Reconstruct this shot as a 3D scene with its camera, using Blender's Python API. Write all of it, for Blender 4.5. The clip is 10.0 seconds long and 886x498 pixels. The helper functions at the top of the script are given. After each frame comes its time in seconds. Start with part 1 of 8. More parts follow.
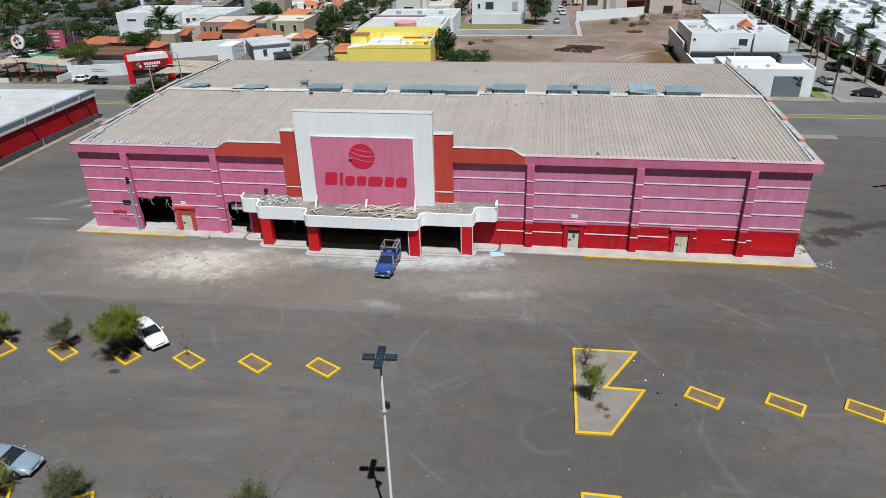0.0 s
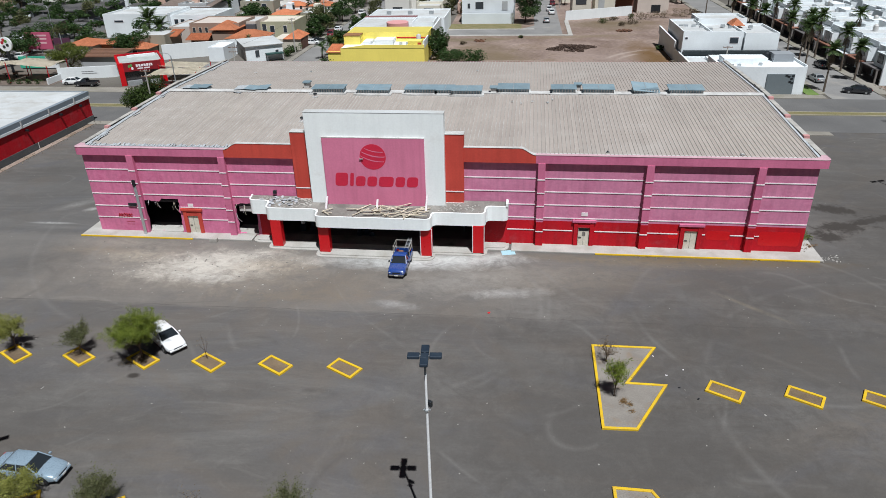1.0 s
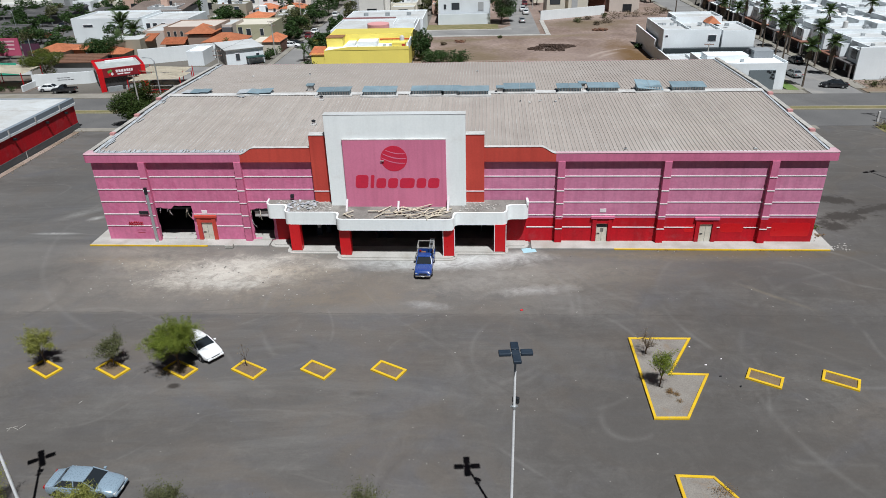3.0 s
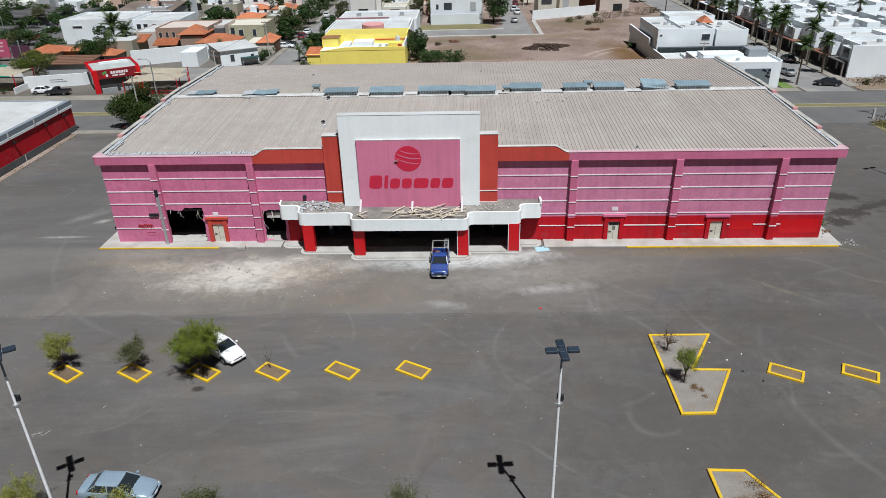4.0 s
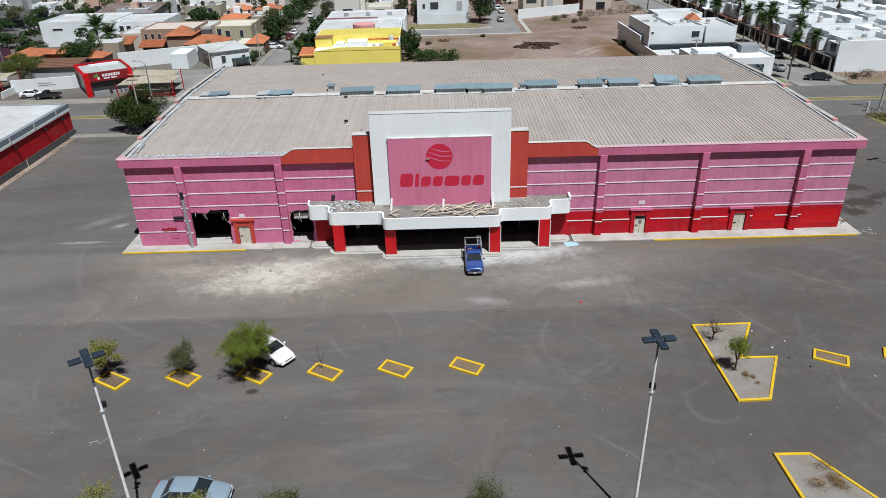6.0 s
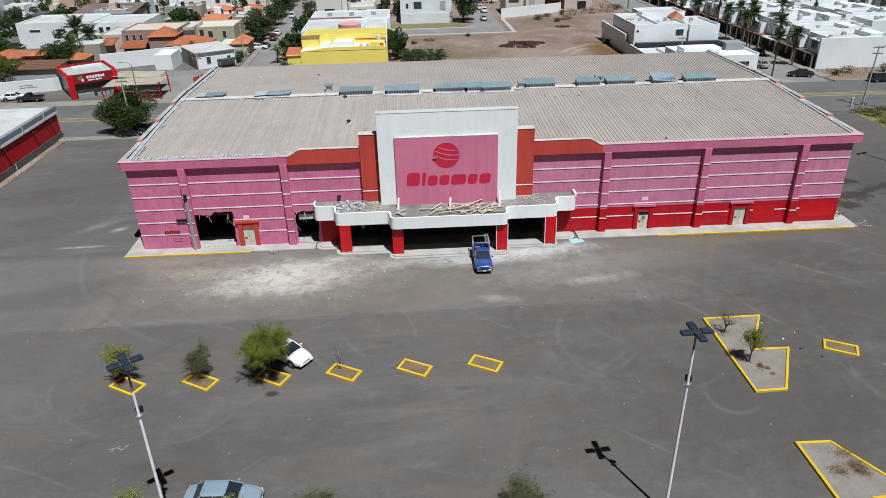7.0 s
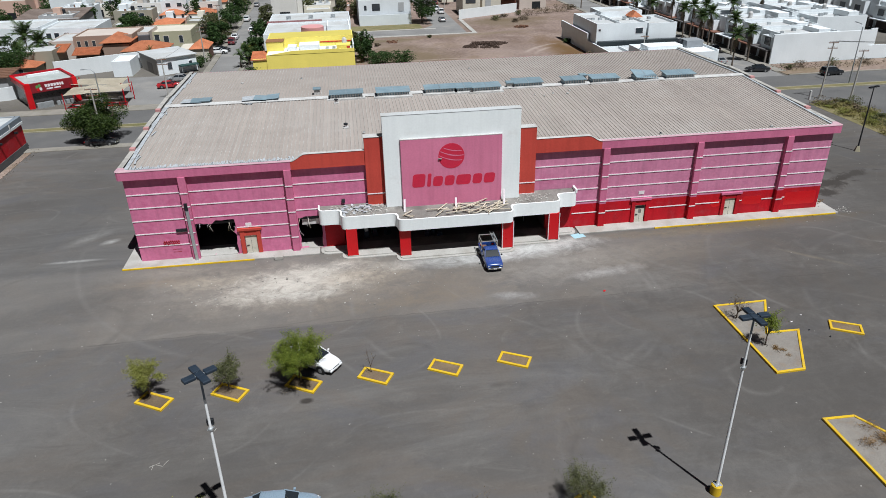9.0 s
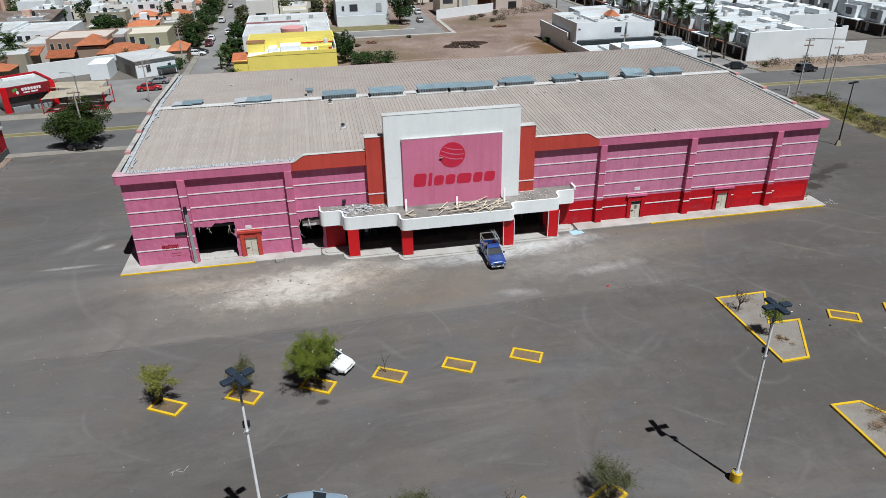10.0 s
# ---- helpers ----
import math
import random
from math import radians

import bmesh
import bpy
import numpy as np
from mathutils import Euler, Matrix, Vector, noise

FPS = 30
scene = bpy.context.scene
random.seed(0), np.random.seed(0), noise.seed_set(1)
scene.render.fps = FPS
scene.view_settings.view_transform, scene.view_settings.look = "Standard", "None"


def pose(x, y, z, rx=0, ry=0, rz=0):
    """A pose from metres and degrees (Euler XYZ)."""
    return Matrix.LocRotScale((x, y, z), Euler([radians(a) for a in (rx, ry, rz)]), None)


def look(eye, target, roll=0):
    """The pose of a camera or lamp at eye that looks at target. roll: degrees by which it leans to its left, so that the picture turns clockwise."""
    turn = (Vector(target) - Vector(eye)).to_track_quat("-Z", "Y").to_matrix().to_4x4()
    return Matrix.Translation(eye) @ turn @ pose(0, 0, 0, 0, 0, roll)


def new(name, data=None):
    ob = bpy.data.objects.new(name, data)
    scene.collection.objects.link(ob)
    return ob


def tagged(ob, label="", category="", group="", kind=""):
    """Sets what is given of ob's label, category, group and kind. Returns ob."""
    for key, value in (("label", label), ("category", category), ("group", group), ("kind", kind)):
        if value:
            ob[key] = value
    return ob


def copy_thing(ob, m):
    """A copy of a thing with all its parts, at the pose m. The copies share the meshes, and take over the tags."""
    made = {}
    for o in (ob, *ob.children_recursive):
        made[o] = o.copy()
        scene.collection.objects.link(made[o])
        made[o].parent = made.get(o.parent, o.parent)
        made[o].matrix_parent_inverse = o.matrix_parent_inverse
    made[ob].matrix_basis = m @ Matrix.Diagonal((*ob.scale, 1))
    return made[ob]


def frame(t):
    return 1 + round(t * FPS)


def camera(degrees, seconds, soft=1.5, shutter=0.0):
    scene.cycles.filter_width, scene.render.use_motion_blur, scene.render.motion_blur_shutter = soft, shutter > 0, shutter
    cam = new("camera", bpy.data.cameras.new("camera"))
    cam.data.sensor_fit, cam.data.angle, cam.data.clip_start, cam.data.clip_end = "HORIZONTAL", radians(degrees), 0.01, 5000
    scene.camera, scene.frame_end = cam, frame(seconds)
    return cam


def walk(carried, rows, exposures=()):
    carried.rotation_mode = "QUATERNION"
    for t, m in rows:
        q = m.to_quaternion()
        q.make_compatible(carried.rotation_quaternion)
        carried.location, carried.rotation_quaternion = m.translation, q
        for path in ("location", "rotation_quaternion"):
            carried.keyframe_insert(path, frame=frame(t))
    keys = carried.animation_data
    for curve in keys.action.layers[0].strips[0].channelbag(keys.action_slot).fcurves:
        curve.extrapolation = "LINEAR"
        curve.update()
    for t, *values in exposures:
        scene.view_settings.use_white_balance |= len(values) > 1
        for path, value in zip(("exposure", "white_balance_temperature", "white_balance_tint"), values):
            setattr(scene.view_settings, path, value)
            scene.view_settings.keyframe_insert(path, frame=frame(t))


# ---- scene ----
cam = camera(66.0, 10.0, 0.7)
PATH = [
    (0, (0.576, 0.002, 32.309), (0.31, 1.764, 31.401), -1.5),
    (0.5, (-0.825, -0.275, 32.352), (-1.069, 1.491, 31.444), -1.5),
    (1, (-2.262, -0.557, 32.406), (-2.479, 1.211, 31.497), -1.5),
    (1.5, (-3.783, -0.801, 32.498), (-3.96, 0.971, 31.588), -1.5),
    (2, (-5.253, -1.024, 32.519), (-5.403, 0.752, 31.61), -1.4),
    (2.5, (-6.802, -1.206, 32.54), (-6.931, 0.571, 31.631), -1.5),
    (4, (-11.349, -1.627, 32.731), (-11.411, 0.153, 31.82), -1.5),
    (4.5, (-12.907, -1.736, 32.719), (-12.948, 0.044, 31.807), -1.5),
    (5, (-14.475, -1.813, 32.68), (-14.497, -0.033, 31.769), -1.5),
    (5.5, (-16.054, -1.867, 32.668), (-16.056, -0.087, 31.757), -1.5),
    (7, (-20.838, -1.884, 32.695), (-20.744, -0.108, 31.781), -1.4),
    (7.5, (-22.456, -1.822, 32.74), (-22.324, -0.048, 31.827), -1.3),
    (8, (-24.02, -1.78, 32.813), (-23.849, -0.01, 31.899), -1.3),
    (8.5, (-25.579, -1.696, 32.896), (-25.368, 0.07, 31.981), -1.3),
    (9, (-27.09, -1.601, 32.885), (-26.84, 0.16, 31.971), -1.3),
    (9.5, (-28.645, -1.486, 32.924), (-28.354, 0.269, 32.009), -1.2),
    (10, (-30.182, -1.355, 32.919), (-29.851, 0.393, 32.004), -1.2),
]
walk(cam, [(t, look(eye, target, roll)) for t, eye, target, roll in PATH])

# ---- light: a high sun from behind the camera, clear sky ----
SUN = Vector((2.55, -5.36, 12.75)).normalized()
sun = new("sun", bpy.data.lights.new("sun", "SUN"))
sun.data.energy, sun.data.angle, sun.data.color = 4.9, radians(0.55), (0.965, 1.0, 1.028)
sun.matrix_world = look(SUN * 200, (0, 0, 0))
world = bpy.data.worlds.new("clear_sky")
scene.world = world
world.use_nodes = True
sky = world.node_tree.nodes.new("ShaderNodeTexSky")
sky.sky_type, sky.sun_disc = "NISHITA", False
sky.sun_elevation = math.asin(SUN.z)
sky.sun_rotation = math.atan2(SUN.x, SUN.y)
sky.dust_density = 1.5
background = world.node_tree.nodes["Background"]
background.inputs["Strength"].default_value = 0.011
world.node_tree.links.new(sky.outputs["Color"], background.inputs["Color"])
scene.view_settings.exposure = 0.1

# ---- materials ----


def node(tree, kind, **values):
    n = tree.nodes.new(kind)
    for key, value in values.items():
        n.inputs[key.replace("_", " ")].default_value = value
    return n


def shade(c, k):
    return (min(1, c[0] * k), min(1, c[1] * k), min(1, c[2] * k), 1)


def mix(tree, fac, a, b, blend="MIX"):
    n = tree.nodes.new("ShaderNodeMix")
    n.data_type, n.blend_type = "RGBA", blend
    for sock, v in ((n.inputs[0], fac), (n.inputs[6], a), (n.inputs[7], b)):
        if hasattr(v, "links") or isinstance(v, bpy.types.NodeSocket):
            tree.links.new(v, sock)
        else:
            sock.default_value = v
    return n.outputs[2]


def ramp(tree, value, lo, hi, a=0.0, b=1.0):
    n = tree.nodes.new("ShaderNodeMapRange")
    n.inputs["From Min"].default_value, n.inputs["From Max"].default_value = lo, hi
    n.inputs["To Min"].default_value, n.inputs["To Max"].default_value = a, b
    tree.links.new(value, n.inputs["Value"])
    return n.outputs["Result"]


def math_node(tree, op, a, b=0.0):
    n = tree.nodes.new("ShaderNodeMath")
    n.operation = op
    for sock, v in ((n.inputs[0], a), (n.inputs[1], b)):
        if isinstance(v, bpy.types.NodeSocket):
            tree.links.new(v, sock)
        else:
            sock.default_value = v
    return n.outputs[0]


SHARED = {}


def position(tree):
    """The place in the world, one node for each material."""
    key = (tree.as_pointer(), "position")
    if key not in SHARED:
        SHARED[key] = tree.nodes.new("ShaderNodeNewGeometry").outputs["Position"]
    return SHARED[key]


def noise_of(tree, scale, detail=4.0, stretch=None, rough=0.55, distort=0.0):
    """World-size noise, 0 to 1; the same noise is made once for each material."""
    key = (tree.as_pointer(), scale, detail, stretch, rough, distort)
    if key in SHARED:
        return SHARED[key]
    out = position(tree)
    if stretch:
        m = tree.nodes.new("ShaderNodeMapping")
        m.inputs["Scale"].default_value = stretch
        tree.links.new(out, m.inputs["Vector"])
        out = m.outputs["Vector"]
    n = node(tree, "ShaderNodeTexNoise", Scale=scale, Detail=detail, Roughness=rough, Distortion=distort)
    tree.links.new(out, n.inputs["Vector"])
    SHARED[key] = n.outputs["Fac"]
    return SHARED[key]


def surf(name, colour, other=None, scale=0.6, fine=9.0, rough=0.75, bump=0.15, metal=0.0, rnd=0.0, grain=0.12,
         streak=0.0, dirt=None, dirt_amount=0.0, dirt_scale=0.35, spec=0.4):
    """A worn surface: two scales of variation, fine relief, optional rain streaks, dirt patches and piece-to-piece change."""
    m = bpy.data.materials.new(name)
    m.use_nodes = True
    t = m.node_tree
    b = t.nodes["Principled BSDF"]
    other = other or tuple(x * 0.78 for x in colour)
    big = ramp(t, noise_of(t, scale, 5), 0.32, 0.68)
    col = mix(t, big, (*colour, 1), (*other, 1))
    small = ramp(t, noise_of(t, fine, 3), 0.25, 0.75, 1 - grain, 1 + grain)
    col = mix(t, 1.0, col, small, "MULTIPLY")
    if streak:
        s = ramp(t, noise_of(t, 1.0, 4, (2.2, 2.2, 0.12)), 0.45, 0.75, 1.0, 1 - streak)
        col = mix(t, 1.0, col, s, "MULTIPLY")
    if dirt:
        d = ramp(t, noise_of(t, dirt_scale, 6, None, 0.65, 0.4), 0.62 - 0.25 * dirt_amount, 0.78 - 0.2 * dirt_amount, 0.0, min(1, dirt_amount + 0.2))
        col = mix(t, d, col, (*dirt, 1))
    if rnd:
        info = t.nodes.new("ShaderNodeObjectInfo")
        col = mix(t, 1.0, col, ramp(t, info.outputs["Random"], 0, 1, 1 - rnd, 1 + rnd), "MULTIPLY")
    t.links.new(col, b.inputs["Base Color"])
    t.links.new(ramp(t, noise_of(t, fine * 0.6, 3), 0.3, 0.7, max(0.03, rough - 0.08), min(1, rough + 0.08)), b.inputs["Roughness"])
    b.inputs["Metallic"].default_value = metal
    b.inputs["Specular IOR Level"].default_value = spec
    if bump:
        bn = node(t, "ShaderNodeBump", Strength=bump, Distance=0.03)
        t.links.new(noise_of(t, fine * 1.7, 4), bn.inputs["Height"])
        t.links.new(bn.outputs["Normal"], b.inputs["Normal"])
    return m


def blot(tree, x, y, rx, ry, turn=0.0, wobble=2.5, scale=0.5, soft=0.6):
    """1 inside a ragged patch of the ground round (x, y), 0 outside."""
    m = tree.nodes.new("ShaderNodeMapping")
    m.vector_type = "TEXTURE"
    m.inputs["Location"].default_value = (x, y, 0)
    m.inputs["Rotation"].default_value = (0, 0, radians(turn))
    m.inputs["Scale"].default_value = (rx, ry, 1000)
    tree.links.new(position(tree), m.inputs["Vector"])
    ln = tree.nodes.new("ShaderNodeVectorMath")
    ln.operation = "LENGTH"
    tree.links.new(m.outputs["Vector"], ln.inputs[0])
    n = noise_of(tree, scale, 9, None, 0.78, 0.6)
    d = math_node(tree, "ADD", ln.outputs["Value"], math_node(tree, "MULTIPLY", math_node(tree, "SUBTRACT", n, 0.5), wobble))
    return ramp(tree, d, 1.0 + soft / 2, 1.0 - soft, 0.0, 1.0)


def arc_mark(tree, x, y, radius, width, wobble=0.6):
    """1 along a faint tyre arc round (x, y)."""
    m = tree.nodes.new("ShaderNodeMapping")
    m.vector_type = "TEXTURE"
    m.inputs["Location"].default_value = (x, y, 0)
    m.inputs["Scale"].default_value = (1, 1, 1000)
    tree.links.new(position(tree), m.inputs["Vector"])
    ln = tree.nodes.new("ShaderNodeVectorMath")
    ln.operation = "LENGTH"
    tree.links.new(m.outputs["Vector"], ln.inputs[0])
    d = math_node(tree, "ABSOLUTE", math_node(tree, "SUBTRACT", ln.outputs["Value"], radius))
    near = ramp(tree, d, width, 0.0)
    return math_node(tree, "MULTIPLY", near, ramp(tree, noise_of(tree, 0.12, 4), 0.45, 0.62))


def lot_material():
    m = bpy.data.materials.new("dusty_asphalt")
    m.use_nodes = True
    t = m.node_tree
    b = t.nodes["Principled BSDF"]
    col = mix(t, ramp(t, noise_of(t, 0.05, 6, None, 0.6, 0.6), 0.36, 0.66), (0.094, 0.087, 0.082, 1), (0.124, 0.117, 0.112, 1))
    # long soft sweeps left by tyres and wind
    col = mix(t, ramp(t, noise_of(t, 0.16, 6, (0.22, 1.0, 1.0), 0.66, 1.4), 0.48, 0.70, 0, 0.7), col, (0.158, 0.150, 0.142, 1))
    col = mix(t, ramp(t, noise_of(t, 0.10, 7, (0.5, 1.2, 1.0), 0.68, 0.8), 0.55, 0.75, 0, 0.6), col, (0.068, 0.061, 0.056, 1))
    col = mix(t, ramp(t, noise_of(t, 0.55, 6, (0.12, 1.0, 1.0), 0.7, 0.5), 0.52, 0.72, 0, 0.3), col, (0.165, 0.156, 0.148, 1))
    col = mix(t, ramp(t, noise_of(t, 0.9, 5, (0.25, 1.0, 1.0), 0.7, 1.0), 0.56, 0.74, 0, 0.28), col, (0.070, 0.064, 0.060, 1))
    # broad brownish and bluish changes of the surface
    col = mix(t, ramp(t, noise_of(t, 0.07, 6, (0.8, 1.3, 1.0), 0.65, 1.6), 0.46, 0.62, 0, 0.5), col, (0.128, 0.108, 0.092, 1))
    col = mix(t, ramp(t, noise_of(t, 0.09, 6, (0.7, 1.1, 1.0), 0.65, 2.0), 0.50, 0.66, 0, 0.5), col, (0.104, 0.103, 0.112, 1))
    # swirls of wind-blown dust and turning tyres
    col = mix(t, ramp(t, noise_of(t, 0.22, 8, (0.7, 1.1, 1.0), 0.72, 2.6), 0.54, 0.70, 0, 0.34), col, (0.180, 0.168, 0.155, 1))
    col = mix(t, ramp(t, noise_of(t, 0.34, 8, (0.6, 1.2, 1.0), 0.74, 3.0), 0.56, 0.72, 0, 0.28), col, (0.070, 0.064, 0.060, 1))
    # two pourings that meet along a straight joint: the farther one paler and dustier
    where = t.nodes.new("ShaderNodeSeparateXYZ")
    t.links.new(position(t), where.inputs[0])
    along = math_node(t, "ADD", where.outputs["Y"], math_node(t, "MULTIPLY", noise_of(t, 0.5, 4), 0.7))
    far = math_node(t, "MULTIPLY", ramp(t, along, 49.7, 50.3), ramp(t, along, 64.5, 63.5))
    far = math_node(t, "MULTIPLY", far, ramp(t, noise_of(t, 0.13, 6, None, 0.65, 0.8), 0.30, 0.62, 0.1, 0.46))
    far = math_node(t, "MULTIPLY", far, ramp(t, where.outputs["X"], 8.0, -8.0, 0.0, 1.0))
    col = mix(t, far, col, (0.21, 0.188, 0.165, 1))
    seam = math_node(t, "MULTIPLY", ramp(t, math_node(t, "ABSOLUTE", math_node(t, "SUBTRACT", along, 50.1)), 0.10, 0.03), ramp(t, noise_of(t, 0.3, 4), 0.40, 0.60, 0.0, 0.45))
    col = mix(t, seam, col, (0.060, 0.055, 0.052, 1))
    crumbs = ramp(t, noise_of(t, 0.9, 9, (0.6, 1.0, 1.0), 0.78, 1.2), 0.36, 0.62, 0.25, 1.0)
    # brown earth carried over the far pouring, then pale rubble dust
    for x, y, rx, ry, a in ((-27.0, 55.0, 13.0, 3.4, -6), (-2.0, 56.5, 13.0, 3.2, 4), (16.0, 60.8, 12.0, 1.2, 0), (-22.0, 52.0, 8.0, 1.2, 3)):
        col = mix(t, math_node(t, "MULTIPLY", blot(t, x, y, rx, ry, a, 2.6, 0.5, 0.6), math_node(t, "MULTIPLY", crumbs, 0.42)), col, (0.185, 0.150, 0.112, 1))
    # pale rubble dust before the broken wall and along the entrance
    for x, y, rx, ry, a, w, k, c in (
        (-33.6, 56.9, 10.5, 4.4, 4, 1.8, 0.62, (0.31, 0.27, 0.225, 1)), (-33.2, 56.6, 6.5, 2.6, 6, 2.0, 0.7, (0.45, 0.425, 0.385, 1)), (-42.0, 59.0, 4.5, 1.4, 4, 2.0, 0.5, (0.36, 0.32, 0.26, 1)), (-26.5, 58.0, 4.0, 1.5, 0, 2.0, 0.45, (0.30, 0.25, 0.19, 1)), (-47.0, 59.9, 4.5, 1.0, 0, 1.8, 0.4, (0.27, 0.215, 0.155, 1)),
        (-33.8, 57.6, 4.6, 2.6, 8, 2.6, 0.75, (0.50, 0.47, 0.42, 1)), (-30.2, 59.6, 3.8, 1.3, 14, 2.6, 0.6, (0.50, 0.47, 0.42, 1)), (-39.5, 55.2, 2.6, 0.9, -12, 3.0, 0.35, (0.46, 0.43, 0.38, 1)), (-32.6, 55.0, 3.6, 0.8, -4, 3.0, 0.55, (0.47, 0.45, 0.41, 1)), (-29.0, 57.2, 3.0, 0.9, 12, 3.2, 0.5, (0.44, 0.39, 0.33, 1)),
                (-13.0, 59.4, 8.5, 1.5, 2, 1.5, 0.85, (0.50, 0.50, 0.49, 1)), (-5.0, 61.2, 3.0, 0.8, 4, 1.6, 0.7, (0.46, 0.45, 0.43, 1)),
        (-6.5, 56.5, 7.5, 3.0, 8, 2.8, 0.42, (0.30, 0.29, 0.275, 1)),
        (-3.0, 53.9, 3.2, 0.8, 8, 2.4, 0.55, (0.37, 0.36, 0.35, 1)),
        (-13.3, 51.2, 1.8, 0.6, -10, 3.0, 0.5, (0.36, 0.355, 0.35, 1)),
        (-24.5, 59.0, 4.0, 1.0, 0, 1.5, 0.4, (0.40, 0.37, 0.33, 1)),
        (-45.0, 61.8, 6.0, 1.2, 0, 1.5, 0.35, (0.34, 0.30, 0.25, 1)),
        (-56.4, 66.2, 2.4, 0.28, 0, 0.6, 0.9, (0.40, 0.395, 0.38, 1)),
        (-56.5, 71.6, 2.4, 0.8, 40, 1.2, 0.5, (0.32, 0.315, 0.30, 1)),
        (-53.8, 70.4, 1.0, 0.5, 30, 1.2, 0.8, (0.40, 0.395, 0.38, 1)),
        (9.0, 61.0, 11.0, 0.9, -2, 1.6, 0.6, (0.20, 0.165, 0.115, 1)),
        (19.0, 61.6, 9.0, 0.9, 0, 1.6, 0.95, (0.155, 0.115, 0.065, 1)),
                (18.3, 53.0, 3.4, 0.3, -42, 0.8, 0.4, (0.27, 0.225, 0.165, 1)), (-9.0, 60.3, 6.5, 1.0, 2, 1.5, 0.8, (0.50, 0.495, 0.48, 1)), (4.0, 57.6, 9.0, 2.2, 6, 2.4, 0.35, (0.24, 0.215, 0.185, 1)),
    ):
        f = math_node(t, "MULTIPLY", blot(t, x, y, rx, ry, a, w, 0.5, 0.8), math_node(t, "MULTIPLY", crumbs, k * 1.25))
        col = mix(t, f, col, c)
    # oil and damp stains; the broader patches only darken the asphalt
    for x, y, rx, ry, a, w, k in (
        (33.6, 75.2, 2.6, 1.3, -20, 4.2, 0.9), (32.6, 70.4, 3.0, 1.4, 10, 4.4, 0.9), (30.2, 68.0, 1.6, 1.2, 0, 4.2, 0.9), (37.0, 72.6, 3.6, 0.9, 20, 4.6, 0.85),
        (-31.75, 39.35, 0.55, 0.35, 0, 0.5, 0.85), (-17.5, 38.6, 0.6, 0.3, 0, 0.6, 0.5), (-62.0, 84.0, 9.0, 16.0, 0, 1.8, 0.35), (42.0, 74.0, 15.0, 34.0, 0, 1.6, 0.45), (22.0, 46.0, 20.0, 7.5, -6, 1.8, 0.5), (0.0, 44.0, 14.0, 6.0, 0, 2.0, 0.3), (16.0, 29.0, 17.0, 8.0, 0, 2.0, 0.4), (3.0, 35.0, 15.0, 8.0, 0, 2.2, 0.4), (-40.0, 33.0, 14.0, 6.0, 0, 2.2, 0.35), (-55.0, 56.0, 8.0, 2.0, 20, 2.4, 0.35),
        (25.0, 58.0, 22.0, 9.0, 0, 1.8, 0.35), 
    ):
        f = math_node(t, "MULTIPLY", blot(t, x, y, rx, ry, a, w, 0.5, 0.35 if k > 0.8 else 0.6), k)
        col = mix(t, f, col, (0.030, 0.025, 0.022, 1) if k > 0.8 else (0.060, 0.054, 0.049, 1))
    # cooler, cleaner asphalt beside the building
    col = mix(t, math_node(t, "MULTIPLY", blot(t, -60.0, 62.0, 12.0, 30.0, 0, 1.2), 0.3), col, (0.112, 0.112, 0.115, 1))
    for x, y, r, w, k in ((-14.0, 52.0, 14.0, 0.35, 0.35), (-15.5, 52.5, 16.2, 0.3, 0.3), (6.0, 28.0, 21.0, 0.4, 0.12), (-2.0, 47.0, 3.8, 0.25, 0.4),
                          (20.0, 52.0, 12.0, 0.35, 0.3), (30.0, 40.0, 18.0, 0.4, 0.28), (-30.0, 70.0, 26.0, 0.4, 0.22), (-2.0, 44.0, 7.0, 0.3, 0.3)):
        col = mix(t, math_node(t, "MULTIPLY", arc_mark(t, x, y, r, w), k), col, (0.20, 0.19, 0.18, 1))
    # winding wheel marks: thin level lines of a broad noise, broken up
    for scale, lines, k, c in ((0.035, 9.0, 0.26, (0.215, 0.205, 0.195, 1)), (0.028, 11.0, 0.28, (0.062, 0.056, 0.052, 1))):
        level = math_node(t, "FRACT", math_node(t, "MULTIPLY", noise_of(t, scale, 1.0, (0.8, 1.0, 1.0), 0.4, 0.35), lines))
        near = ramp(t, math_node(t, "ABSOLUTE", math_node(t, "SUBTRACT", level, 0.5)), 0.035, 0.0)
        col = mix(t, math_node(t, "MULTIPLY", near, ramp(t, noise_of(t, 0.13, 6, None, 0.65, 0.8), 0.46, 0.62, 0.0, k)), col, c)
    # grit, specks and stones
    col = mix(t, 1.0, col, ramp(t, noise_of(t, 5.0, 4), 0.25, 0.75, 0.95, 1.05), "MULTIPLY")
    col = mix(t, 1.0, col, ramp(t, noise_of(t, 22.0, 2), 0.25, 0.75, 0.94, 1.06), "MULTIPLY")
    speck = ramp(t, noise_of(t, 2.6, 1), 0.775, 0.80, 0, 0.55)
    col = mix(t, speck, col, (0.42, 0.40, 0.37, 1))
    t.links.new(col, b.inputs["Base Color"])
    b.inputs["Roughness"].default_value, b.inputs["Specular IOR Level"].default_value = 0.9, 0.25
    bn = node(t, "ShaderNodeBump", Strength=0.25, Distance=0.03)
    t.links.new(noise_of(t, 14.0, 5), bn.inputs["Height"])
    t.links.new(bn.outputs["Normal"], b.inputs["Normal"])
    return m


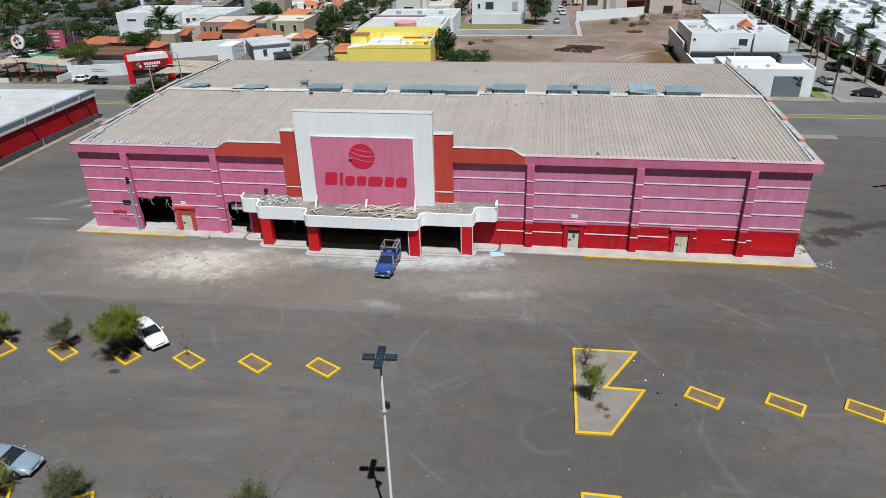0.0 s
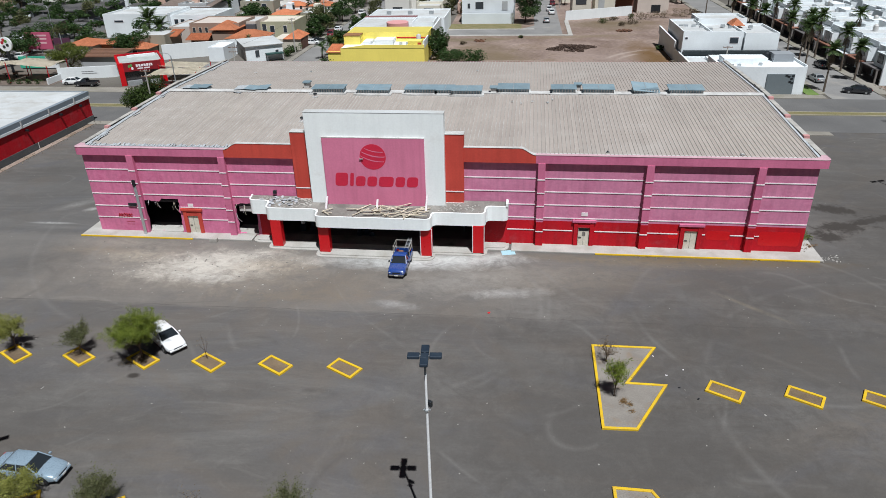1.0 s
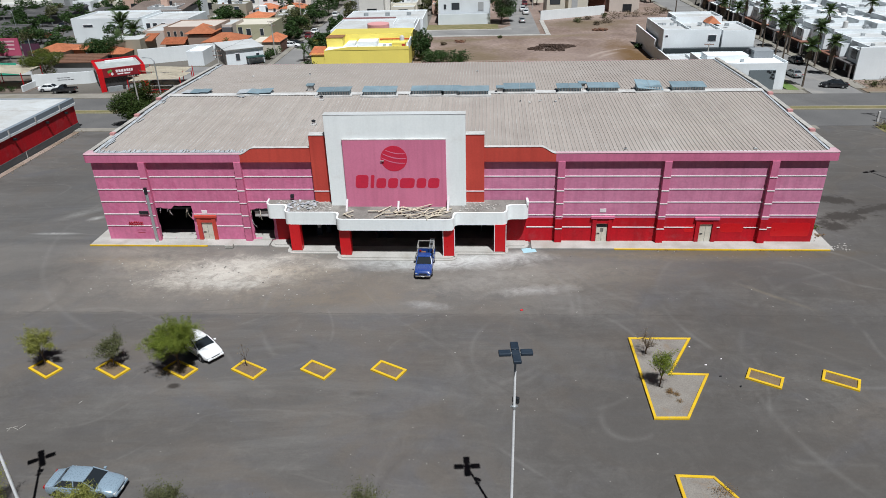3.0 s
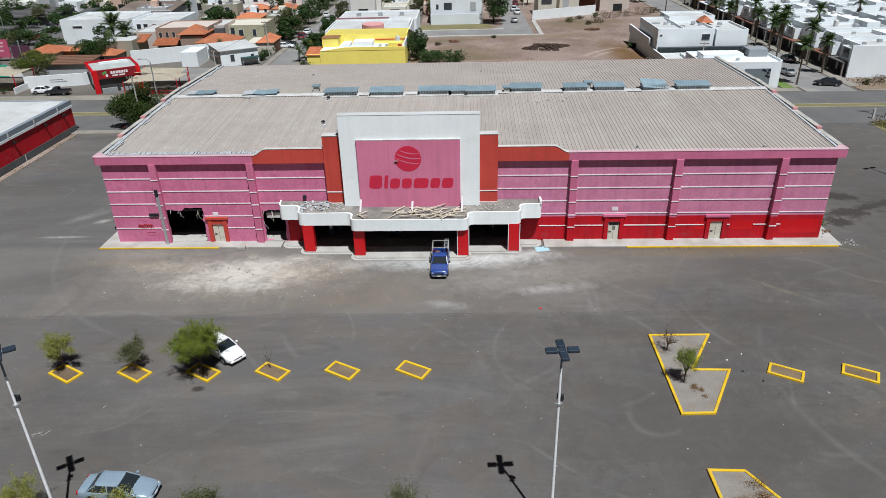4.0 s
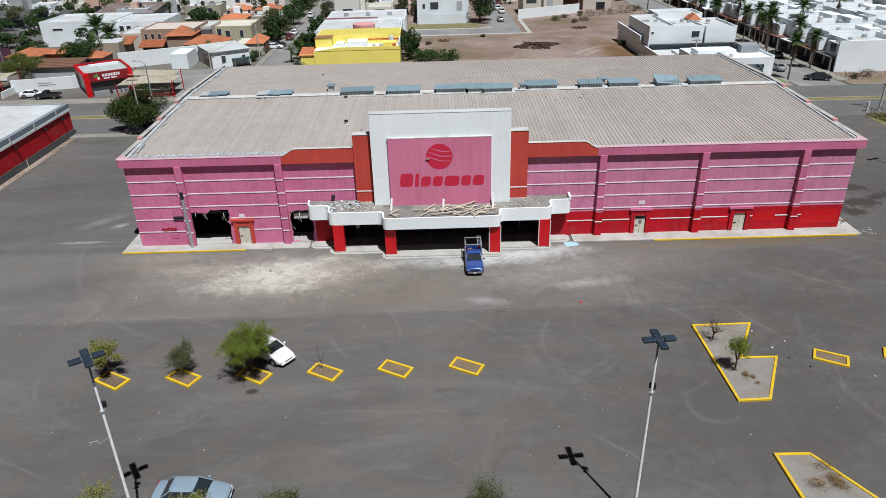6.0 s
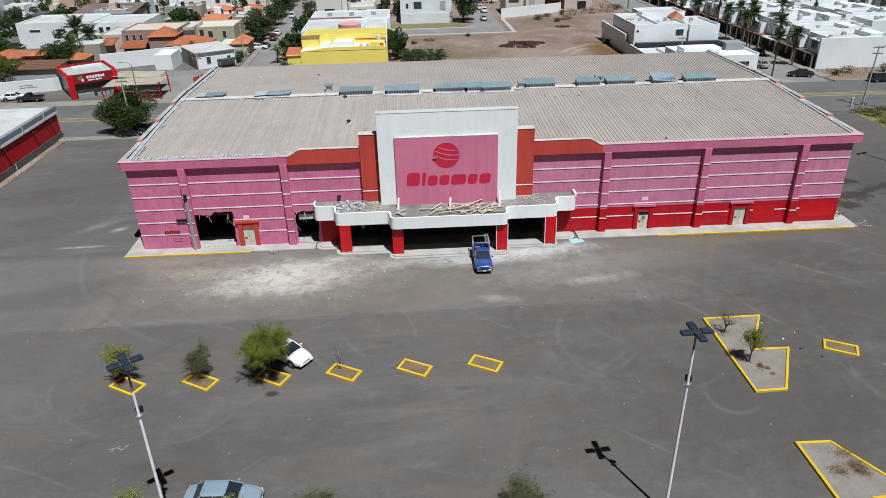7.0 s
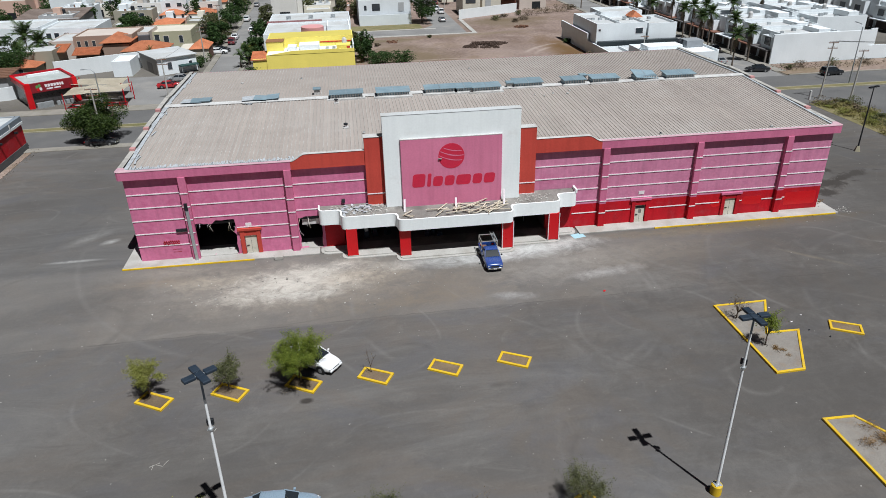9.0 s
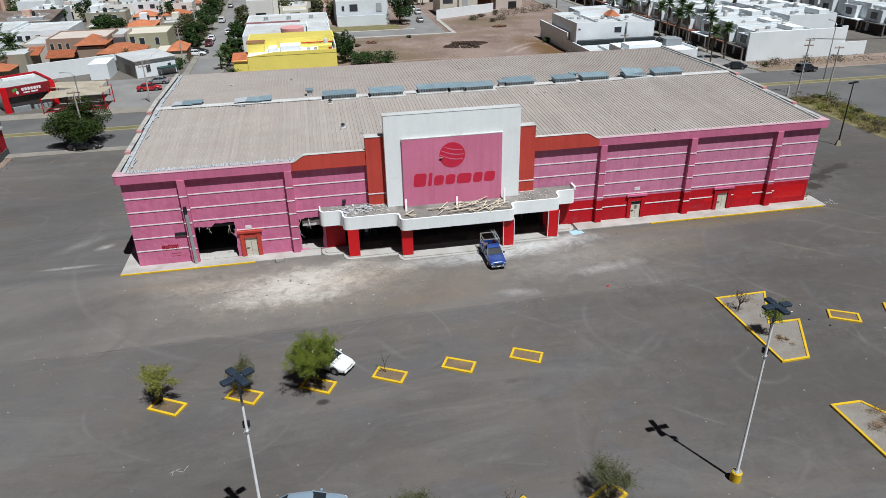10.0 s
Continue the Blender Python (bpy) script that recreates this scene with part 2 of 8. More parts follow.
def glass(name, colour=(0.02, 0.025, 0.03), rough=0.06):
    m = bpy.data.materials.new(name)
    m.use_nodes = True
    b = m.node_tree.nodes["Principled BSDF"]
    b.inputs["Base Color"].default_value = (*colour, 1)
    b.inputs["Roughness"].default_value, b.inputs["Specular IOR Level"].default_value = rough, 0.8
    return m


def paint(name, colour, rough=0.25, coat=0.7, metal=0.0):
    """Car lacquer with a little dust."""
    m = surf(name, colour, tuple(0.9 * c + 0.02 for c in colour), 1.5, 20, rough, 0.02, metal, 0, 0.04)
    b = m.node_tree.nodes["Principled BSDF"]
    b.inputs["Coat Weight"].default_value, b.inputs["Coat Roughness"].default_value = coat, 0.08
    return m


def earth_material():
    """Bare reddish earth with weedy patches and paler wheel tracks."""
    m = surf("vacant_lot_earth", (0.165, 0.115, 0.094), (0.285, 0.215, 0.185), 0.09, 1.2, 0.97, 0.35, grain=0.28, dirt=(0.17, 0.118, 0.075), dirt_amount=0.5, dirt_scale=0.1)
    t = m.node_tree
    base = t.nodes["Principled BSDF"].inputs["Base Color"]
    col = base.links[0].from_socket
    for x, y, rx, ry, a, w, k, c in (
        (26.8, 158.0, 5.0, 20.0, 0, 1.6, 1.0, (0.13, 0.072, 0.028, 1)), (20.0, 146.0, 10.0, 6.0, 0, 2.2, 0.55, (0.15, 0.10, 0.055, 1)), (-12.0, 160.0, 11.0, 16.0, 0, 2.2, 0.6, (0.14, 0.105, 0.055, 1)),
        (-16.0, 182.0, 9.0, 3.0, 0, 2.0, 0.6, (0.11, 0.09, 0.04, 1)), (22.0, 205.0, 12.0, 9.0, 0, 2.0, 0.6, (0.12, 0.09, 0.045, 1)), (10.0, 186.0, 16.0, 2.0, 8, 1.8, 0.5, (0.17, 0.13, 0.075, 1)),
        (14.0, 160.0, 10.0, 9.0, 20, 1.6, 0.35, (0.33, 0.26, 0.23, 1)),
    ):
        col = mix(t, math_node(t, "MULTIPLY", blot(t, x, y, rx, ry, a, w, 0.16, 0.6), k), col, c)
    for x, y, r, w, k in ((34.0, 150.0, 17.0, 0.9, 0.7), (34.0, 150.0, 19.5, 0.9, 0.7), (-4.0, 128.0, 26.0, 1.0, 0.6), (-4.0, 128.0, 28.5, 1.0, 0.6), (30.0, 200.0, 22.0, 0.9, 0.5)):
        col = mix(t, math_node(t, "MULTIPLY", arc_mark(t, x, y, r, w), k), col, (0.38, 0.31, 0.27, 1))
    t.links.new(col, base)
    return m


M = {
    "lot": lot_material(),
    "earth": earth_material(),
    "road": surf("road_asphalt", (0.098, 0.096, 0.096), (0.130, 0.127, 0.125), 0.12, 6, 0.9, 0.2, grain=0.15, dirt=(0.18, 0.165, 0.145), dirt_amount=0.25, dirt_scale=0.08),
    "street": surf("street_concrete", (0.235, 0.23, 0.225), (0.175, 0.17, 0.167), 0.15, 5, 0.9, 0.15, dirt=(0.35, 0.32, 0.28), dirt_amount=0.3, dirt_scale=0.1),
    "dirt": surf("bare_earth", (0.185, 0.128, 0.100), (0.30, 0.232, 0.195), 0.07, 1.2, 0.97, 0.35, grain=0.28, dirt=(0.145, 0.108, 0.052), dirt_amount=0.6, dirt_scale=0.06),
    "town_ground": surf("town_ground", (0.15, 0.137, 0.12), (0.095, 0.085, 0.075), 0.05, 2, 0.95, 0.2, dirt=(0.13, 0.13, 0.07), dirt_amount=0.3),
    "concrete": surf("pale_concrete", (0.44, 0.425, 0.40), (0.35, 0.335, 0.31), 0.5, 8, 0.88, 0.2, grain=0.12, dirt=(0.30, 0.27, 0.23), dirt_amount=0.4, dirt_scale=0.5),
    "slab": surf("weathered_roof_slab", (0.25, 0.235, 0.215), (0.165, 0.155, 0.142), 0.5, 6, 0.92, 0.25, dirt=(0.12, 0.11, 0.10), dirt_amount=0.6, dirt_scale=0.7),
    "soil": surf("planter_soil", (0.185, 0.135, 0.085), (0.13, 0.093, 0.06), 0.8, 12, 0.97, 0.5, grain=0.25, rnd=0.15),
    "island": surf("island_gravel", (0.245, 0.225, 0.20), (0.19, 0.17, 0.152), 0.6, 10, 0.95, 0.4, grain=0.2, dirt=(0.22, 0.15, 0.09), dirt_amount=0.35, dirt_scale=0.6),
    "yellow": surf("yellow_kerb_paint", (0.68, 0.45, 0.012), (0.58, 0.36, 0.018), 1.2, 14, 0.7, 0.15, grain=0.1, dirt=(0.36, 0.29, 0.16), dirt_amount=0.3, dirt_scale=1.6),
    "pink": surf("faded_pink_paint", (0.625, 0.186, 0.322), (0.535, 0.16, 0.276), 0.35, 3, 0.8, 0.12, grain=0.10, streak=0.16, dirt=(0.47, 0.095, 0.205), dirt_amount=0.42, dirt_scale=0.75, spec=0.12),
    "mauve": surf("bleached_mauve_paint", (0.60, 0.225, 0.355), (0.52, 0.19, 0.305), 0.35, 3, 0.8, 0.12, grain=0.10, streak=0.16, dirt=(0.46, 0.135, 0.245), dirt_amount=0.42, dirt_scale=0.75, spec=0.12),
    "pale_pink": surf("pale_pink_block", (0.52, 0.26, 0.255), (0.42, 0.20, 0.20), 0.8, 6, 0.8, 0.1),
    "deck": surf("coated_roof_deck", (0.52, 0.54, 0.55), (0.44, 0.45, 0.45), 0.2, 4, 0.85, 0.1, grain=0.08, dirt=(0.36, 0.34, 0.31), dirt_amount=0.45, dirt_scale=0.25),
    "parapet": surf("weathered_parapet_render", (0.44, 0.42, 0.39), (0.33, 0.315, 0.29), 0.8, 6, 0.9, 0.2, grain=0.12, dirt=(0.20, 0.185, 0.17), dirt_amount=0.4, dirt_scale=0.8),
    "kerb_old": surf("faded_yellow_kerb", (0.32, 0.29, 0.20), (0.25, 0.235, 0.19), 0.6, 6, 0.85, 0.15),
    "dull_pavement": surf("dull_dusty_pavement", (0.27, 0.25, 0.22), (0.20, 0.185, 0.16), 0.3, 6, 0.92, 0.2, grain=0.15, dirt=(0.16, 0.15, 0.09), dirt_amount=0.4, dirt_scale=0.2),
    "pink_trim": surf("pink_fascia_paint", (0.60, 0.17, 0.29), (0.51, 0.14, 0.245), 0.4, 6, 0.75, 0.1, grain=0.07, streak=0.12, spec=0.12),
    "sign_pink": surf("sign_panel_pink", (0.66, 0.21, 0.33), (0.60, 0.18, 0.29), 0.25, 6, 0.7, 0.05, grain=0.05, streak=0.12, spec=0.12),
    "sign_red": surf("sign_red_ghost", (0.60, 0.016, 0.052), (0.52, 0.018, 0.055), 0.7, 7, 0.75, 0.05, grain=0.08),
    "red": surf("deep_red_paint", (0.50, 0.008, 0.018), (0.38, 0.010, 0.018), 0.4, 6, 0.6, 0.08, grain=0.10, streak=0.18, dirt=(0.40, 0.06, 0.075), dirt_amount=0.3, dirt_scale=0.8, spec=0.2),
    "gloss_red": surf("glossy_red_panel", (0.60, 0.006, 0.012), (0.50, 0.006, 0.011), 0.4, 6, 0.35, 0.05, grain=0.06),
    "orange": surf("faded_orange_red_paint", (0.54, 0.075, 0.055), (0.47, 0.062, 0.047), 0.35, 6, 0.8, 0.1, grain=0.07, streak=0.14, spec=0.12),
    "white": surf("white_render", (0.74, 0.77, 0.78), (0.68, 0.71, 0.72), 0.25, 6, 0.8, 0.08, grain=0.04, streak=0.03),
    "sign_white": surf("sign_wall_white", (0.85, 0.885, 0.885), (0.80, 0.84, 0.845), 0.3, 5, 0.75, 0.06, grain=0.03, streak=0.05, dirt=(0.66, 0.66, 0.64), dirt_amount=0.2, dirt_scale=0.5),
    "stripe": surf("white_band_paint", (0.80, 0.76, 0.78), (0.68, 0.62, 0.64), 0.8, 10, 0.8, 0.08, grain=0.08),
    "cream": surf("cream_door_paint", (0.62, 0.585, 0.50), (0.53, 0.50, 0.42), 0.9, 9, 0.6, 0.06, grain=0.08, dirt=(0.33, 0.29, 0.24), dirt_amount=0.3, dirt_scale=1.2),
    # dark grey carrying the shade of rooms that are out of sight
    "dark": surf("interior_shade_grey", (0.16, 0.14, 0.135), (0.10, 0.09, 0.088), 0.6, 6, 0.9, 0.1),
    "maroon": surf("dark_red_entrance_wall", (0.34, 0.016, 0.024), (0.26, 0.014, 0.020), 0.5, 6, 0.6, 0.05),
    "black": surf("black_metal", (0.018, 0.020, 0.024), (0.03, 0.034, 0.04), 1.0, 9, 0.5, 0.04, 0.3),
    "navy": surf("dark_blue_lamp_housing", (0.022, 0.034, 0.052), (0.035, 0.05, 0.07), 1.2, 9, 0.45, 0.03, 0.2),
    "pole": surf("white_painted_pole", (0.82, 0.83, 0.84), (0.74, 0.75, 0.76), 1.2, 8, 0.6, 0.05),
    "steel": surf("galvanised_steel", (0.52, 0.55, 0.57), (0.42, 0.45, 0.47), 0.9, 8, 0.45, 0.06, 0.6, rnd=0.1),
    "vent": surf("blue_grey_sheet_metal", (0.25, 0.34, 0.39), (0.19, 0.265, 0.31), 0.9, 7, 0.5, 0.1, 0.15, rnd=0.12, grain=0.1, dirt=(0.30, 0.30, 0.29), dirt_amount=0.3, dirt_scale=1.0),
    "roof": surf("beige_roof_sheet", (0.352, 0.306, 0.278), (0.307, 0.266, 0.242), 0.16, 4, 0.75, 0.06, 0.0, rnd=0.05, grain=0.07, dirt=(0.375, 0.34, 0.315), dirt_amount=0.45, dirt_scale=0.13),
    # pale wear plus the sun's highlight on the ribs, put into the colour
    "rib": surf("worn_sunlit_roof_rib", (0.40, 0.375, 0.35), (0.33, 0.30, 0.27), 0.5, 5, 0.6, 0.06, 0.0, rnd=0.06, grain=0.12, dirt=(0.54, 0.53, 0.52), dirt_amount=0.4, dirt_scale=0.8),
    "ruffle": surf("bluish_white_foil", (0.50, 0.53, 0.56), (0.36, 0.385, 0.41), 1.6, 7, 0.6, 0.2, 0.1, grain=0.2, dirt=(0.27, 0.26, 0.25), dirt_amount=0.4, dirt_scale=1.2),
    "pink_cap": surf("bleached_pink_coping", (0.56, 0.37, 0.41), (0.46, 0.28, 0.33), 0.8, 6, 0.8, 0.1),
    "flash": surf("weathered_white_flashing", (0.56, 0.555, 0.545), (0.42, 0.41, 0.40), 0.8, 7, 0.7, 0.12, grain=0.14, dirt=(0.28, 0.26, 0.24), dirt_amount=0.4, dirt_scale=0.9),
    "lumber": surf("pale_lumber", (0.66, 0.60, 0.48), (0.50, 0.44, 0.34), 1.0, 9, 0.8, 0.1, rnd=0.15),
    "bark": surf("bark", (0.12, 0.085, 0.06), (0.08, 0.058, 0.042), 2.0, 14, 0.95, 0.5),
    "palm_bark": surf("palm_bark", (0.13, 0.10, 0.078), (0.09, 0.07, 0.055), 2.0, 10, 0.95, 0.4),
    "tyre": surf("tyre_rubber", (0.02, 0.02, 0.02), (0.03, 0.029, 0.028), 3, 20, 0.85, 0.1),
    "rim": surf("alloy_rim", (0.45, 0.46, 0.47), None, 3, 20, 0.35, 0.0, 0.8),
    "chrome": surf("chrome_trim", (0.70, 0.71, 0.72), None, 3, 20, 0.18, 0.0, 0.95),
    "glass": glass("dark_glass"),
    "pane": glass("window_glass", (0.035, 0.045, 0.055), 0.1),
    "lens": glass("lamp_lens", (0.55, 0.57, 0.58), 0.12),
    "tail": surf("tail_lamp_red", (0.40, 0.01, 0.01), None, 3, 20, 0.25, 0.0),
    "plate": surf("number_plate", (0.75, 0.75, 0.72), None, 3, 20, 0.5, 0.0),
    "rack": surf("grey_rack_steel", (0.50, 0.49, 0.46), (0.36, 0.33, 0.30), 3, 12, 0.55, 0.05, 0.4),
    "rust": surf("rusty_brown", (0.20, 0.10, 0.06), (0.13, 0.07, 0.05), 2, 10, 0.85, 0.2),
    "tile": surf("orange_roof_tile", (0.50, 0.175, 0.085), (0.38, 0.13, 0.06), 0.7, 7, 0.8, 0.2, rnd=0.18, grain=0.15),
    "cloth": surf("cream_shade_cloth", (0.66, 0.60, 0.49), (0.57, 0.51, 0.41), 0.5, 9, 0.85, 0.05),
    "lime": surf("lime_scrawl_red", (0.36, 0.008, 0.02), None, 1, 8),
    "lawn": surf("lawn", (0.09, 0.16, 0.035), (0.13, 0.19, 0.05), 0.5, 8, 0.95, 0.4, grain=0.25),
    "dry_grass": surf("dry_grass", (0.20, 0.165, 0.085), (0.13, 0.125, 0.05), 0.4, 7, 0.97, 0.5, grain=0.3),
}


def leaf_material(name, c1, c2):
    m = bpy.data.materials.new(name)
    m.use_nodes = True
    t = m.node_tree
    b = t.nodes["Principled BSDF"]
    geo = t.nodes.new("ShaderNodeNewGeometry")
    col = mix(t, geo.outputs["Random Per Island"], (*c1, 1), (*c2, 1))
    col = mix(t, 1.0, col, ramp(t, noise_of(t, 1.1, 3), 0.3, 0.7, 0.8, 1.2), "MULTIPLY")
    t.links.new(col, b.inputs["Base Color"])
    b.inputs["Roughness"].default_value, b.inputs["Specular IOR Level"].default_value = 0.6, 0.25
    tr = t.nodes.new("ShaderNodeBsdfTranslucent")
    t.links.new(col, tr.inputs["Color"])
    ms = t.nodes.new("ShaderNodeMixShader")
    ms.inputs[0].default_value = 0.22
    t.links.new(b.outputs[0], ms.inputs[1])
    t.links.new(tr.outputs[0], ms.inputs[2])
    t.links.new(ms.outputs[0], t.nodes["Material Output"].inputs["Surface"])
    return m


M["leaf_bright"] = leaf_material("bright_green_leaf", (0.075, 0.115, 0.016), (0.215, 0.255, 0.036))
M["leaf_mid"] = leaf_material("mid_green_leaf", (0.05, 0.075, 0.014), (0.14, 0.165, 0.03))
M["leaf_olive"] = leaf_material("olive_leaf", (0.06, 0.07, 0.03), (0.14, 0.145, 0.062))
M["leaf_yellow"] = leaf_material("yellow_green_leaf", (0.16, 0.175, 0.04), (0.27, 0.27, 0.07))
M["leaf_deep"] = leaf_material("deep_green_leaf", (0.02, 0.05, 0.014), (0.055, 0.10, 0.026))
M["leaf_street"] = leaf_material("street_tree_leaf", (0.016, 0.036, 0.008), (0.066, 0.10, 0.02))
M["leaf_dry"] = leaf_material("dry_twig", (0.13, 0.10, 0.07), (0.20, 0.16, 0.11))
M["leaf_straw"] = leaf_material("straw_grass", (0.19, 0.165, 0.06), (0.30, 0.26, 0.10))
M["leaf_rust"] = leaf_material("rusty_dry_weed", (0.20, 0.12, 0.05), (0.29, 0.18, 0.08))
M["frond"] = leaf_material("palm_frond_green", (0.022, 0.048, 0.014), (0.07, 0.105, 0.028))
WALLS = {}


def wall_paint(colour):
    """House paint of one colour, made once."""
    key = tuple(round(c, 3) for c in colour)
    if key not in WALLS:
        WALLS[key] = surf("house_paint", colour, tuple(c * 0.9 for c in colour), 0.25, 5, 0.82, 0.06, grain=0.04, streak=0.025)
    return WALLS[key]


# ---- mesh helpers ----


def box(bm, x0, x1, y0, y1, z0, z1, bevel=0.0):
    vs = bmesh.ops.create_cube(bm, size=1.0)["verts"]
    for v in vs:
        v.co = Vector(((x0 + x1) / 2 + v.co.x * (x1 - x0), (y0 + y1) / 2 + v.co.y * (y1 - y0), (z0 + z1) / 2 + v.co.z * (z1 - z0)))
    if bevel:
        es = list({e for v in vs for e in v.link_edges})
        bmesh.ops.bevel(bm, geom=es, offset=bevel, segments=2, affect="EDGES", profile=0.5)
    return vs


def boxed(*args, bevel=0.0):
    bm = bmesh.new()
    box(bm, *args, bevel=bevel)
    return bm


def prism(bm, outline, z0, z1, holes=(), plane="xy"):
    """A plate of that outline (and holes) between two levels. plane xz: the outline is (x, z) and the levels are y."""
    from mathutils.geometry import tessellate_polygon
    loops = [list(outline)] + [list(h) for h in holes]

    def at(p, k):
        return Vector((p[0], p[1], k)) if plane == "xy" else Vector((p[0], k, p[1])) if plane == "xz" else Vector((k, p[0], p[1]))
    flat = [p for loop in loops for p in loop]
    low, high = [bm.verts.new(at(p, z0)) for p in flat], [bm.verts.new(at(p, z1)) for p in flat]
    for tri in tessellate_polygon([[Vector((p[0], p[1], 0)) for p in loop] for loop in loops]):
        for vs in ([low[i] for i in tri], [high[i] for i in reversed(tri)]):
            try:
                bm.faces.new(vs)
            except ValueError:
                pass
    k = 0
    for loop in loops:
        n = len(loop)
        for i in range(n):
            a, b = k + i, k + (i + 1) % n
            bm.faces.new((low[a], low[b], high[b], high[a]))
        k += n
    bmesh.ops.recalc_face_normals(bm, faces=bm.faces)
    return bm


def rounded(points, radius, steps=5, convex=True):
    """The polygon with its outer corners rounded."""
    out, n = [], len(points)
    area = sum(points[i][0] * points[(i + 1) % n][1] - points[(i + 1) % n][0] * points[i][1] for i in range(n))
    for i in range(n):
        p, a, b = Vector(points[i]), Vector(points[i - 1]), Vector(points[(i + 1) % n])
        u, v = (a - p), (b - p)
        turn = (p - a).x * (b - p).y - (p - a).y * (b - p).x
        r = min(radius, u.length * 0.45, v.length * 0.45)
        if turn * area <= 0 and convex:
            out.append((p.x, p.y))
            continue
        u.normalize(), v.normalize()
        s, e = p + u * r, p + v * r
        for k in range(steps + 1):
            t = k / steps
            q = s.lerp(p, t).lerp(p.lerp(e, t), t)
            out.append((q.x, q.y))
    return out


def grown(points, d):
    """The polygon moved outwards by d."""
    n, out = len(points), []
    area = sum(points[i][0] * points[(i + 1) % n][1] - points[(i + 1) % n][0] * points[i][1] for i in range(n))
    s = 1 if area > 0 else -1
    for i in range(n):
        p, a, b = Vector(points[i]), Vector(points[i - 1]), Vector(points[(i + 1) % n])
        u, v = (p - a).normalized(), (b - p).normalized()
        m = Vector((u.y + v.y, -u.x - v.x)) * s
        m = m / max(0.35, m.length_squared / 2) if m.length > 1e-6 else Vector((u.y, -u.x)) * s
        out.append((p.x + m.x * d, p.y + m.y * d))
    return out


def tube(bm, points, radii, sides=7, caps=True):
    """A round limb through the points."""
    rings = []
    pts = [Vector(p) for p in points]
    for i, p in enumerate(pts):
        d = (pts[min(i + 1, len(pts) - 1)] - pts[max(i - 1, 0)]).normalized()
        q = d.to_track_quat("Z", "Y")
        r = radii[i] if hasattr(radii, "__len__") else radii
        rings.append([bm.verts.new(p + q @ Vector((math.cos(2 * math.pi * k / sides) * r, math.sin(2 * math.pi * k / sides) * r, 0))) for k in range(sides)])
    for a, b in zip(rings, rings[1:]):
        for k in range(sides):
            bm.faces.new((a[k], a[(k + 1) % sides], b[(k + 1) % sides], b[k]))
    if caps:
        bm.faces.new(list(reversed(rings[0])))
        bm.faces.new(rings[-1])
    return bm


def beam(bm, a, b, w=0.05, h=0.05):
    """A square bar from a to b."""
    a, b = Vector(a), Vector(b)
    q = (b - a).to_track_quat("Z", "Y")
    c = [(-w / 2, -h / 2), (w / 2, -h / 2), (w / 2, h / 2), (-w / 2, h / 2)]
    lo, hi = [bm.verts.new(a + q @ Vector((*p, 0))) for p in c], [bm.verts.new(b + q @ Vector((*p, 0))) for p in c]
    bm.faces.new(lo[::-1]), bm.faces.new(hi)
    for k in range(4):
        bm.faces.new((lo[k], lo[(k + 1) % 4], hi[(k + 1) % 4], hi[k]))
    return bm


def mesh_of(name, bm, material, smooth=False):
    me = bpy.data.meshes.new(name)
    bmesh.ops.recalc_face_normals(bm, faces=bm.faces)
    bm.to_mesh(me)
    bm.free()
    if material is not None:
        me.materials.append(material)
    if smooth:
        me.polygons.foreach_set("use_smooth", [True] * len(me.polygons))
        me.set_sharp_from_angle(angle=radians(38))
    return me


def part(name, bm, material, parent=None, label="", smooth=False):
    ob = new(name, mesh_of(name, bm, material, smooth))
    if parent is not None:
        ob.parent = parent
    return tagged(ob, label)


def thing(name, label, category, m=None, group="", kind=""):
    """An empty that carries the parts of one thing."""
    ob = tagged(new(name), label, category, group, kind)
    ob.empty_display_size = 0.3
    if m is not None:
        ob.matrix_basis = m
    return ob


def share(name, mesh, parent, m=None):
    ob = new(name, mesh)
    ob.parent = parent
    if m is not None:
        ob.matrix_basis = m
    return ob


def structure(name, bm, material, label, category, smooth=False):
    return tagged(part(name, bm, material, None, "", smooth), label, category, "", "structure")

# ---- ground, roads, pavements ----


def sheet(name, outline, z, material, label, category, depth=0.3):
    bm = bmesh.new()
    prism(bm, outline, z - depth, z)
    return structure(name, bm, material, label, category)


def rect(x0, x1, y0, y1):
    return [(x0, y0), (x1, y0), (x1, y1), (x0, y1)]


sheet("ground", rect(-2500, 2500, -1500, 3500), -0.06, M["town_ground"], "dusty town ground reaching to the horizon", "ground", 1.0)
sheet("car_park", [(-130, -60), (52.5, -60), (52.5, 104.3), (-130, 107.5)], 0.0, M["lot"], "worn dusty asphalt of an empty car park", "ground", 0.05)
# the boulevard runs slightly askew to the car park
ALONG = pose(20, 115.2, 0, 0, 0, -1.0) @ pose(-20, -115.2, 0)
sheet("boulevard", rect(-420, 420, 105.0, 124.6), -0.004, M["road"], "grey asphalt boulevard with two carriageways", "road", 0.05).matrix_basis = ALONG
sheet("side_avenue", rect(60.0, 73.0, -60, 105.6), -0.008, M["road"], "asphalt side road past a grass verge", "road", 0.045)
sheet("left_street", rect(-55.6, -49.6, 125.0, 420), -0.008, M["street"], "narrow pale street between houses", "road", 0.045)
sheet("corner_yard", rect(-77, -55.6, 128.2, 154.0), -0.012, M["street"], "paved yard beside a cafe", "ground", 0.04)
sheet("right_street", rect(51.6, 60.6, 123.5, 420), -0.008, M["street"], "pale street lined with palms", "road", 0.045)
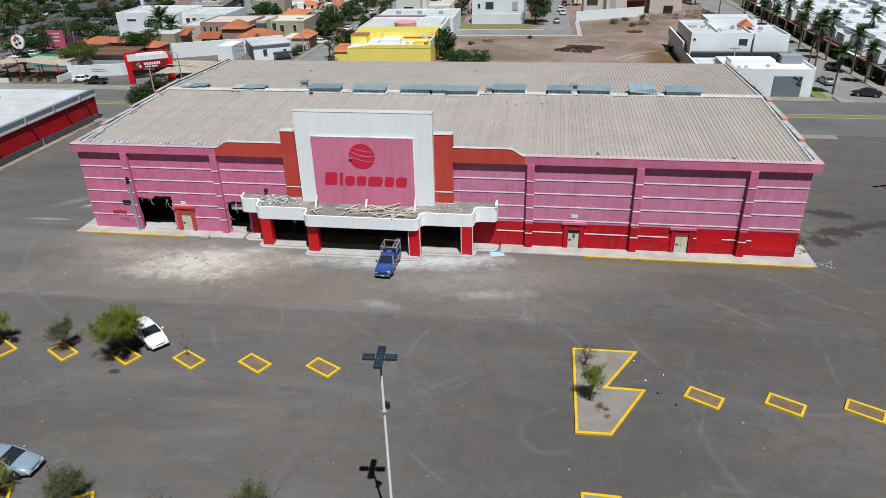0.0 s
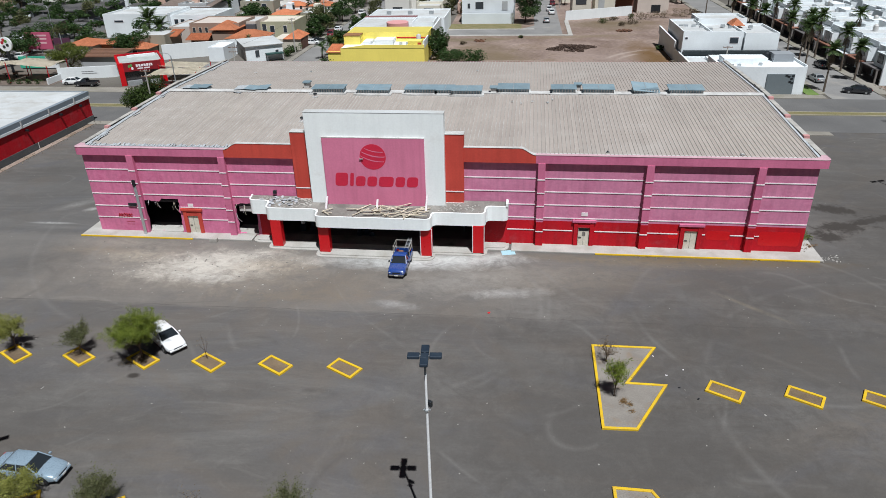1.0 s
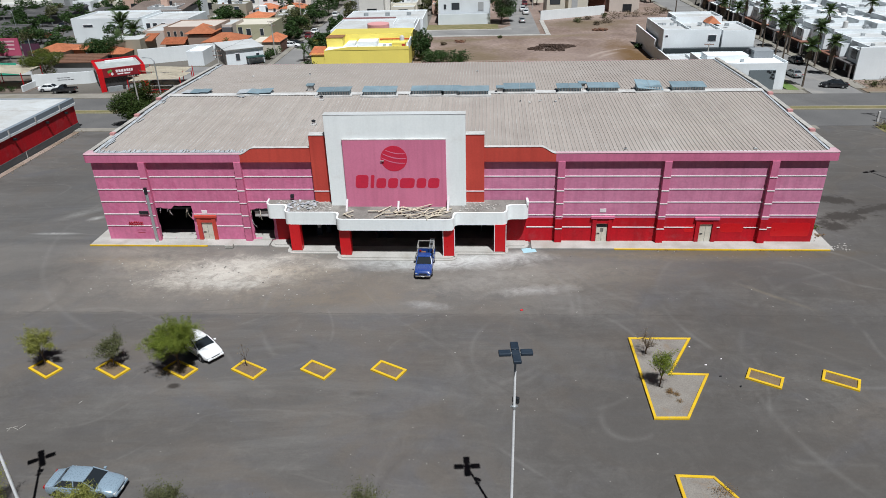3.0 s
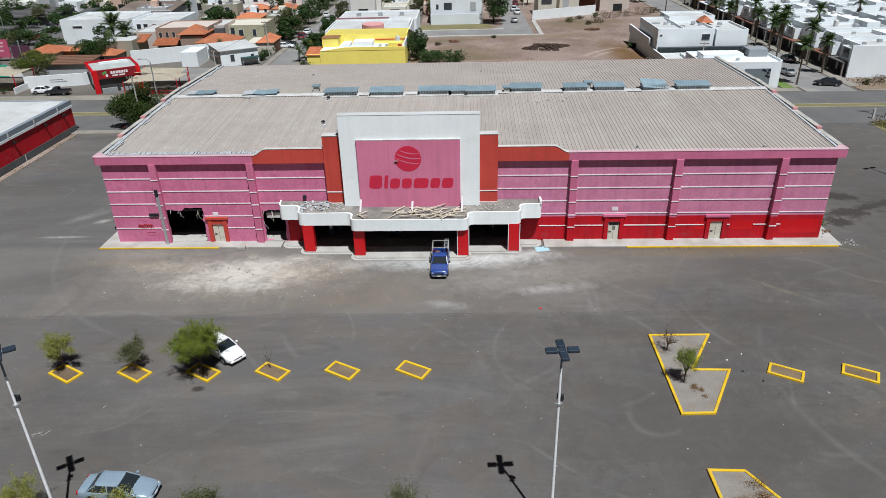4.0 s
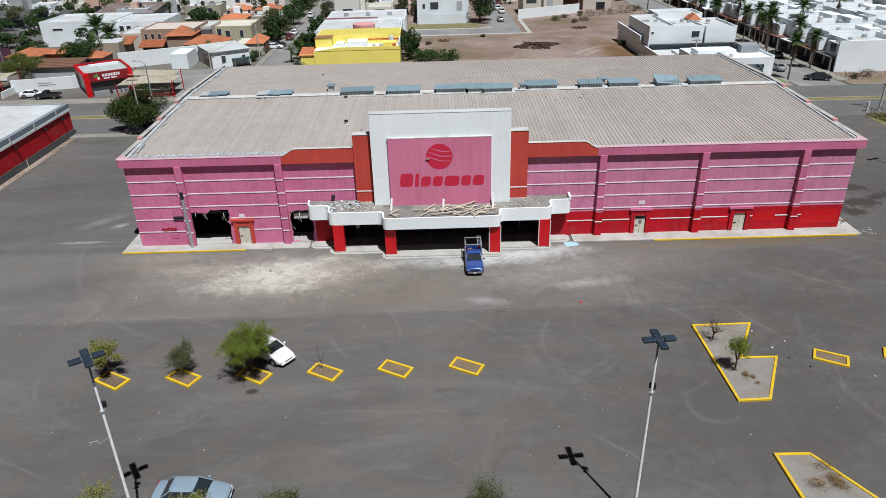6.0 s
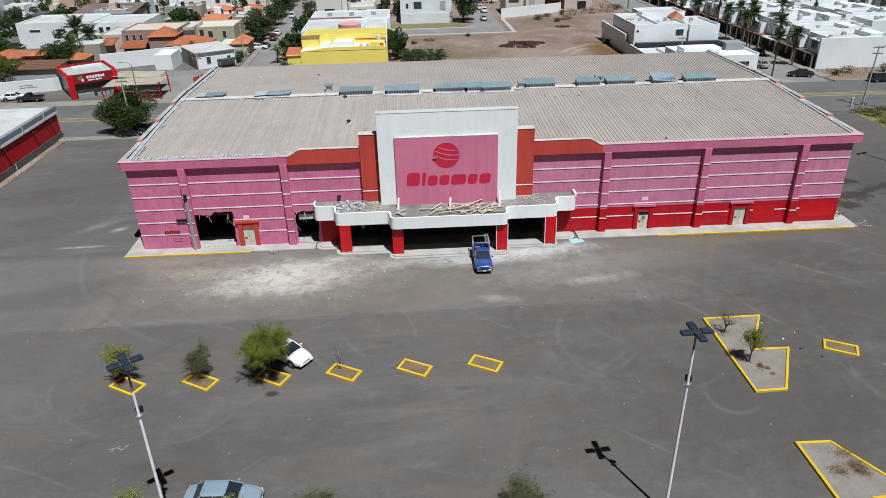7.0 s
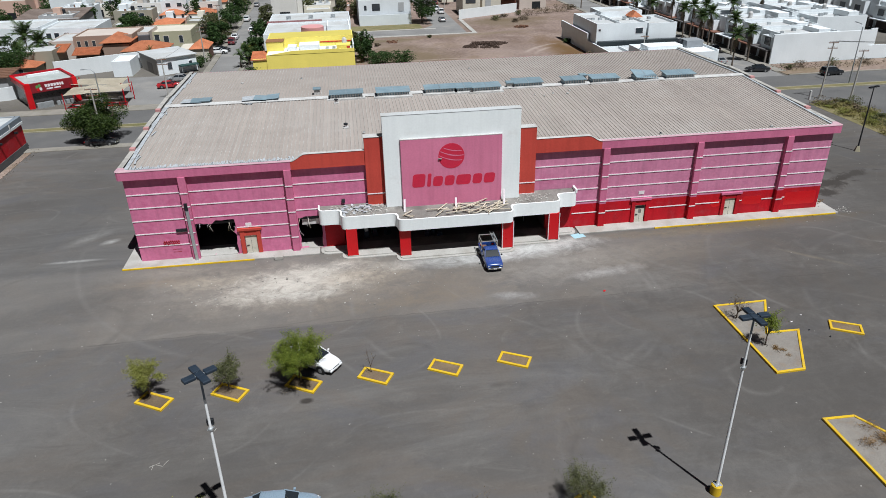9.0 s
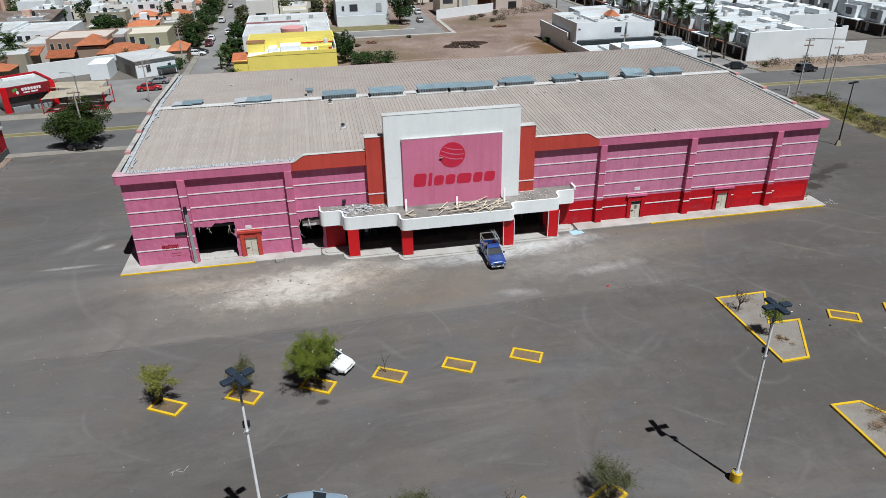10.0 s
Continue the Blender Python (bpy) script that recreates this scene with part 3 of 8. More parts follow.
sheet("vacant_lot", rect(-23.5, 30.7, 127.6, 260), -0.02, M["earth"], "bare reddish earth of a vacant lot with dry weeds", "ground", 0.03)
bend = [(-24, 188.6), (8.0, 188.6), (8.0, 420), (0.6, 420), (0.6, 204), (-3.0, 198.6), (-7.0, 197.2), (-24, 197.2)]
sheet("bent_street", bend, 0.0, M["street"], "pale concrete street bending round a vacant lot", "road", 0.02)
sheet("verge", rect(52.5, 60.0, 60, 104.1), 0.02, M["dry_grass"], "dry grass verge beside the road", "ground", 0.07)
sheet("right_verge", [(61.5, 124.4), (330, 119.7), (330, 133.6), (61.5, 133.6)], 0.02, M["dirt"], "dry earth verge with scrub along the boulevard", "ground", 0.07)
sheet("median", rect(-420, 420, 114.2, 115.7), 0.13, M["dry_grass"], "narrow raised median with dry soil", "median", 0.15).matrix_basis = ALONG
for y in (113.95, 115.7):
    bm = boxed(-420, 420, y, y + 0.2, -0.1, 0.17, bevel=0.03)
    structure("median_kerb", bm, M["kerb_old"], "faded yellow kerb of the median", "kerb").matrix_basis = ALONG
for x0, x1, y0, y1 in ((-420, -56.5, 124.6, 128.2), (-48.8, -23.5, 124.6, 128.0), (-23.5, 30.7, 124.6, 127.6), (30.7, 50.6, 124.6, 127.2), (61.5, 330, 124.6, 125.2),
                       (-130, -52.0, 103.2, 105.0), (-52, 44.0, 103.2, 105.0)):
    structure("pavement", boxed(x0, x1, y0, y1, -0.1, 0.12, bevel=0.02), M["dull_pavement"], "dusty concrete pavement along the boulevard", "pavement").matrix_basis = ALONG
for x0, x1 in ((50.4, 51.6), (60.6, 63.0)):
    structure("pavement", boxed(x0, x1, 127.2, 300, -0.1, 0.12, bevel=0.02), M["dull_pavement"], "dusty pavement under palms", "pavement")
for x0, x1 in ((-57.0, -55.6), (-49.6, -48.4)):
    structure("pavement", boxed(x0, x1, 128.3, 300, -0.1, 0.12, bevel=0.02), M["dull_pavement"], "dusty pavement before houses", "pavement")
structure("pavement", boxed(-24, 0.6, 197.2, 198.2, -0.1, 0.13, bevel=0.02), M["concrete"], "pale kerb of the bent street", "pavement")
structure("pavement", boxed(-24, 10.6, 187.4, 188.6, -0.1, 0.13, bevel=0.02), M["concrete"], "pale kerb of the bent street", "pavement")
structure("pavement", boxed(9.4, 10.6, 188.6, 212, -0.1, 0.13, bevel=0.02), M["concrete"], "pale kerb of the bent street", "pavement")
structure("lawn", boxed(48.2, 50.3, 126.4, 140.0, -0.1, 0.14), M["lawn"], "small mown lawn on a street corner", "lawn")
# weedy strip beside the red building
structure("weed_strip", boxed(-75.3, -74.3, 44, 106, -0.05, 0.05), M["dirt"], "weedy strip along a wall", "ground")

# ---- the closed cinema ----
OTHERS = set(scene.objects)
XL, XR, FY, YB = -49.1, 25.95, 64.2, 103.6
RIDGE, EAVE, BACK = 10.95, 9.85, 10.66
RY = 84.4
FF, FT, FB = 63.82, 9.98, 9.14
cinema = thing("cinema_building", "closed cinema with faded pink walls and beige metal roof", "building")


def jagged(x0, x1, z0, z1, seed, rough=0.22, steps=7):
    """A ragged opening, as a loop of (x, z)."""
    r = random.Random(seed)
    pts = []
    for (ax, az), (bx, bz) in (((x0, z0), (x1, z0)), ((x1, z0), (x1, z1)), ((x1, z1), (x0, z1)), ((x0, z1), (x0, z0))):
        for k in range(steps):
            t = k / steps
            j = 0.05 if az == bz == z0 else rough
            pts.append((ax + (bx - ax) * t + r.uniform(-j, j), az + (bz - az) * t + r.uniform(-j, j)))
    return pts


HOLE1 = (-43.4, -39.35, 0.19, 3.95)
HOLE2 = (-32.8, -30.5, 0.19, 3.75)
DOOR1 = (-38.5, -37.25)
DOOR2, DOOR3 = (3.85, 5.05), (14.45, 15.75)
RED = 2.82
outer = [(XL, 0.0), (DOOR1[0], 0.0), (DOOR1[0], 2.2), (DOOR1[1], 2.2), (DOOR1[1], 0.0), (-30.2, 0.0), (-30.2, 3.65), (-16.0, 3.65), (-16.0, 9.4), (XL, 9.4)]
bm = bmesh.new()
prism(bm, outer, FY, FY + 0.3, [jagged(*HOLE1, 3), jagged(*HOLE2, 5, 0.09)], plane="xz")
part("front_wall", bm, M["pink"], cinema, "faded pink rendered wall with two broken openings")
bm = bmesh.new()
prism(bm, [(-16.0, 3.65), (-3.4, 3.65), (-3.4, RED), (XR, RED), (XR, 9.4), (-16.0, 9.4)], FY, FY + 0.3, plane="xz")
part("front_wall", bm, M["mauve"], cinema, "bleached mauve-pink rendered wall")
bm = bmesh.new()
prism(bm, [(-6.4, 0.0), (DOOR2[0], 0.0), (DOOR2[0], 2.2), (DOOR2[1], 2.2), (DOOR2[1], 0.0), (DOOR3[0], 0.0), (DOOR3[0], 2.15), (DOOR3[1], 2.15), (DOOR3[1], 0.0), (XR, 0.0), (XR, RED), (-3.4, RED), (-3.4, 3.65), (-6.4, 3.65)], FY, FY + 0.3, plane="xz")
part("wall_base", bm, M["red"], cinema, "deep red painted base of the wall")
# repainted, glossier patches of red
for x0, x1, z0, z1 in ((21.7, 25.6, 0.75, 2.3), (16.6, 18.9, 1.2, 2.2), (12.9, 13.9, 1.2, 2.0)):
    bm = bmesh.new()
    prism(bm, rounded([(x0, z0), (x1, z0), (x1, z1), (x0, z1)], 0.3), FY - 0.008, FY + 0.002, plane="xz")
    part("paint_patch", bm, M["gloss_red"], cinema, "glossier patch of fresh red paint")
part("side_wall", boxed(XL, XL + 0.3, FY + 0.3, YB, 0, 9.4), M["pink"], cinema)
part("side_wall", boxed(XR - 0.3, XR, FY + 0.3, YB, 0, 9.4), M["pink"], cinema)
part("back_wall", boxed(XL, XR, YB, YB + 0.3, 0, 10.2), M["pink"], cinema)
# floor dark like the rooms, shade included in its colour
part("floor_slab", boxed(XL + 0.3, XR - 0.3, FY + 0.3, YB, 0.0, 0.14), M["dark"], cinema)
# rooms behind the openings: unseen walls added, shade put into their dark grey
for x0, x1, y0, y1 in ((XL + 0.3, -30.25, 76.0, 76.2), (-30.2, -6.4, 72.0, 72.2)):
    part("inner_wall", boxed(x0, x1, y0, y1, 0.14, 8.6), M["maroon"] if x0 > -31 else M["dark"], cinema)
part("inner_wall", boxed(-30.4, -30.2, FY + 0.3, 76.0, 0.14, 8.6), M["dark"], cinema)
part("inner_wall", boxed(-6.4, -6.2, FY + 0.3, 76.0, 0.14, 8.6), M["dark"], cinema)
part("inner_wall", boxed(-30.2, -6.4, 66.6, 66.75, 2.35, 4.4), M["maroon"], cinema, "dark red band over the entrance")
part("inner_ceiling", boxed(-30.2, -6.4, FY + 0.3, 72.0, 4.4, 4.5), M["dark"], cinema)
for x in (-25.4, -19.2, -12.6, -8.2):
    part("mullion", boxed(x, x + 0.08, 66.62, 66.7, 0.14, 2.35), M["steel"], cinema)

# pilasters and horizontal bands
PIL = (-43.52, -33.31, -0.10, 10.37, 20.72)
BANDS = (7.45, 6.02, 4.60, 3.16, 1.76)
for x in PIL:
    hi_mat, lo = M["pink_trim"], (0.0 if x < -5 else RED)
    part("pilaster", boxed(x - 0.36, x + 0.36, FY - 0.45, FY, lo, FB + 0.005, bevel=0.02), hi_mat, cinema)
    if lo:
        part("pilaster_base", boxed(x - 0.36, x + 0.36, FY - 0.45, FY, 0.0, lo, bevel=0.02), M["red"], cinema, "red lower part of the pilaster")
    for z in BANDS:
        part("band", boxed(x - 0.38, x + 0.38, FY - 0.495, FY - 0.445, z - 0.05, z + 0.05), M["stripe"], cinema)


def band(x0, x1, z, y=FY):
    part("band", boxed(x0, x1, y - 0.045, y + 0.01, z - 0.05, z + 0.05), M["stripe"], cinema)


for z in BANDS:
    for x0, x1 in ((XL, -43.9), (-43.14, -33.69), (-32.93, -25.5), (-7.9, -0.48), (0.28, 9.99), (10.75, 20.34), (21.1, XR)):
        runs = [(x0, x1)]
        if z < 4 and x0 == -43.14:
            runs = [(-39.0, -38.95), (-36.8, x1)] if z < 3 else [(-39.1, x1)]
        if z < 4 and x0 == -32.93:
            runs = []
        if z < 4 and x0 == -7.9:
            runs = [(-3.4, x1)]
        if z < 2 and x0 == 0.28:
            runs = [(x0, 3.3), (5.5, x1)]
        if z < 2 and x0 == 10.75:
            runs = [(x0, 13.8), (16.0, 16.5), (18.9, x1)]
        if z < 2 and x0 == 21.1:
            runs = [(x0, 21.7)]
        for a, b in runs:
            band(a, b, z)

# fascia: pink round the eaves, raised orange stretch with curved ends over the entrance
FASCIA = ([(-32.9, FF), (-32.9, FF + 0.45), (-48.0, FF + 0.45), (-48.75, FF + 0.75), (-49.15, FF + 1.5), (-49.2, 92.0), (-49.6, 92.0), (-49.6, FF + 0.4), (-49.52, FF + 0.14), (-49.34, FF + 0.03), (-49.1, FF)],
          [(-0.7, FF), (26.25, FF), (26.45, FF + 0.03), (26.6, FF + 0.14), (26.65, FF + 0.4), (26.65, 92.0), (26.3, 92.0), (26.25, FF + 1.5), (25.9, FF + 0.8), (25.2, FF + 0.45), (-0.7, FF + 0.45)])
for line in FASCIA:
    bm = bmesh.new()
    prism(bm, line, FB, FT)
    part("fascia", bm, M["pink_trim"], cinema, "pink fascia with a softly rounded corner")
for x0, x1 in ((-49.6, -49.2), (26.3, 26.65)):
    part("fascia", boxed(x0, x1, 92.0, YB + 0.5, 9.1, 9.9), M["pink_trim"], cinema)
part("fascia", boxed(-49.3, 26.6, YB + 0.3, YB + 0.6, 9.4, 10.6), M["pink_trim"], cinema)


def swoop(xa, xb, za, zb, n=10):
    """An S-shaped line from one level to the other."""
    return [(xa + (xb - xa) * k / n, za + (zb - za) * (0.5 - 0.5 * math.cos(math.pi * k / n))) for k in range(n + 1)]


bm = bmesh.new()
prism(bm, [(-25.5, FB), (-25.5, 10.66)] + swoop(-31.3, -32.9, 10.66, FT) + [(-32.9, FB)], FF, FF + 0.6, plane="xz")
part("raised_fascia", bm, M["orange"], cinema, "faded orange-red raised fascia with a curved end")
bm = bmesh.new()
prism(bm, [(-7.85, FB), (-7.85, 10.66)] + swoop(-2.3, -0.7, 10.66, FT) + [(-0.7, FB)], FF, FF + 0.6, plane="xz")
part("raised_fascia", bm, M["orange"], cinema, "faded orange-red raised fascia with a curved end")
# coping along the tops
for x0, x1 in ((-31.3, -25.5), (-7.85, -2.3)):
    part("coping", boxed(x0, x1, FF - 0.03, FF + 0.48, 10.66, 10.70, bevel=0.01), M["flash"], cinema)
for line in FASCIA:
    bm = bmesh.new()
    prism(bm, grown(line, 0.025), FT, FT + 0.045)
    part("coping", bm, M["pink_cap"], cinema, "bleached pink coping with a rounded corner")
for xa, xb in ((-31.3, -32.9), (-2.3, -0.7)):
    bm = bmesh.new()
    up = swoop(xa, xb, 10.66, FT)
    prism(bm, up + [(x, z + 0.03) for x, z in reversed(up)], FF - 0.03, FF + 0.63, plane="xz")
    part("coping", bm, M["flash"], cinema)

# orange wings and the tall white sign wall
for x0, x1 in ((-25.5, -23.62), (-9.72, -7.85)):
    part("sign_wing", boxed(x0, x1, FF - 0.12, FF + 0.9, 4.5, 12.0, bevel=0.03), M["orange"], cinema, "orange-red wing beside the sign wall")
    part("coping", boxed(x0 - 0.03, x1 + 0.03, FF - 0.16, FF + 0.94, 12.0, 12.04), M["flash"], cinema)
    for z in (6.02, 4.75):
        part("band", boxed(x0, x1, FF - 0.165, FF - 0.12, z - 0.05, z + 0.05), M["stripe"], cinema)
SY = 63.05
part("sign_wall", boxed(-23.65, -9.7, SY, SY + 1.0, 4.2, 14.25, bevel=0.04), M["sign_white"], cinema, "tall white sign wall over the entrance")
part("coping", boxed(-23.68, -9.67, SY - 0.02, SY + 1.02, 14.25, 14.28), M["deck"], cinema)
panel = part("sign_panel", boxed(-21.95, -11.65, SY - 0.22, SY, 4.3, 11.78, bevel=0.02), M["sign_pink"], cinema, "pink sign panel with ghosted red emblem")
part("panel_edge", boxed(-21.98, -11.62, SY - 0.23, SY, 11.78, 11.84), M["flash"], cinema)
# emblem: a red ball with pale sweeps, and a row of plain red bars under it
EY = SY - 0.226
bm = bmesh.new()
ball = [(-16.85 + 1.33 * math.cos(a), 9.85 + 1.33 * math.sin(a)) for a in [2 * math.pi * k / 40 for k in range(40)]]
prism(bm, ball, EY - 0.006, EY + 0.01, plane="xz")
part("emblem_ball", bm, M["sign_red"], panel, "red ball emblem")
for dz, w in ((0.62, 0.075), (0.12, 0.09), (-0.38, 0.075)):
    pts = [(-16.85 + 1.26 * u, 9.85 + dz - 0.28 * u + 0.20 * u * u) for u in [k / 8 - 1 for k in range(17)]]
    pts = [p for p in pts if (p[0] + 16.85) ** 2 + (p[1] - 9.85) ** 2 < 1.3 ** 2]
    bm = bmesh.new()
    prism(bm, [(x, z - w * (1 - abs(i / (len(pts) - 1) - 0.5))) for i, (x, z) in enumerate(pts)] + [(x, z + w * 0.3) for x, z in reversed(pts)], EY - 0.011, EY - 0.005, plane="xz")
    part("emblem_sweep", bm, M["sign_pink"], panel, "pale sweep across the emblem")
for x0, x1, h in ((-20.95, -19.65, 1.42), (-19.42, -19.05, 1.42), (-18.85, -17.85, 1.08), (-17.65, -16.65, 1.08), (-16.45, -14.95, 1.08), (-14.75, -13.78, 1.08), (-13.58, -12.45, 1.08)):
    bm = bmesh.new()
    prism(bm, rounded([(x0, 6.7), (x1, 6.7), (x1 + 0.15, 6.7 + h), (x0 + 0.15, 6.7 + h)], 0.34), EY - 0.006, EY + 0.01, plane="xz")
    part("sign_bar", bm, M["sign_red"], panel, "red ghosted bar of the sign")
part("bracket", boxed(-18.2, -17.85, EY - 0.12, EY, 9.6, 9.68), M["steel"], cinema, "small steel bracket on the sign")

# entrance canopy: stepped plan with rounded corners, raised rim
plan = [(-30.65, FY - 0.05), (-30.65, 62.95), (-28.4, 62.95), (-28.4, 61.5), (-22.75, 61.5), (-22.75, 60.1), (-10.85, 60.1), (-10.85, 61.5), (-5.5, 61.5), (-5.5, 62.95), (-3.3, 62.95), (-3.3, FY - 0.05)]


def deck_z(y):
    """The canopy's top rises gently towards the wall."""
    return 4.24 + 0.15 * (y - 60.1)


back_row = {0, len(plan) - 1}


def canopy_line(points, r, steps=5):
    """The stepped outline with every corner softened, inner ones too, but for the two at the wall."""
    out = []
    for i, p in enumerate(points):
        if i in back_row:
            out.append(p)
            continue
        p, a, b = Vector(p), Vector(points[i - 1]), Vector(points[(i + 1) % len(points)])
        u, v = (a - p), (b - p)
        k = min(r, u.length * 0.48, v.length * 0.48)
        st, en = p + u.normalized() * k, p + v.normalized() * k
        out += [tuple(st.lerp(p, j / steps).lerp(p.lerp(en, j / steps), j / steps)) for j in range(steps + 1)]
    return out


soft_plan = canopy_line(plan, 0.62)
inner = [(x, FY - 0.05 if y > FY - 0.5 else y) for x, y in canopy_line(grown(plan, -0.15), 0.5)]
bm = bmesh.new()
n = len(soft_plan)
rims = [max(4.43, deck_z(y) + 0.13) for x, y in soft_plan]
rings = [[bm.verts.new((x, y, 3.2 if k < 2 else z)) for (x, y), z in zip(line, rims)] for k, line in enumerate((inner, soft_plan, soft_plan, inner))]
for i in range(n - 1):
    for k in range(4):
        p, q = rings[k], rings[(k + 1) % 4]
        bm.faces.new((p[i], p[i + 1], q[i + 1], q[i]))
for i in (0, n - 1):
    bm.faces.new([r[i] for r in rings])
part("canopy_rim", bm, M["sign_white"], cinema, "white rounded rim of the entrance canopy", smooth=True)
# the end of the rim stands higher beside the wall
part("rim_end", boxed(-3.54, -3.32, 63.0, FY - 0.06, 4.7, 5.12, bevel=0.03), M["sign_white"], cinema)
bm = bmesh.new()
prism(bm, inner, 3.3, 4.0)
for v in bm.verts:
    if v.co.z > 3.9:
        v.co.z = deck_z(v.co.y)
part("canopy_deck", bm, M["slab"], cinema, "stained grey top of the canopy")
bm = bmesh.new()
low_plan = [(x * 0.985 - 0.25, min(y - 0.05, FY - 0.05)) for x, y in plan]
prism(bm, [(x, min(y, FY - 0.02)) for x, y in grown(canopy_line(low_plan, 0.5), 0.34)], 0.0, 0.09)
part("step", bm, M["concrete"], cinema, "low concrete step round the entrance")
bm = bmesh.new()
prism(bm, canopy_line(low_plan, 0.55), 0.0, 0.19)
part("entrance_platform", bm, M["concrete"], cinema, "pale concrete entrance platform")
# darker plate set behind the sunny strip: canopy shade put into its colour
part("entrance_floor", boxed(-28.0, -5.8, 62.6, FY + 0.4, 0.15, 0.197), M["slab"], cinema, "grey entrance floor, darkened for the canopy's shade")
for x, y, trim in ((-27.45, 61.9, 0), (-22.05, 60.95, 0), (-11.4, 60.85, 1), (-6.2, 61.85, 1)):
    col = part("column", boxed(x - 0.56, x + 0.56, y - 0.4, y + 0.4, 0.19, 3.24, bevel=0.03), M["gloss_red"], cinema, "glossy red entrance column")
    if trim:
        for dx in (-0.58, 0.58):
            part("edge_trim", boxed(x + dx - 0.035, x + dx + 0.035, y - 0.44, y - 0.36, 0.19, 3.2), M["stripe"], col)

# pavement at the foot of the wall
for x0, x1, y in ((-50.7, -30.9, 62.75), (-2.9, 27.6, 62.45)):
    part("apron", boxed(x0, x1, y, FY + 0.02, 0.0, 0.15, bevel=0.02), M["concrete"], cinema, "pale concrete apron along the wall")
part("apron", boxed(XR, 27.6, FY, 78.0, 0.0, 0.15, bevel=0.02), M["concrete"], cinema)
part("apron", boxed(-50.7, XL, FY, 72.0, 0.0, 0.15, bevel=0.02), M["concrete"], cinema)
for x0, x1, y in ((-50.7, -37.6, 62.75), (5.6, 27.2, 62.45)):
    part("painted_kerb", boxed(x0, x1, y - 0.14, y - 0.005, 0.0, 0.155, bevel=0.015), M["yellow"], cinema, "worn yellow painted kerb")

# doors with hoods and jambs
def exit_door(x0, x1, top, jamb, hood_mat, hood_z, broken=False):
    d = part("door", boxed(x0 + 0.05, x1 - 0.05, FY + 0.0, FY + 0.06, 0.16, top - 0.03), M["cream"], cinema, "cream metal exit door")
    part("handle", boxed(x0 + 0.12, x0 + 0.4, FY - 0.06, FY, 1.02, 1.08), M["black"], d)
    part("leaf_gap", boxed((x0 + x1) / 2 - 0.012, (x0 + x1) / 2 + 0.012, FY - 0.004, FY + 0.004, 0.16, top - 0.04), M["black"], d)
    for a, b in ((x0 - 0.42, x0), (x1, x1 + 0.42)):
        part("jamb", boxed(a, b, FY - 0.16, FY, 0.15, hood_z - 0.02, bevel=0.02), jamb, cinema)
    part("hood", boxed(x0 - 0.6, x1 + 0.6, FY - 0.24, FY, hood_z, hood_z + 0.26, bevel=0.02), hood_mat, cinema)
    part("lintel", boxed(x0, x1, FY - 0.12, FY, top, hood_z, bevel=0.0), jamb, cinema)
    if broken:
        part("transom", boxed(x0 + 0.08, x1 - 0.08, FY - 0.006, FY + 0.01, top - 0.45, top - 0.12), M["black"], d, "dark transom window")
        part("stain", boxed((x0 + x1) / 2 - 0.15, (x0 + x1) / 2 + 0.18, FY - 0.005, FY + 0.01, 1.2, 1.65), M["slab"], d, "scuffed dark spot")


exit_door(*DOOR1, 2.2, M["orange"], M["orange"], 2.78)
exit_door(*DOOR2, 2.2, M["red"], M["pink_trim"], 2.78, True)
exit_door(*DOOR3, 2.15, M["red"], M["pink_trim"], 2.66)
for x0, x1, z0, z1 in ((4.1, 4.75, 3.45, 3.85), (-38.2, -37.6, 3.25, 3.6)):
    part("notice_plate", boxed(x0, x1, FY - 0.03, FY, z0, z1), M["stripe"], cinema, "small pale plate on the wall")

# broken rims, torn cladding, dark lintel beams at the two holes
rr = random.Random(8)
for (x0, x1, z0, z1), n in ((HOLE1, 13), (HOLE2, 7)):
    for k in range(n):
        side = rr.random()
        if side < 0.65:
            x, z = rr.uniform(x0, x1), z1 + rr.uniform(-0.25, 0.12)
        else:
            x, z = rr.choice((x0, x1)) + rr.uniform(-0.1, 0.1), rr.uniform(z0 + 0.8, z1)
        bm = bmesh.new()
        ln = rr.uniform(0.3, 1.3)
        a = Vector((x, FY + rr.uniform(-0.12, 0.25), z))
        b = a + Vector((rr.uniform(-0.5, 0.5), rr.uniform(-0.25, 0.15), -ln))
        c = a.lerp(b, 0.55) + Vector((rr.uniform(-0.2, 0.2), -0.1, 0))
        tube(bm, [a, c, b], [0.022, 0.02, 0.01], 5)
        part("torn_strip", bm, rr.choice([M["black"], M["steel"], M["stripe"], M["lumber"]]), cinema)
for (x0, x1, z0, z1) in (HOLE1, HOLE2):
    part("exposed_lintel", boxed(x0 - 0.1, x1 + 0.1, FY + 0.32, FY + 0.5, z1 - 0.35, z1 - 0.1), M["black"], cinema)
    part("sill_rubble", boxed(x0 + 0.1, x1 - 0.1, FY - 0.03, FY + 0.34, 0.145, 0.22, bevel=0.02), M["concrete"], cinema, "pale broken sill")
    # pool of sun put into colour: pale floor only just inside the opening
    part("dusty_floor", boxed(x0 - 0.6, x1 + 0.5, FY + 0.36, FY + 2.4, 0.14, 0.165), M["concrete"], cinema, "pale concrete floor patch where sunlight comes through the opening")
part("shutter", boxed(-32.5, -30.0, FY + 0.33, FY + 0.42, 2.75, 3.35), M["flash"], cinema, "pale rolled shutter in the opening")
bm = bmesh.new()
r3 = random.Random(4)
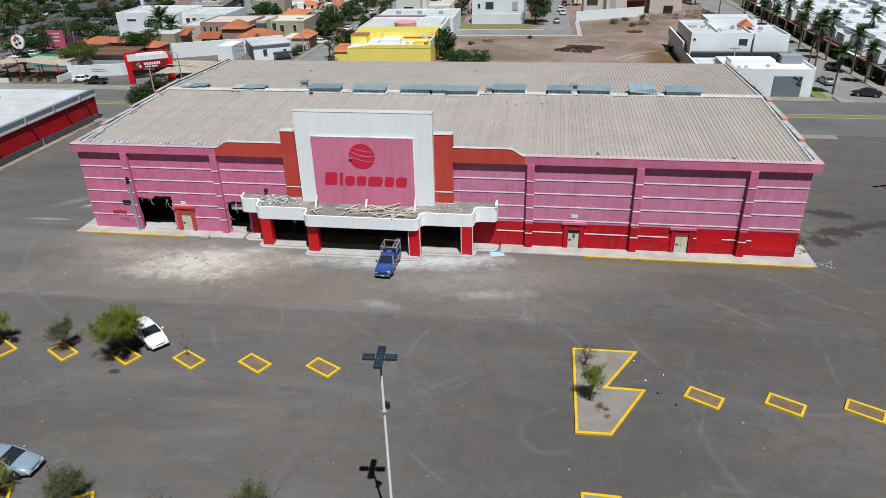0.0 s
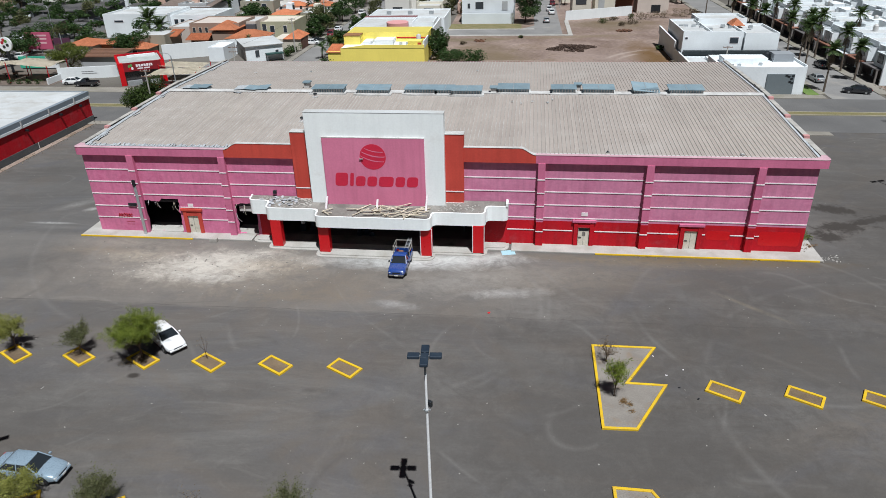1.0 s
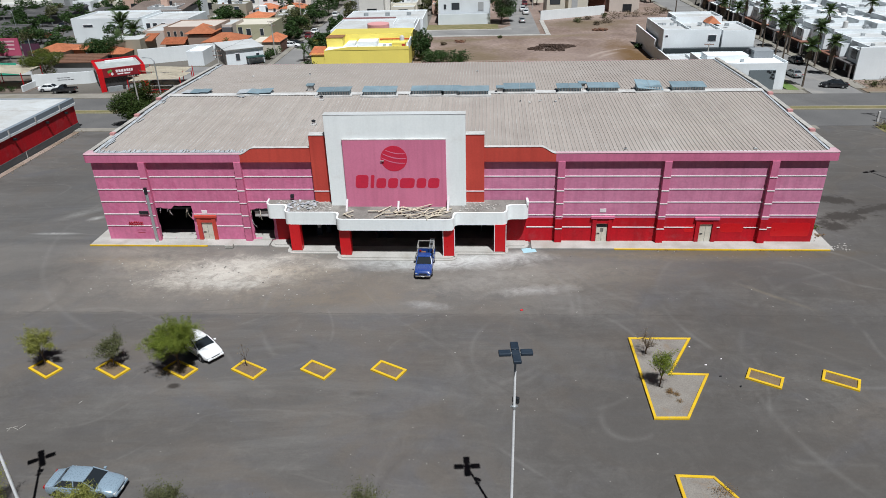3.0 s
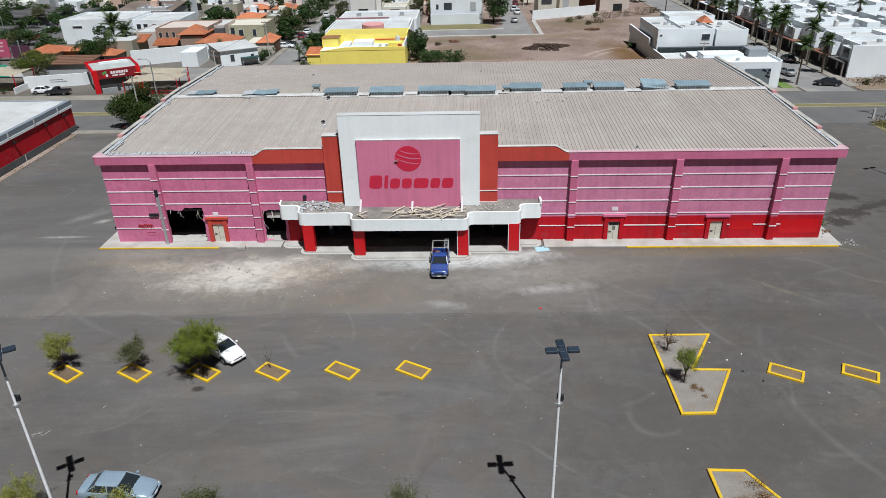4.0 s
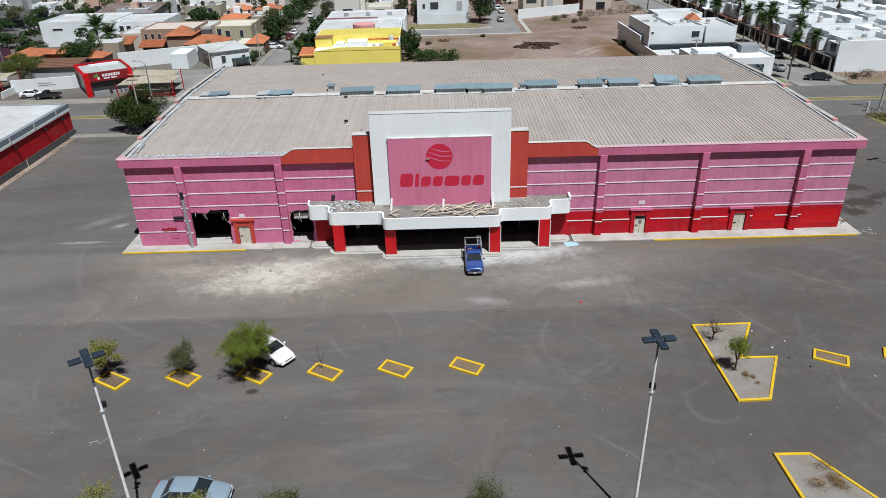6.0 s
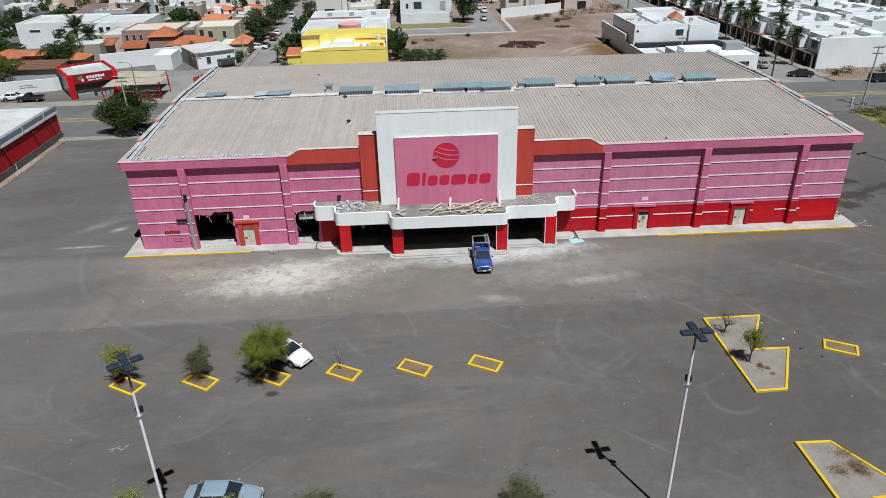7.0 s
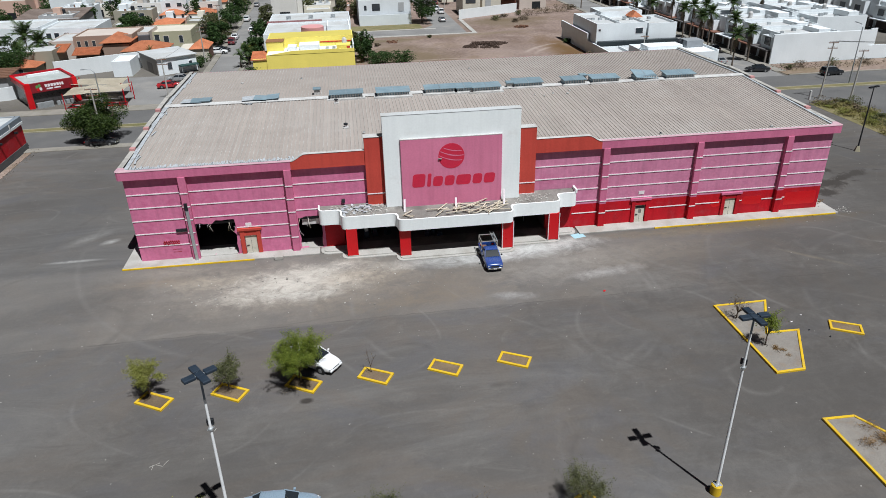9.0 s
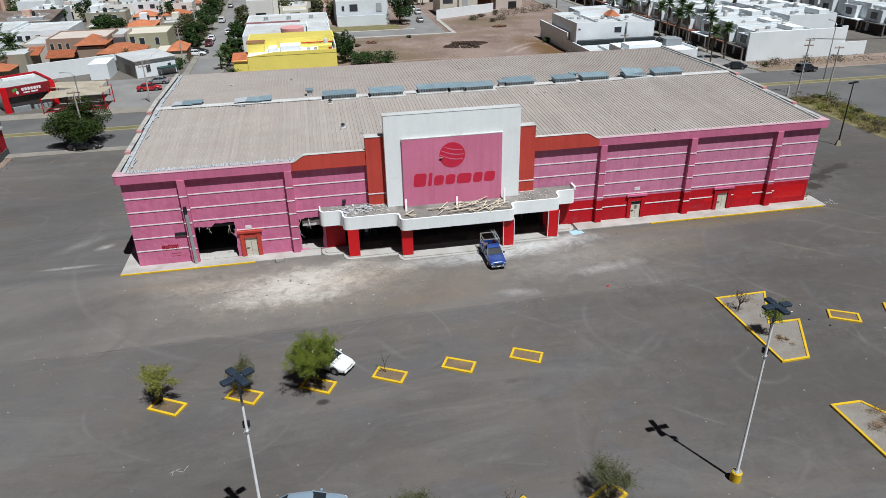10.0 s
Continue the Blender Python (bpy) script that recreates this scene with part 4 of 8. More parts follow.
for k in range(16):
    x = -46.6 + 0.2 * (k % 8)
    z = 1.75 + (0.28 if k < 8 else 0.0) + r3.uniform(-0.04, 0.04)
    tube(bm, [(x, FY - 0.006, z), (x + 0.1, FY - 0.006, z + 0.2), (x + 0.19, FY - 0.006, z + r3.uniform(-0.05, 0.1))], 0.055, 4)
tagged(part("painted_scrawl", bm, M["lime"], cinema), "red spray-painted scrawl, unreadable", kind="stuff")
for k, w in enumerate((0.9, 0.8)):
    part("painted_scrawl", boxed(-45.8, -45.8 + w, FY - 0.008, FY, 1.2 - 0.3 * k, 1.25 - 0.3 * k), M["maroon"], cinema, "thin dark scrawl, unreadable")
part("wall_box", boxed(-45.1, -44.0, FY - 0.16, FY, 3.2, 3.52, bevel=0.02), M["black"], cinema, "black broken fitting on the wall")
part("wall_lamp", boxed(-28.2, -27.85, FY - 0.3, FY, 5.15, 5.5, bevel=0.03), M["black"], cinema, "small black floodlight on the wall")

# thin side parapets, stepping up to the ridge, each step ending in a pink block
for x0, x1 in ((26.14, 26.62), (-49.56, -49.1)):
    for ya, yb, z, zb in ((65.2, 70.0, 10.0, 10.12), (70.0, 76.1, 10.38, 10.5), (76.1, 82.3, 10.74, 10.86), (82.3, 88.4, 11.12, 11.22), (88.4, 96.0, 11.12, 10.98), (96.0, YB + 0.5, 10.98, 10.82)):
        step = 65.5 < ya < 88
        bm = bmesh.new()
        prism(bm, [(ya + (0.4 if step else 0), 9.0), (yb, 9.0), (yb, zb), (ya + (0.4 if step else 0), z)], x0, x1, plane="yz")
        part("parapet", bm, M["parapet"], cinema, "weathered side parapet")
        bm = bmesh.new()
        prism(bm, [(ya + (0.4 if step else 0), z), (yb, zb), (yb, zb + 0.05), (ya + (0.4 if step else 0), z + 0.05)], x0 - 0.03, x1 + 0.03, plane="yz")
        part("parapet_cap", bm, M["parapet"], cinema)
        if step:
            part("parapet_end", boxed(x0 - 0.05, x1 + 0.05, ya - 0.12, ya + 0.4, z - 0.36, z + 0.07, bevel=0.03), M["pale_pink"], cinema, "pink end block of the parapet")

# roof: ribbed sheets on two slopes, flashing, ridge cap, ridge vents
n_sheets, rx0, rx1 = 180, -48.85, 26.0
pitch_x = (rx1 - rx0) / n_sheets


def roof_sheet(y0, z0, y1, z1):
    """One sheet of the roof with an upstanding rib on one side, from the eave to the ridge."""
    prof = [(0.0, 0.0), (0.02, 0.054), (0.07, 0.054), (0.115, 0.0), (pitch_x, 0.0)]
    bm = bmesh.new()
    rows = [[bm.verts.new((x, y, z + h)) for x, h in prof] for y, z in ((y0, z0), (y1, z1))]
    under = [[bm.verts.new((x, y, z - 0.06)) for x in (0.0, pitch_x)] for y, z in ((y0, z0), (y1, z1))]
    for i in range(len(prof) - 1):
        f = bm.faces.new((rows[0][i], rows[0][i + 1], rows[1][i + 1], rows[1][i]))
        # rib top and sun-side face take the paler highlight colour
        f.material_index = 1 if i in (1, 2) else 0
    bm.faces.new((under[0][0], under[1][0], under[1][1], under[0][1]))
    bm.faces.new([*rows[0][::-1], under[0][0], under[0][1]])
    bm.faces.new([*rows[1], under[1][1], under[1][0]])
    me = mesh_of("roof_sheet", bm, M["roof"])
    me.materials.append(M["rib"])
    return me


slopes = (roof_sheet(64.75, EAVE, RY, RIDGE), roof_sheet(RY, RIDGE, YB + 0.25, BACK))
roof = part("roof", boxed(-49.2, 26.28, FY + 0.35, YB, 9.0, 9.3), M["dark"], cinema, "low pitched roof of ribbed beige metal sheets")
part("eave_flashing", boxed(-48.6, 25.95, FF + 0.62, 64.95, EAVE - 0.12, EAVE + 0.015), M["flash"], roof)
bm = bmesh.new()
for k in range(96):
    u, w = random.Random(k).random(), random.Random(k + 500).random()
    x = -48.3 + k * 0.165 + 0.05 * w
    vs = box(bm, -0.045 - 0.04 * u, 0.045 + 0.03 * w, 0.0, 0.45 + 0.35 * u, 0.0, 0.06 + 0.05 * w)
    bmesh.ops.transform(bm, matrix=pose(x, 64.55 + 0.1 * w, EAVE + 0.03, 6 * u, 9 * (w - 0.5), 24 * (w - 0.5)), verts=vs)
tagged(part("closure_foam", bm, M["ruffle"], roof, "torn pale foil ruffled along the sheet ends"), kind="stuff")
for x0, x1, mat in ((-48.95, -48.55, M["ruffle"]), (25.8, 26.05, M["ruffle"])):
    for ya, za, yb, zb in ((64.8, EAVE, RY, RIDGE), (RY, RIDGE, YB + 0.2, BACK)):
        bm = bmesh.new()
        prism(bm, [(ya, za + 0.06), (yb, zb + 0.06), (yb, zb + 0.10), (ya, za + 0.10)], x0, x1, plane="yz")
        part("edge_flashing", bm, mat, roof, "pale bluish edge flashing")
# loose sheets of foil along one edge of the roof
bm = bmesh.new()
rr = random.Random(61)
for k in range(22):
    y = rr.uniform(65.0, 103.0)
    vs = box(bm, -rr.uniform(0.05, 0.16), rr.uniform(0.05, 0.14), -rr.uniform(0.3, 1.1), rr.uniform(0.3, 1.1), 0, 0.015)
    z = EAVE + (RIDGE - EAVE) * (y - 64.75) / (RY - 64.75) if y < RY else RIDGE + (BACK - RIDGE) * (y - RY) / (YB + 0.25 - RY)
    bmesh.ops.transform(bm, matrix=pose(rr.uniform(-49.0, -48.2), y, z + 0.105, 1.5, rr.uniform(-4, 4), rr.uniform(-9, 9)), verts=vs)
tagged(part("loose_foil", bm, M["ruffle"], roof, "loose pale foil lying along the roof edge"), kind="stuff")
bm = bmesh.new()
prism(bm, [(RY - 0.75, RIDGE + 0.03), (RY, RIDGE + 0.13), (RY + 0.5, RIDGE + 0.06), (RY + 0.5, RIDGE + 0.10), (RY, RIDGE + 0.18), (RY - 0.75, RIDGE + 0.08)], -48.9, 26.1, plane="yz")
part("ridge_cap", bm, M["flash"], roof, "pale ridge flashing")


def fallen_vent(x0, x1, y0, seed):
    """A ventilator that has come down: low curb, buckled lid, loose pale sheets."""
    rv = random.Random(seed)
    w = (x1 - x0) / 2
    v = thing("roof_vent", "collapsed pale-blue ventilator with loose sheets on the ridge", "roof vent", pose((x0 + x1) / 2, y0, RIDGE), "ventilators along the ridge")
    part("curb", boxed(-w, w, -0.6, 0.7, -0.1, 0.24), M["vent"], v)
    for k in range(3):
        a, b = -w + k * 2 * w / 3, -w + (k + 1) * 2 * w / 3
        lid = part("lid", boxed(-(b - a) / 2 - 0.06, (b - a) / 2 + 0.06, -0.85, 0.95, -0.02, 0.03, bevel=0.01), M["vent"] if k else M["ruffle"], v)
        lid.matrix_basis = pose((a + b) / 2, rv.uniform(-0.1, 0.1), 0.32 + 0.03 * k, rv.uniform(-2, 8), rv.uniform(-4, 4), rv.uniform(-5, 5))
    for k in range(5):
        n, ln, wd = 5, rv.uniform(0.7, 1.5), rv.uniform(0.35, 0.7)
        bm = bmesh.new()
        rows = [[bm.verts.new((i * ln / n, j * wd, 0.10 * rv.random())) for j in (0, 0.5, 1)] for i in range(n + 1)]
        for i in range(n):
            for j in range(2):
                bm.faces.new((rows[i][j], rows[i + 1][j], rows[i + 1][j + 1], rows[i][j + 1]))
        bmesh.ops.solidify(bm, geom=bm.faces[:], thickness=0.012)
        part("loose_sheet", bm, M["ruffle"], v, "crumpled white sheet").matrix_basis = pose(rv.uniform(-w, w * 0.6), rv.uniform(-1.5, -0.7), -0.02, 0, 0, rv.uniform(-30, 40))
    return v


def ridge_vent(x0, x1, y0, tilt=0.0):
    """A low sheet-metal ventilator: skirt, slatted front, sloping lid."""
    v = thing("roof_vent", "blue-grey sheet-metal ventilator on the roof ridge", "roof vent", pose((x0 + x1) / 2, y0, 0), "ventilators along the ridge")
    w, z = (x1 - x0) / 2, RIDGE
    rv = random.Random(int(x0 * 10))
    bm = bmesh.new()
    prism(bm, [(-w - rv.uniform(0.1, 0.5), -1.15), (-w * 0.3, -rv.uniform(1.1, 1.4)), (w + rv.uniform(0.1, 0.5), -rv.uniform(1.0, 1.3)), (w + 0.25, 1.0), (-w - 0.2, 1.05)], z - 0.1, z + 0.11)
    part("skirt", bm, M["flash"], v, "pale flashing skirt")
    part("housing", boxed(-w, w, -0.75, 0.85, z + 0.1, z + 0.62), M["vent"], v)
    part("sill", boxed(-w - 0.03, w + 0.03, -0.86, -0.76, z + 0.11, z + 0.2), M["flash"], v)
    n = int(2 * w / 0.32)
    for k in range(n):
        x = -w + (k + 0.5) * 2 * w / n
        part("slat", boxed(x - 0.075, x + 0.075, -0.80, -0.75, z + 0.14, z + 0.56), M["flash"], v)
    bm = boxed(-w - 0.15, w + 0.15, -1.0, 1.1, -0.03, 0.05, bevel=0.015)
    lid = part("lid", bm, M["vent"], v)
    lid.matrix_basis = pose(0, 0, z + 0.68, 4 + tilt + rv.uniform(-2, 2), tilt * 0.4 + rv.uniform(-0.6, 0.6), tilt * 0.5)
    part("seam", boxed(-0.03, 0.03, -1.0, 1.1, 0.05, 0.07), M["steel"], lid)
    return v


for x0, x1, y in ((-28.9, -24.95, 83.9), (-23.1, -19.1, 83.8), (-17.0, -13.3, 84.0), (-13.0, -11.0, 83.9), (-11.0, -7.5, 83.6), (-5.4, -1.7, 84.7),
                  (1.2, 4.0, 84.6), (5.0, 8.6, 84.7), (15.2, 19.1, 84.7)):
    ridge_vent(x0, x1, y)
ridge_vent(10.9, 13.9, 84.7, 14)
fallen_vent(-47.0, -43.6, 85.1, 4)
fallen_vent(-39.7, -35.3, 84.8, 9)
for x, y in ((-30.6, 86.4), (4.4, 86.2), (-6.0, 84.3)):
    c = thing("roof_cowl", "small grey square roof cowl", "roof vent", pose(x, y, 0))
    part("shaft", boxed(-0.35, 0.35, -0.35, 0.35, RIDGE - 0.2, RIDGE + 0.55), M["flash"], c)
    part("cap", boxed(-0.5, 0.5, -0.5, 0.5, RIDGE + 0.6, RIDGE + 0.8, bevel=0.05), M["vent"], c)
    for dx in (-0.3, 0.3):
        part("leg", boxed(dx - 0.03, dx + 0.03, -0.03, 0.03, RIDGE + 0.5, RIDGE + 0.62), M["steel"], c)


def roof_z(y):
    return EAVE + (RIDGE - EAVE) * (y - 64.75) / (RY - 64.75) if y < RY else RIDGE + (BACK - RIDGE) * (y - RY) / (YB + 0.25 - RY)


for x, y in ((-27.2, 73.0), (-28.2, 81.8)):
    c = thing("roof_outlet", "white roof outlet with a black cap", "roof outlet", pose(x, y, roof_z(y)), "outlets on the roof slope")
    part("base", boxed(-0.3, 0.3, -0.35, 0.3, -0.1, 0.16, bevel=0.03), M["flash"], c, "pale flashing base")
    bm = bmesh.new()
    tube(bm, [(0, 0, 0.1), (0, 0, 0.42)], [0.14, 0.14], 10)
    part("pipe", bm, M["stripe"], c, "", True)
    bm = bmesh.new()
    tube(bm, [(0, 0, 0.40), (0, 0, 0.52), (0, 0, 0.60)], [0.24, 0.24, 0.08], 10)
    part("cap", bm, M["black"], c, "black cap", True)
# small loose things on the roof
rr = random.Random(11)
for x, y, w in ((-25.3, 71.0, 0.4), (-2.5, 80.0, 0.35), (-1.2, 80.7, 0.3), (0.6, 80.4, 0.35), (1.2, 81.5, 0.3), (-3.6, 80.6, 0.25), (-38.8, 65.2, 0.3), (-3.1, 64.6, 0.3), (6.3, 65.3, 0.3), (19.0, 65.2, 0.4), (-41, 95, 0.4), (-9, 97, 0.3), (-33.0, 96.0, 0.4)):
    z = roof_z(max(64.75, y)) + 0.05
    c = thing("roof_debris", "small pale and dark scrap lying on the roof", "debris", pose(x, y, z, 0, 0, rr.uniform(0, 180)))
    part("scrap", boxed(-w / 2, w / 2, -w / 3, w / 3, 0, 0.06, bevel=0.02), rr.choice([M["steel"], M["flash"], M["flash"]]), c)
    part("scrap", boxed(-w / 4, w / 5, -w / 4, w / 4, 0.06, 0.15, bevel=0.02), rr.choice([M["flash"], M["steel"], M["black"]]), c)

# lumber and rubble heaped on the canopy
rr = random.Random(21)
for k in range(36):
    cx = rr.choice((-20.5, -14.0, -14.0, -13.0, -17.0)) + rr.gauss(0, 1.5)
    cx = max(-21.6, min(-11.8, cx))
    cy, ln, a = rr.uniform(60.6, 62.4), rr.uniform(1.2, 3.6), rr.gauss(0, 32) + rr.choice((0, 0, 0, 65))
    ln = min(ln, 2 * (cx + 22.2), 2 * (-11.1 - cx)) if abs(math.cos(radians(a))) > 0.5 else min(ln, 1.5)
    b = part("wooden_board", boxed(-ln / 2, ln / 2, -0.045, 0.045, -0.025, 0.025), M["lumber"])
    b.matrix_basis = pose(cx, cy, deck_z(cy) + 0.05 + 0.008 * k, 0, rr.uniform(-4, 4), a)
    tagged(b, "pale loose board lying in a heap on the canopy", "board", "boards on the canopy")
for x, ln in ((-21.9, 1.3), (-16.6, 1.1), (-11.55, 1.6)):
    b = part("leaning_post", boxed(-0.1, 0.1, -0.1, 0.1, 0, ln, bevel=0.015), M["stripe"])
    b.matrix_basis = pose(x, 61.9, deck_z(61.9) - 0.02, -24, 4, 0)
    tagged(b, "pale post leaning against the sign panel", "post")
for x0, x1, y0, y1, n in ((-29.8, -24.0, 63.3, 63.9, 10), (-27.5, -23.5, 61.9, 63.6, 18), (-10.3, -6.2, 61.9, 63.6, 10)):
    bm = bmesh.new()
    for k in range(n * 9):
        x, y, s = rr.uniform(x0, x1), rr.uniform(y0, y1), rr.choice((0.03, 0.04, 0.05, 0.07, 0.1))
        vs = box(bm, -s, s, -s * rr.uniform(0.5, 1), s * rr.uniform(0.5, 1), 0, s * 0.8)
        bmesh.ops.transform(bm, matrix=pose(x, y, deck_z(y) - 0.005, rr.uniform(-9, 9), 0, rr.uniform(0, 180)), verts=vs)
    tagged(part("rubble", bm, M["concrete"], None), "grey rubble and dust lying on the canopy", "rubble", "", "stuff")
bm = bmesh.new()
for k in range(34):
    x, y = rr.gauss(-27.0, 0.9), rr.uniform(62.2, 63.9)
    vs = box(bm, -rr.uniform(0.1, 0.35), rr.uniform(0.1, 0.35), -rr.uniform(0.06, 0.2), rr.uniform(0.06, 0.2), 0, 0.03)
    bmesh.ops.transform(bm, matrix=pose(x, y, deck_z(y) + 0.08 * rr.random(), rr.uniform(-16, 16), rr.uniform(-16, 16), rr.uniform(0, 180)), verts=vs)
tagged(part("torn_membrane", bm, M["ruffle"], None), "crumpled grey roofing membrane heaped on the canopy", "debris", "", "stuff")
ln = thing("leaning_gutter", "long grey metal gutter leaning against the wall", "gutter", pose(-43.45, FY - 0.72, 0.15, -1.2, -0.6, 0))
part("channel", boxed(-0.16, 0.14, -0.06, 0.06, 0, 5.6, bevel=0.02), M["steel"], ln)
part("dark_end", boxed(-0.2, 0.12, -0.09, 0.09, 5.5, 6.3, bevel=0.03), M["black"], ln)
bollard = thing("concrete_block", "pale concrete block standing at the kerb", "block", pose(-35.1, 62.45, 0))
part("block", boxed(-0.45, 0.45, -0.25, 0.25, 0, 0.4, bevel=0.06), M["concrete"], bollard)
part("maroon_panel", boxed(-30.2, -28.2, FY - 0.02, FY + 0.25, 0.1, 3.66), M["red"], cinema, "red wall panel under the canopy")
# indistinct dark shapes in the entrance, built as stacked boxes
rr = random.Random(31)
for x, y, h in ((-25.9, 65.6, 1.5), (-25.0, 66.0, 0.9), (-23.6, 66.1, 1.6), (-19.3, 64.9, 0.9), (-18.7, 65.2, 0.6), (-18.0, 64.8, 0.5)):
    c = thing("rubbish_pile", "indistinct dark shapes in the shaded entrance, built as boxes", "rubbish", pose(x, y, 0.14, 0, 0, rr.uniform(0, 90)))
    part("carton", boxed(-0.3, 0.3, -0.25, 0.25, 0, h * 0.55, bevel=0.04), M["navy"], c)
    part("carton", boxed(-0.2, 0.22, -0.2, 0.2, h * 0.55, h, bevel=0.05), M["steel"] if h > 1.4 else M["navy"], c)

# the building stands slightly askew to the rows of beds
askew = pose(-11.5, FY, 0) @ pose(0, 0, 0, 0, 0, -0.62) @ pose(11.5, -FY, 0)
for ob in [o for o in scene.objects if o not in OTHERS and o.parent is None]:
    ob.matrix_basis = askew @ ob.matrix_basis

# ---- plants ----


def leaf_cloud(name, centres, size, material, parent, seed, flat=0.4, kind="stuff"):
    """Many small leaves round the given centres, as one mesh."""
    rng = np.random.default_rng(seed)
    c = np.asarray(centres, float)
    n = len(c)
    u = rng.normal(size=(n, 3))
    u[:, 2] *= flat
    u /= np.linalg.norm(u, axis=1, keepdims=True)
    w = rng.normal(size=(n, 3))
    v = np.cross(u, w)
    v /= np.linalg.norm(v, axis=1, keepdims=True)
    s = size * rng.uniform(0.6, 1.4, size=(n, 1))
    u, v = u * s, v * s * 0.45
    verts = np.stack([c - u, c + v, c + u, c - v], 1).reshape(-1, 3)
    me = bpy.data.meshes.new(name)
    me.from_pydata(verts.tolist(), [], np.arange(4 * n).reshape(n, 4).tolist())
    me.materials.append(material)
    ob = new(name, me)
    ob.parent = parent
    return tagged(ob, kind=kind)


def branches(bm, rng, base, top, spread, n, r0, sub=3):
    """A forked skeleton of limbs; returns the twig ends."""
    tips = []
    base = Vector(base)
    fork = base + Vector((rng.uniform(-0.1, 0.1), rng.uniform(-0.1, 0.1), top * rng.uniform(0.28, 0.36)))
    tube(bm, [base, base.lerp(fork, 0.5) + Vector((rng.uniform(-0.05, 0.05), rng.uniform(-0.05, 0.05), 0)), fork], [r0, r0 * 0.85, r0 * 0.7], 7)
    for k in range(n):
        a = 2 * math.pi * (k + rng.uniform(-0.3, 0.3)) / n
        e = fork + Vector((math.cos(a) * spread * rng.uniform(0.45, 0.85), math.sin(a) * spread * rng.uniform(0.45, 0.85), top * rng.uniform(0.22, 0.5)))
        m = fork.lerp(e, 0.5) + Vector((0, 0, top * 0.06))
        tube(bm, [fork, m, e], [r0 * 0.55, r0 * 0.4, r0 * 0.22], 5)
        for j in range(sub):
            s = m.lerp(e, rng.uniform(0.1, 1.0))
            t = s + Vector((rng.uniform(-1, 1) * spread * 0.42, rng.uniform(-1, 1) * spread * 0.42, top * rng.uniform(0.05, 0.28)))
            tube(bm, [s, s.lerp(t, 0.5) + Vector((0, 0, 0.05)), t], [r0 * 0.22, r0 * 0.15, r0 * 0.06], 4)
            tips.append(t)
        tips.append(e)
    return tips


def small_tree(x, y, h, spread, leaves, material, seed, label, r0=0.07, limbs=5, sub=4, size=0.075, blob=0.5, name="tree", lean=(0, 0)):
    t = thing(name, label, "tree", pose(x, y, 0.05, 0, 0, 0))
    rng = random.Random(seed)
    bm = bmesh.new()
    tips = branches(bm, rng, (0, 0, -0.05), h * 0.82, spread, limbs, r0, sub)
    part("trunk", bm, M["bark"], t, "", True)
    if leaves:
        # feathery sprays that run outwards from the twig ends
        g = np.random.default_rng(seed)
        n = len(tips) * 4
        start = np.array([tuple(p) for p in tips])[g.integers(0, len(tips), n)] + g.normal(size=(n, 3)) * blob * 0.35
        way = start - np.array([0, 0, h * 0.42])
        way /= np.linalg.norm(way, axis=1, keepdims=True)
        way = way + g.normal(size=(n, 3)) * 0.45 + np.array([0, 0, 0.15])
        reach = g.uniform(0.5, 1.5, (n, 1)) * blob
        k = g.integers(0, n, leaves)
        s = g.uniform(-0.35, 1.0, (leaves, 1))
        c = start[k] + way[k] * reach[k] * s + np.array([0, 0, -0.3]) * reach[k] * np.maximum(s, 0) ** 2
        c += g.normal(size=(leaves, 3)) * (0.05 + 0.11 * blob)
        c[:, 2] = np.where(c[:, 2] < h * 0.4, h * 0.4 + g.uniform(0, 0.25, leaves) * h, c[:, 2])
        leaf_cloud("crown", c, size, material, t, seed)
    return t


def big_tree(x, y, h, spread, leaves, material, seed, label, size=0.22, lumps=16, low=0.25):
    """A dense street tree: lumpy crown of leaf clumps with gaps."""
    t = thing("tree", label, "tree", pose(x, y, 0.0))
    rng = random.Random(seed)
    bm = bmesh.new()
    branches(bm, rng, (0, 0, -0.05), h * 0.75, spread * 0.8, 5, 0.16 * h / 6, 2)
    part("trunk", bm, M["bark"], t, "", True)
    g = np.random.default_rng(seed)
    lobes = g.normal(size=(lumps, 3))
    lobes /= np.linalg.norm(lobes, axis=1, keepdims=True)
    lobes *= g.uniform(0.35, 0.85, (lumps, 1))
    mid, half = h * (1 + low) / 2, h * (1 - low) / 2
    pick = g.integers(0, lumps, leaves)
    off = g.normal(size=(leaves, 3))
    off /= np.linalg.norm(off, axis=1, keepdims=True)
    off *= g.uniform(0.55, 1.0, (leaves, 1)) * 0.36
    c = (lobes[pick] + off) * np.array([spread, spread, half]) + np.array([0, 0, mid])
    c[:, 2] = np.maximum(c[:, 2], 0.15)
    leaf_cloud("crown", c, size, material, t, seed)
    return t


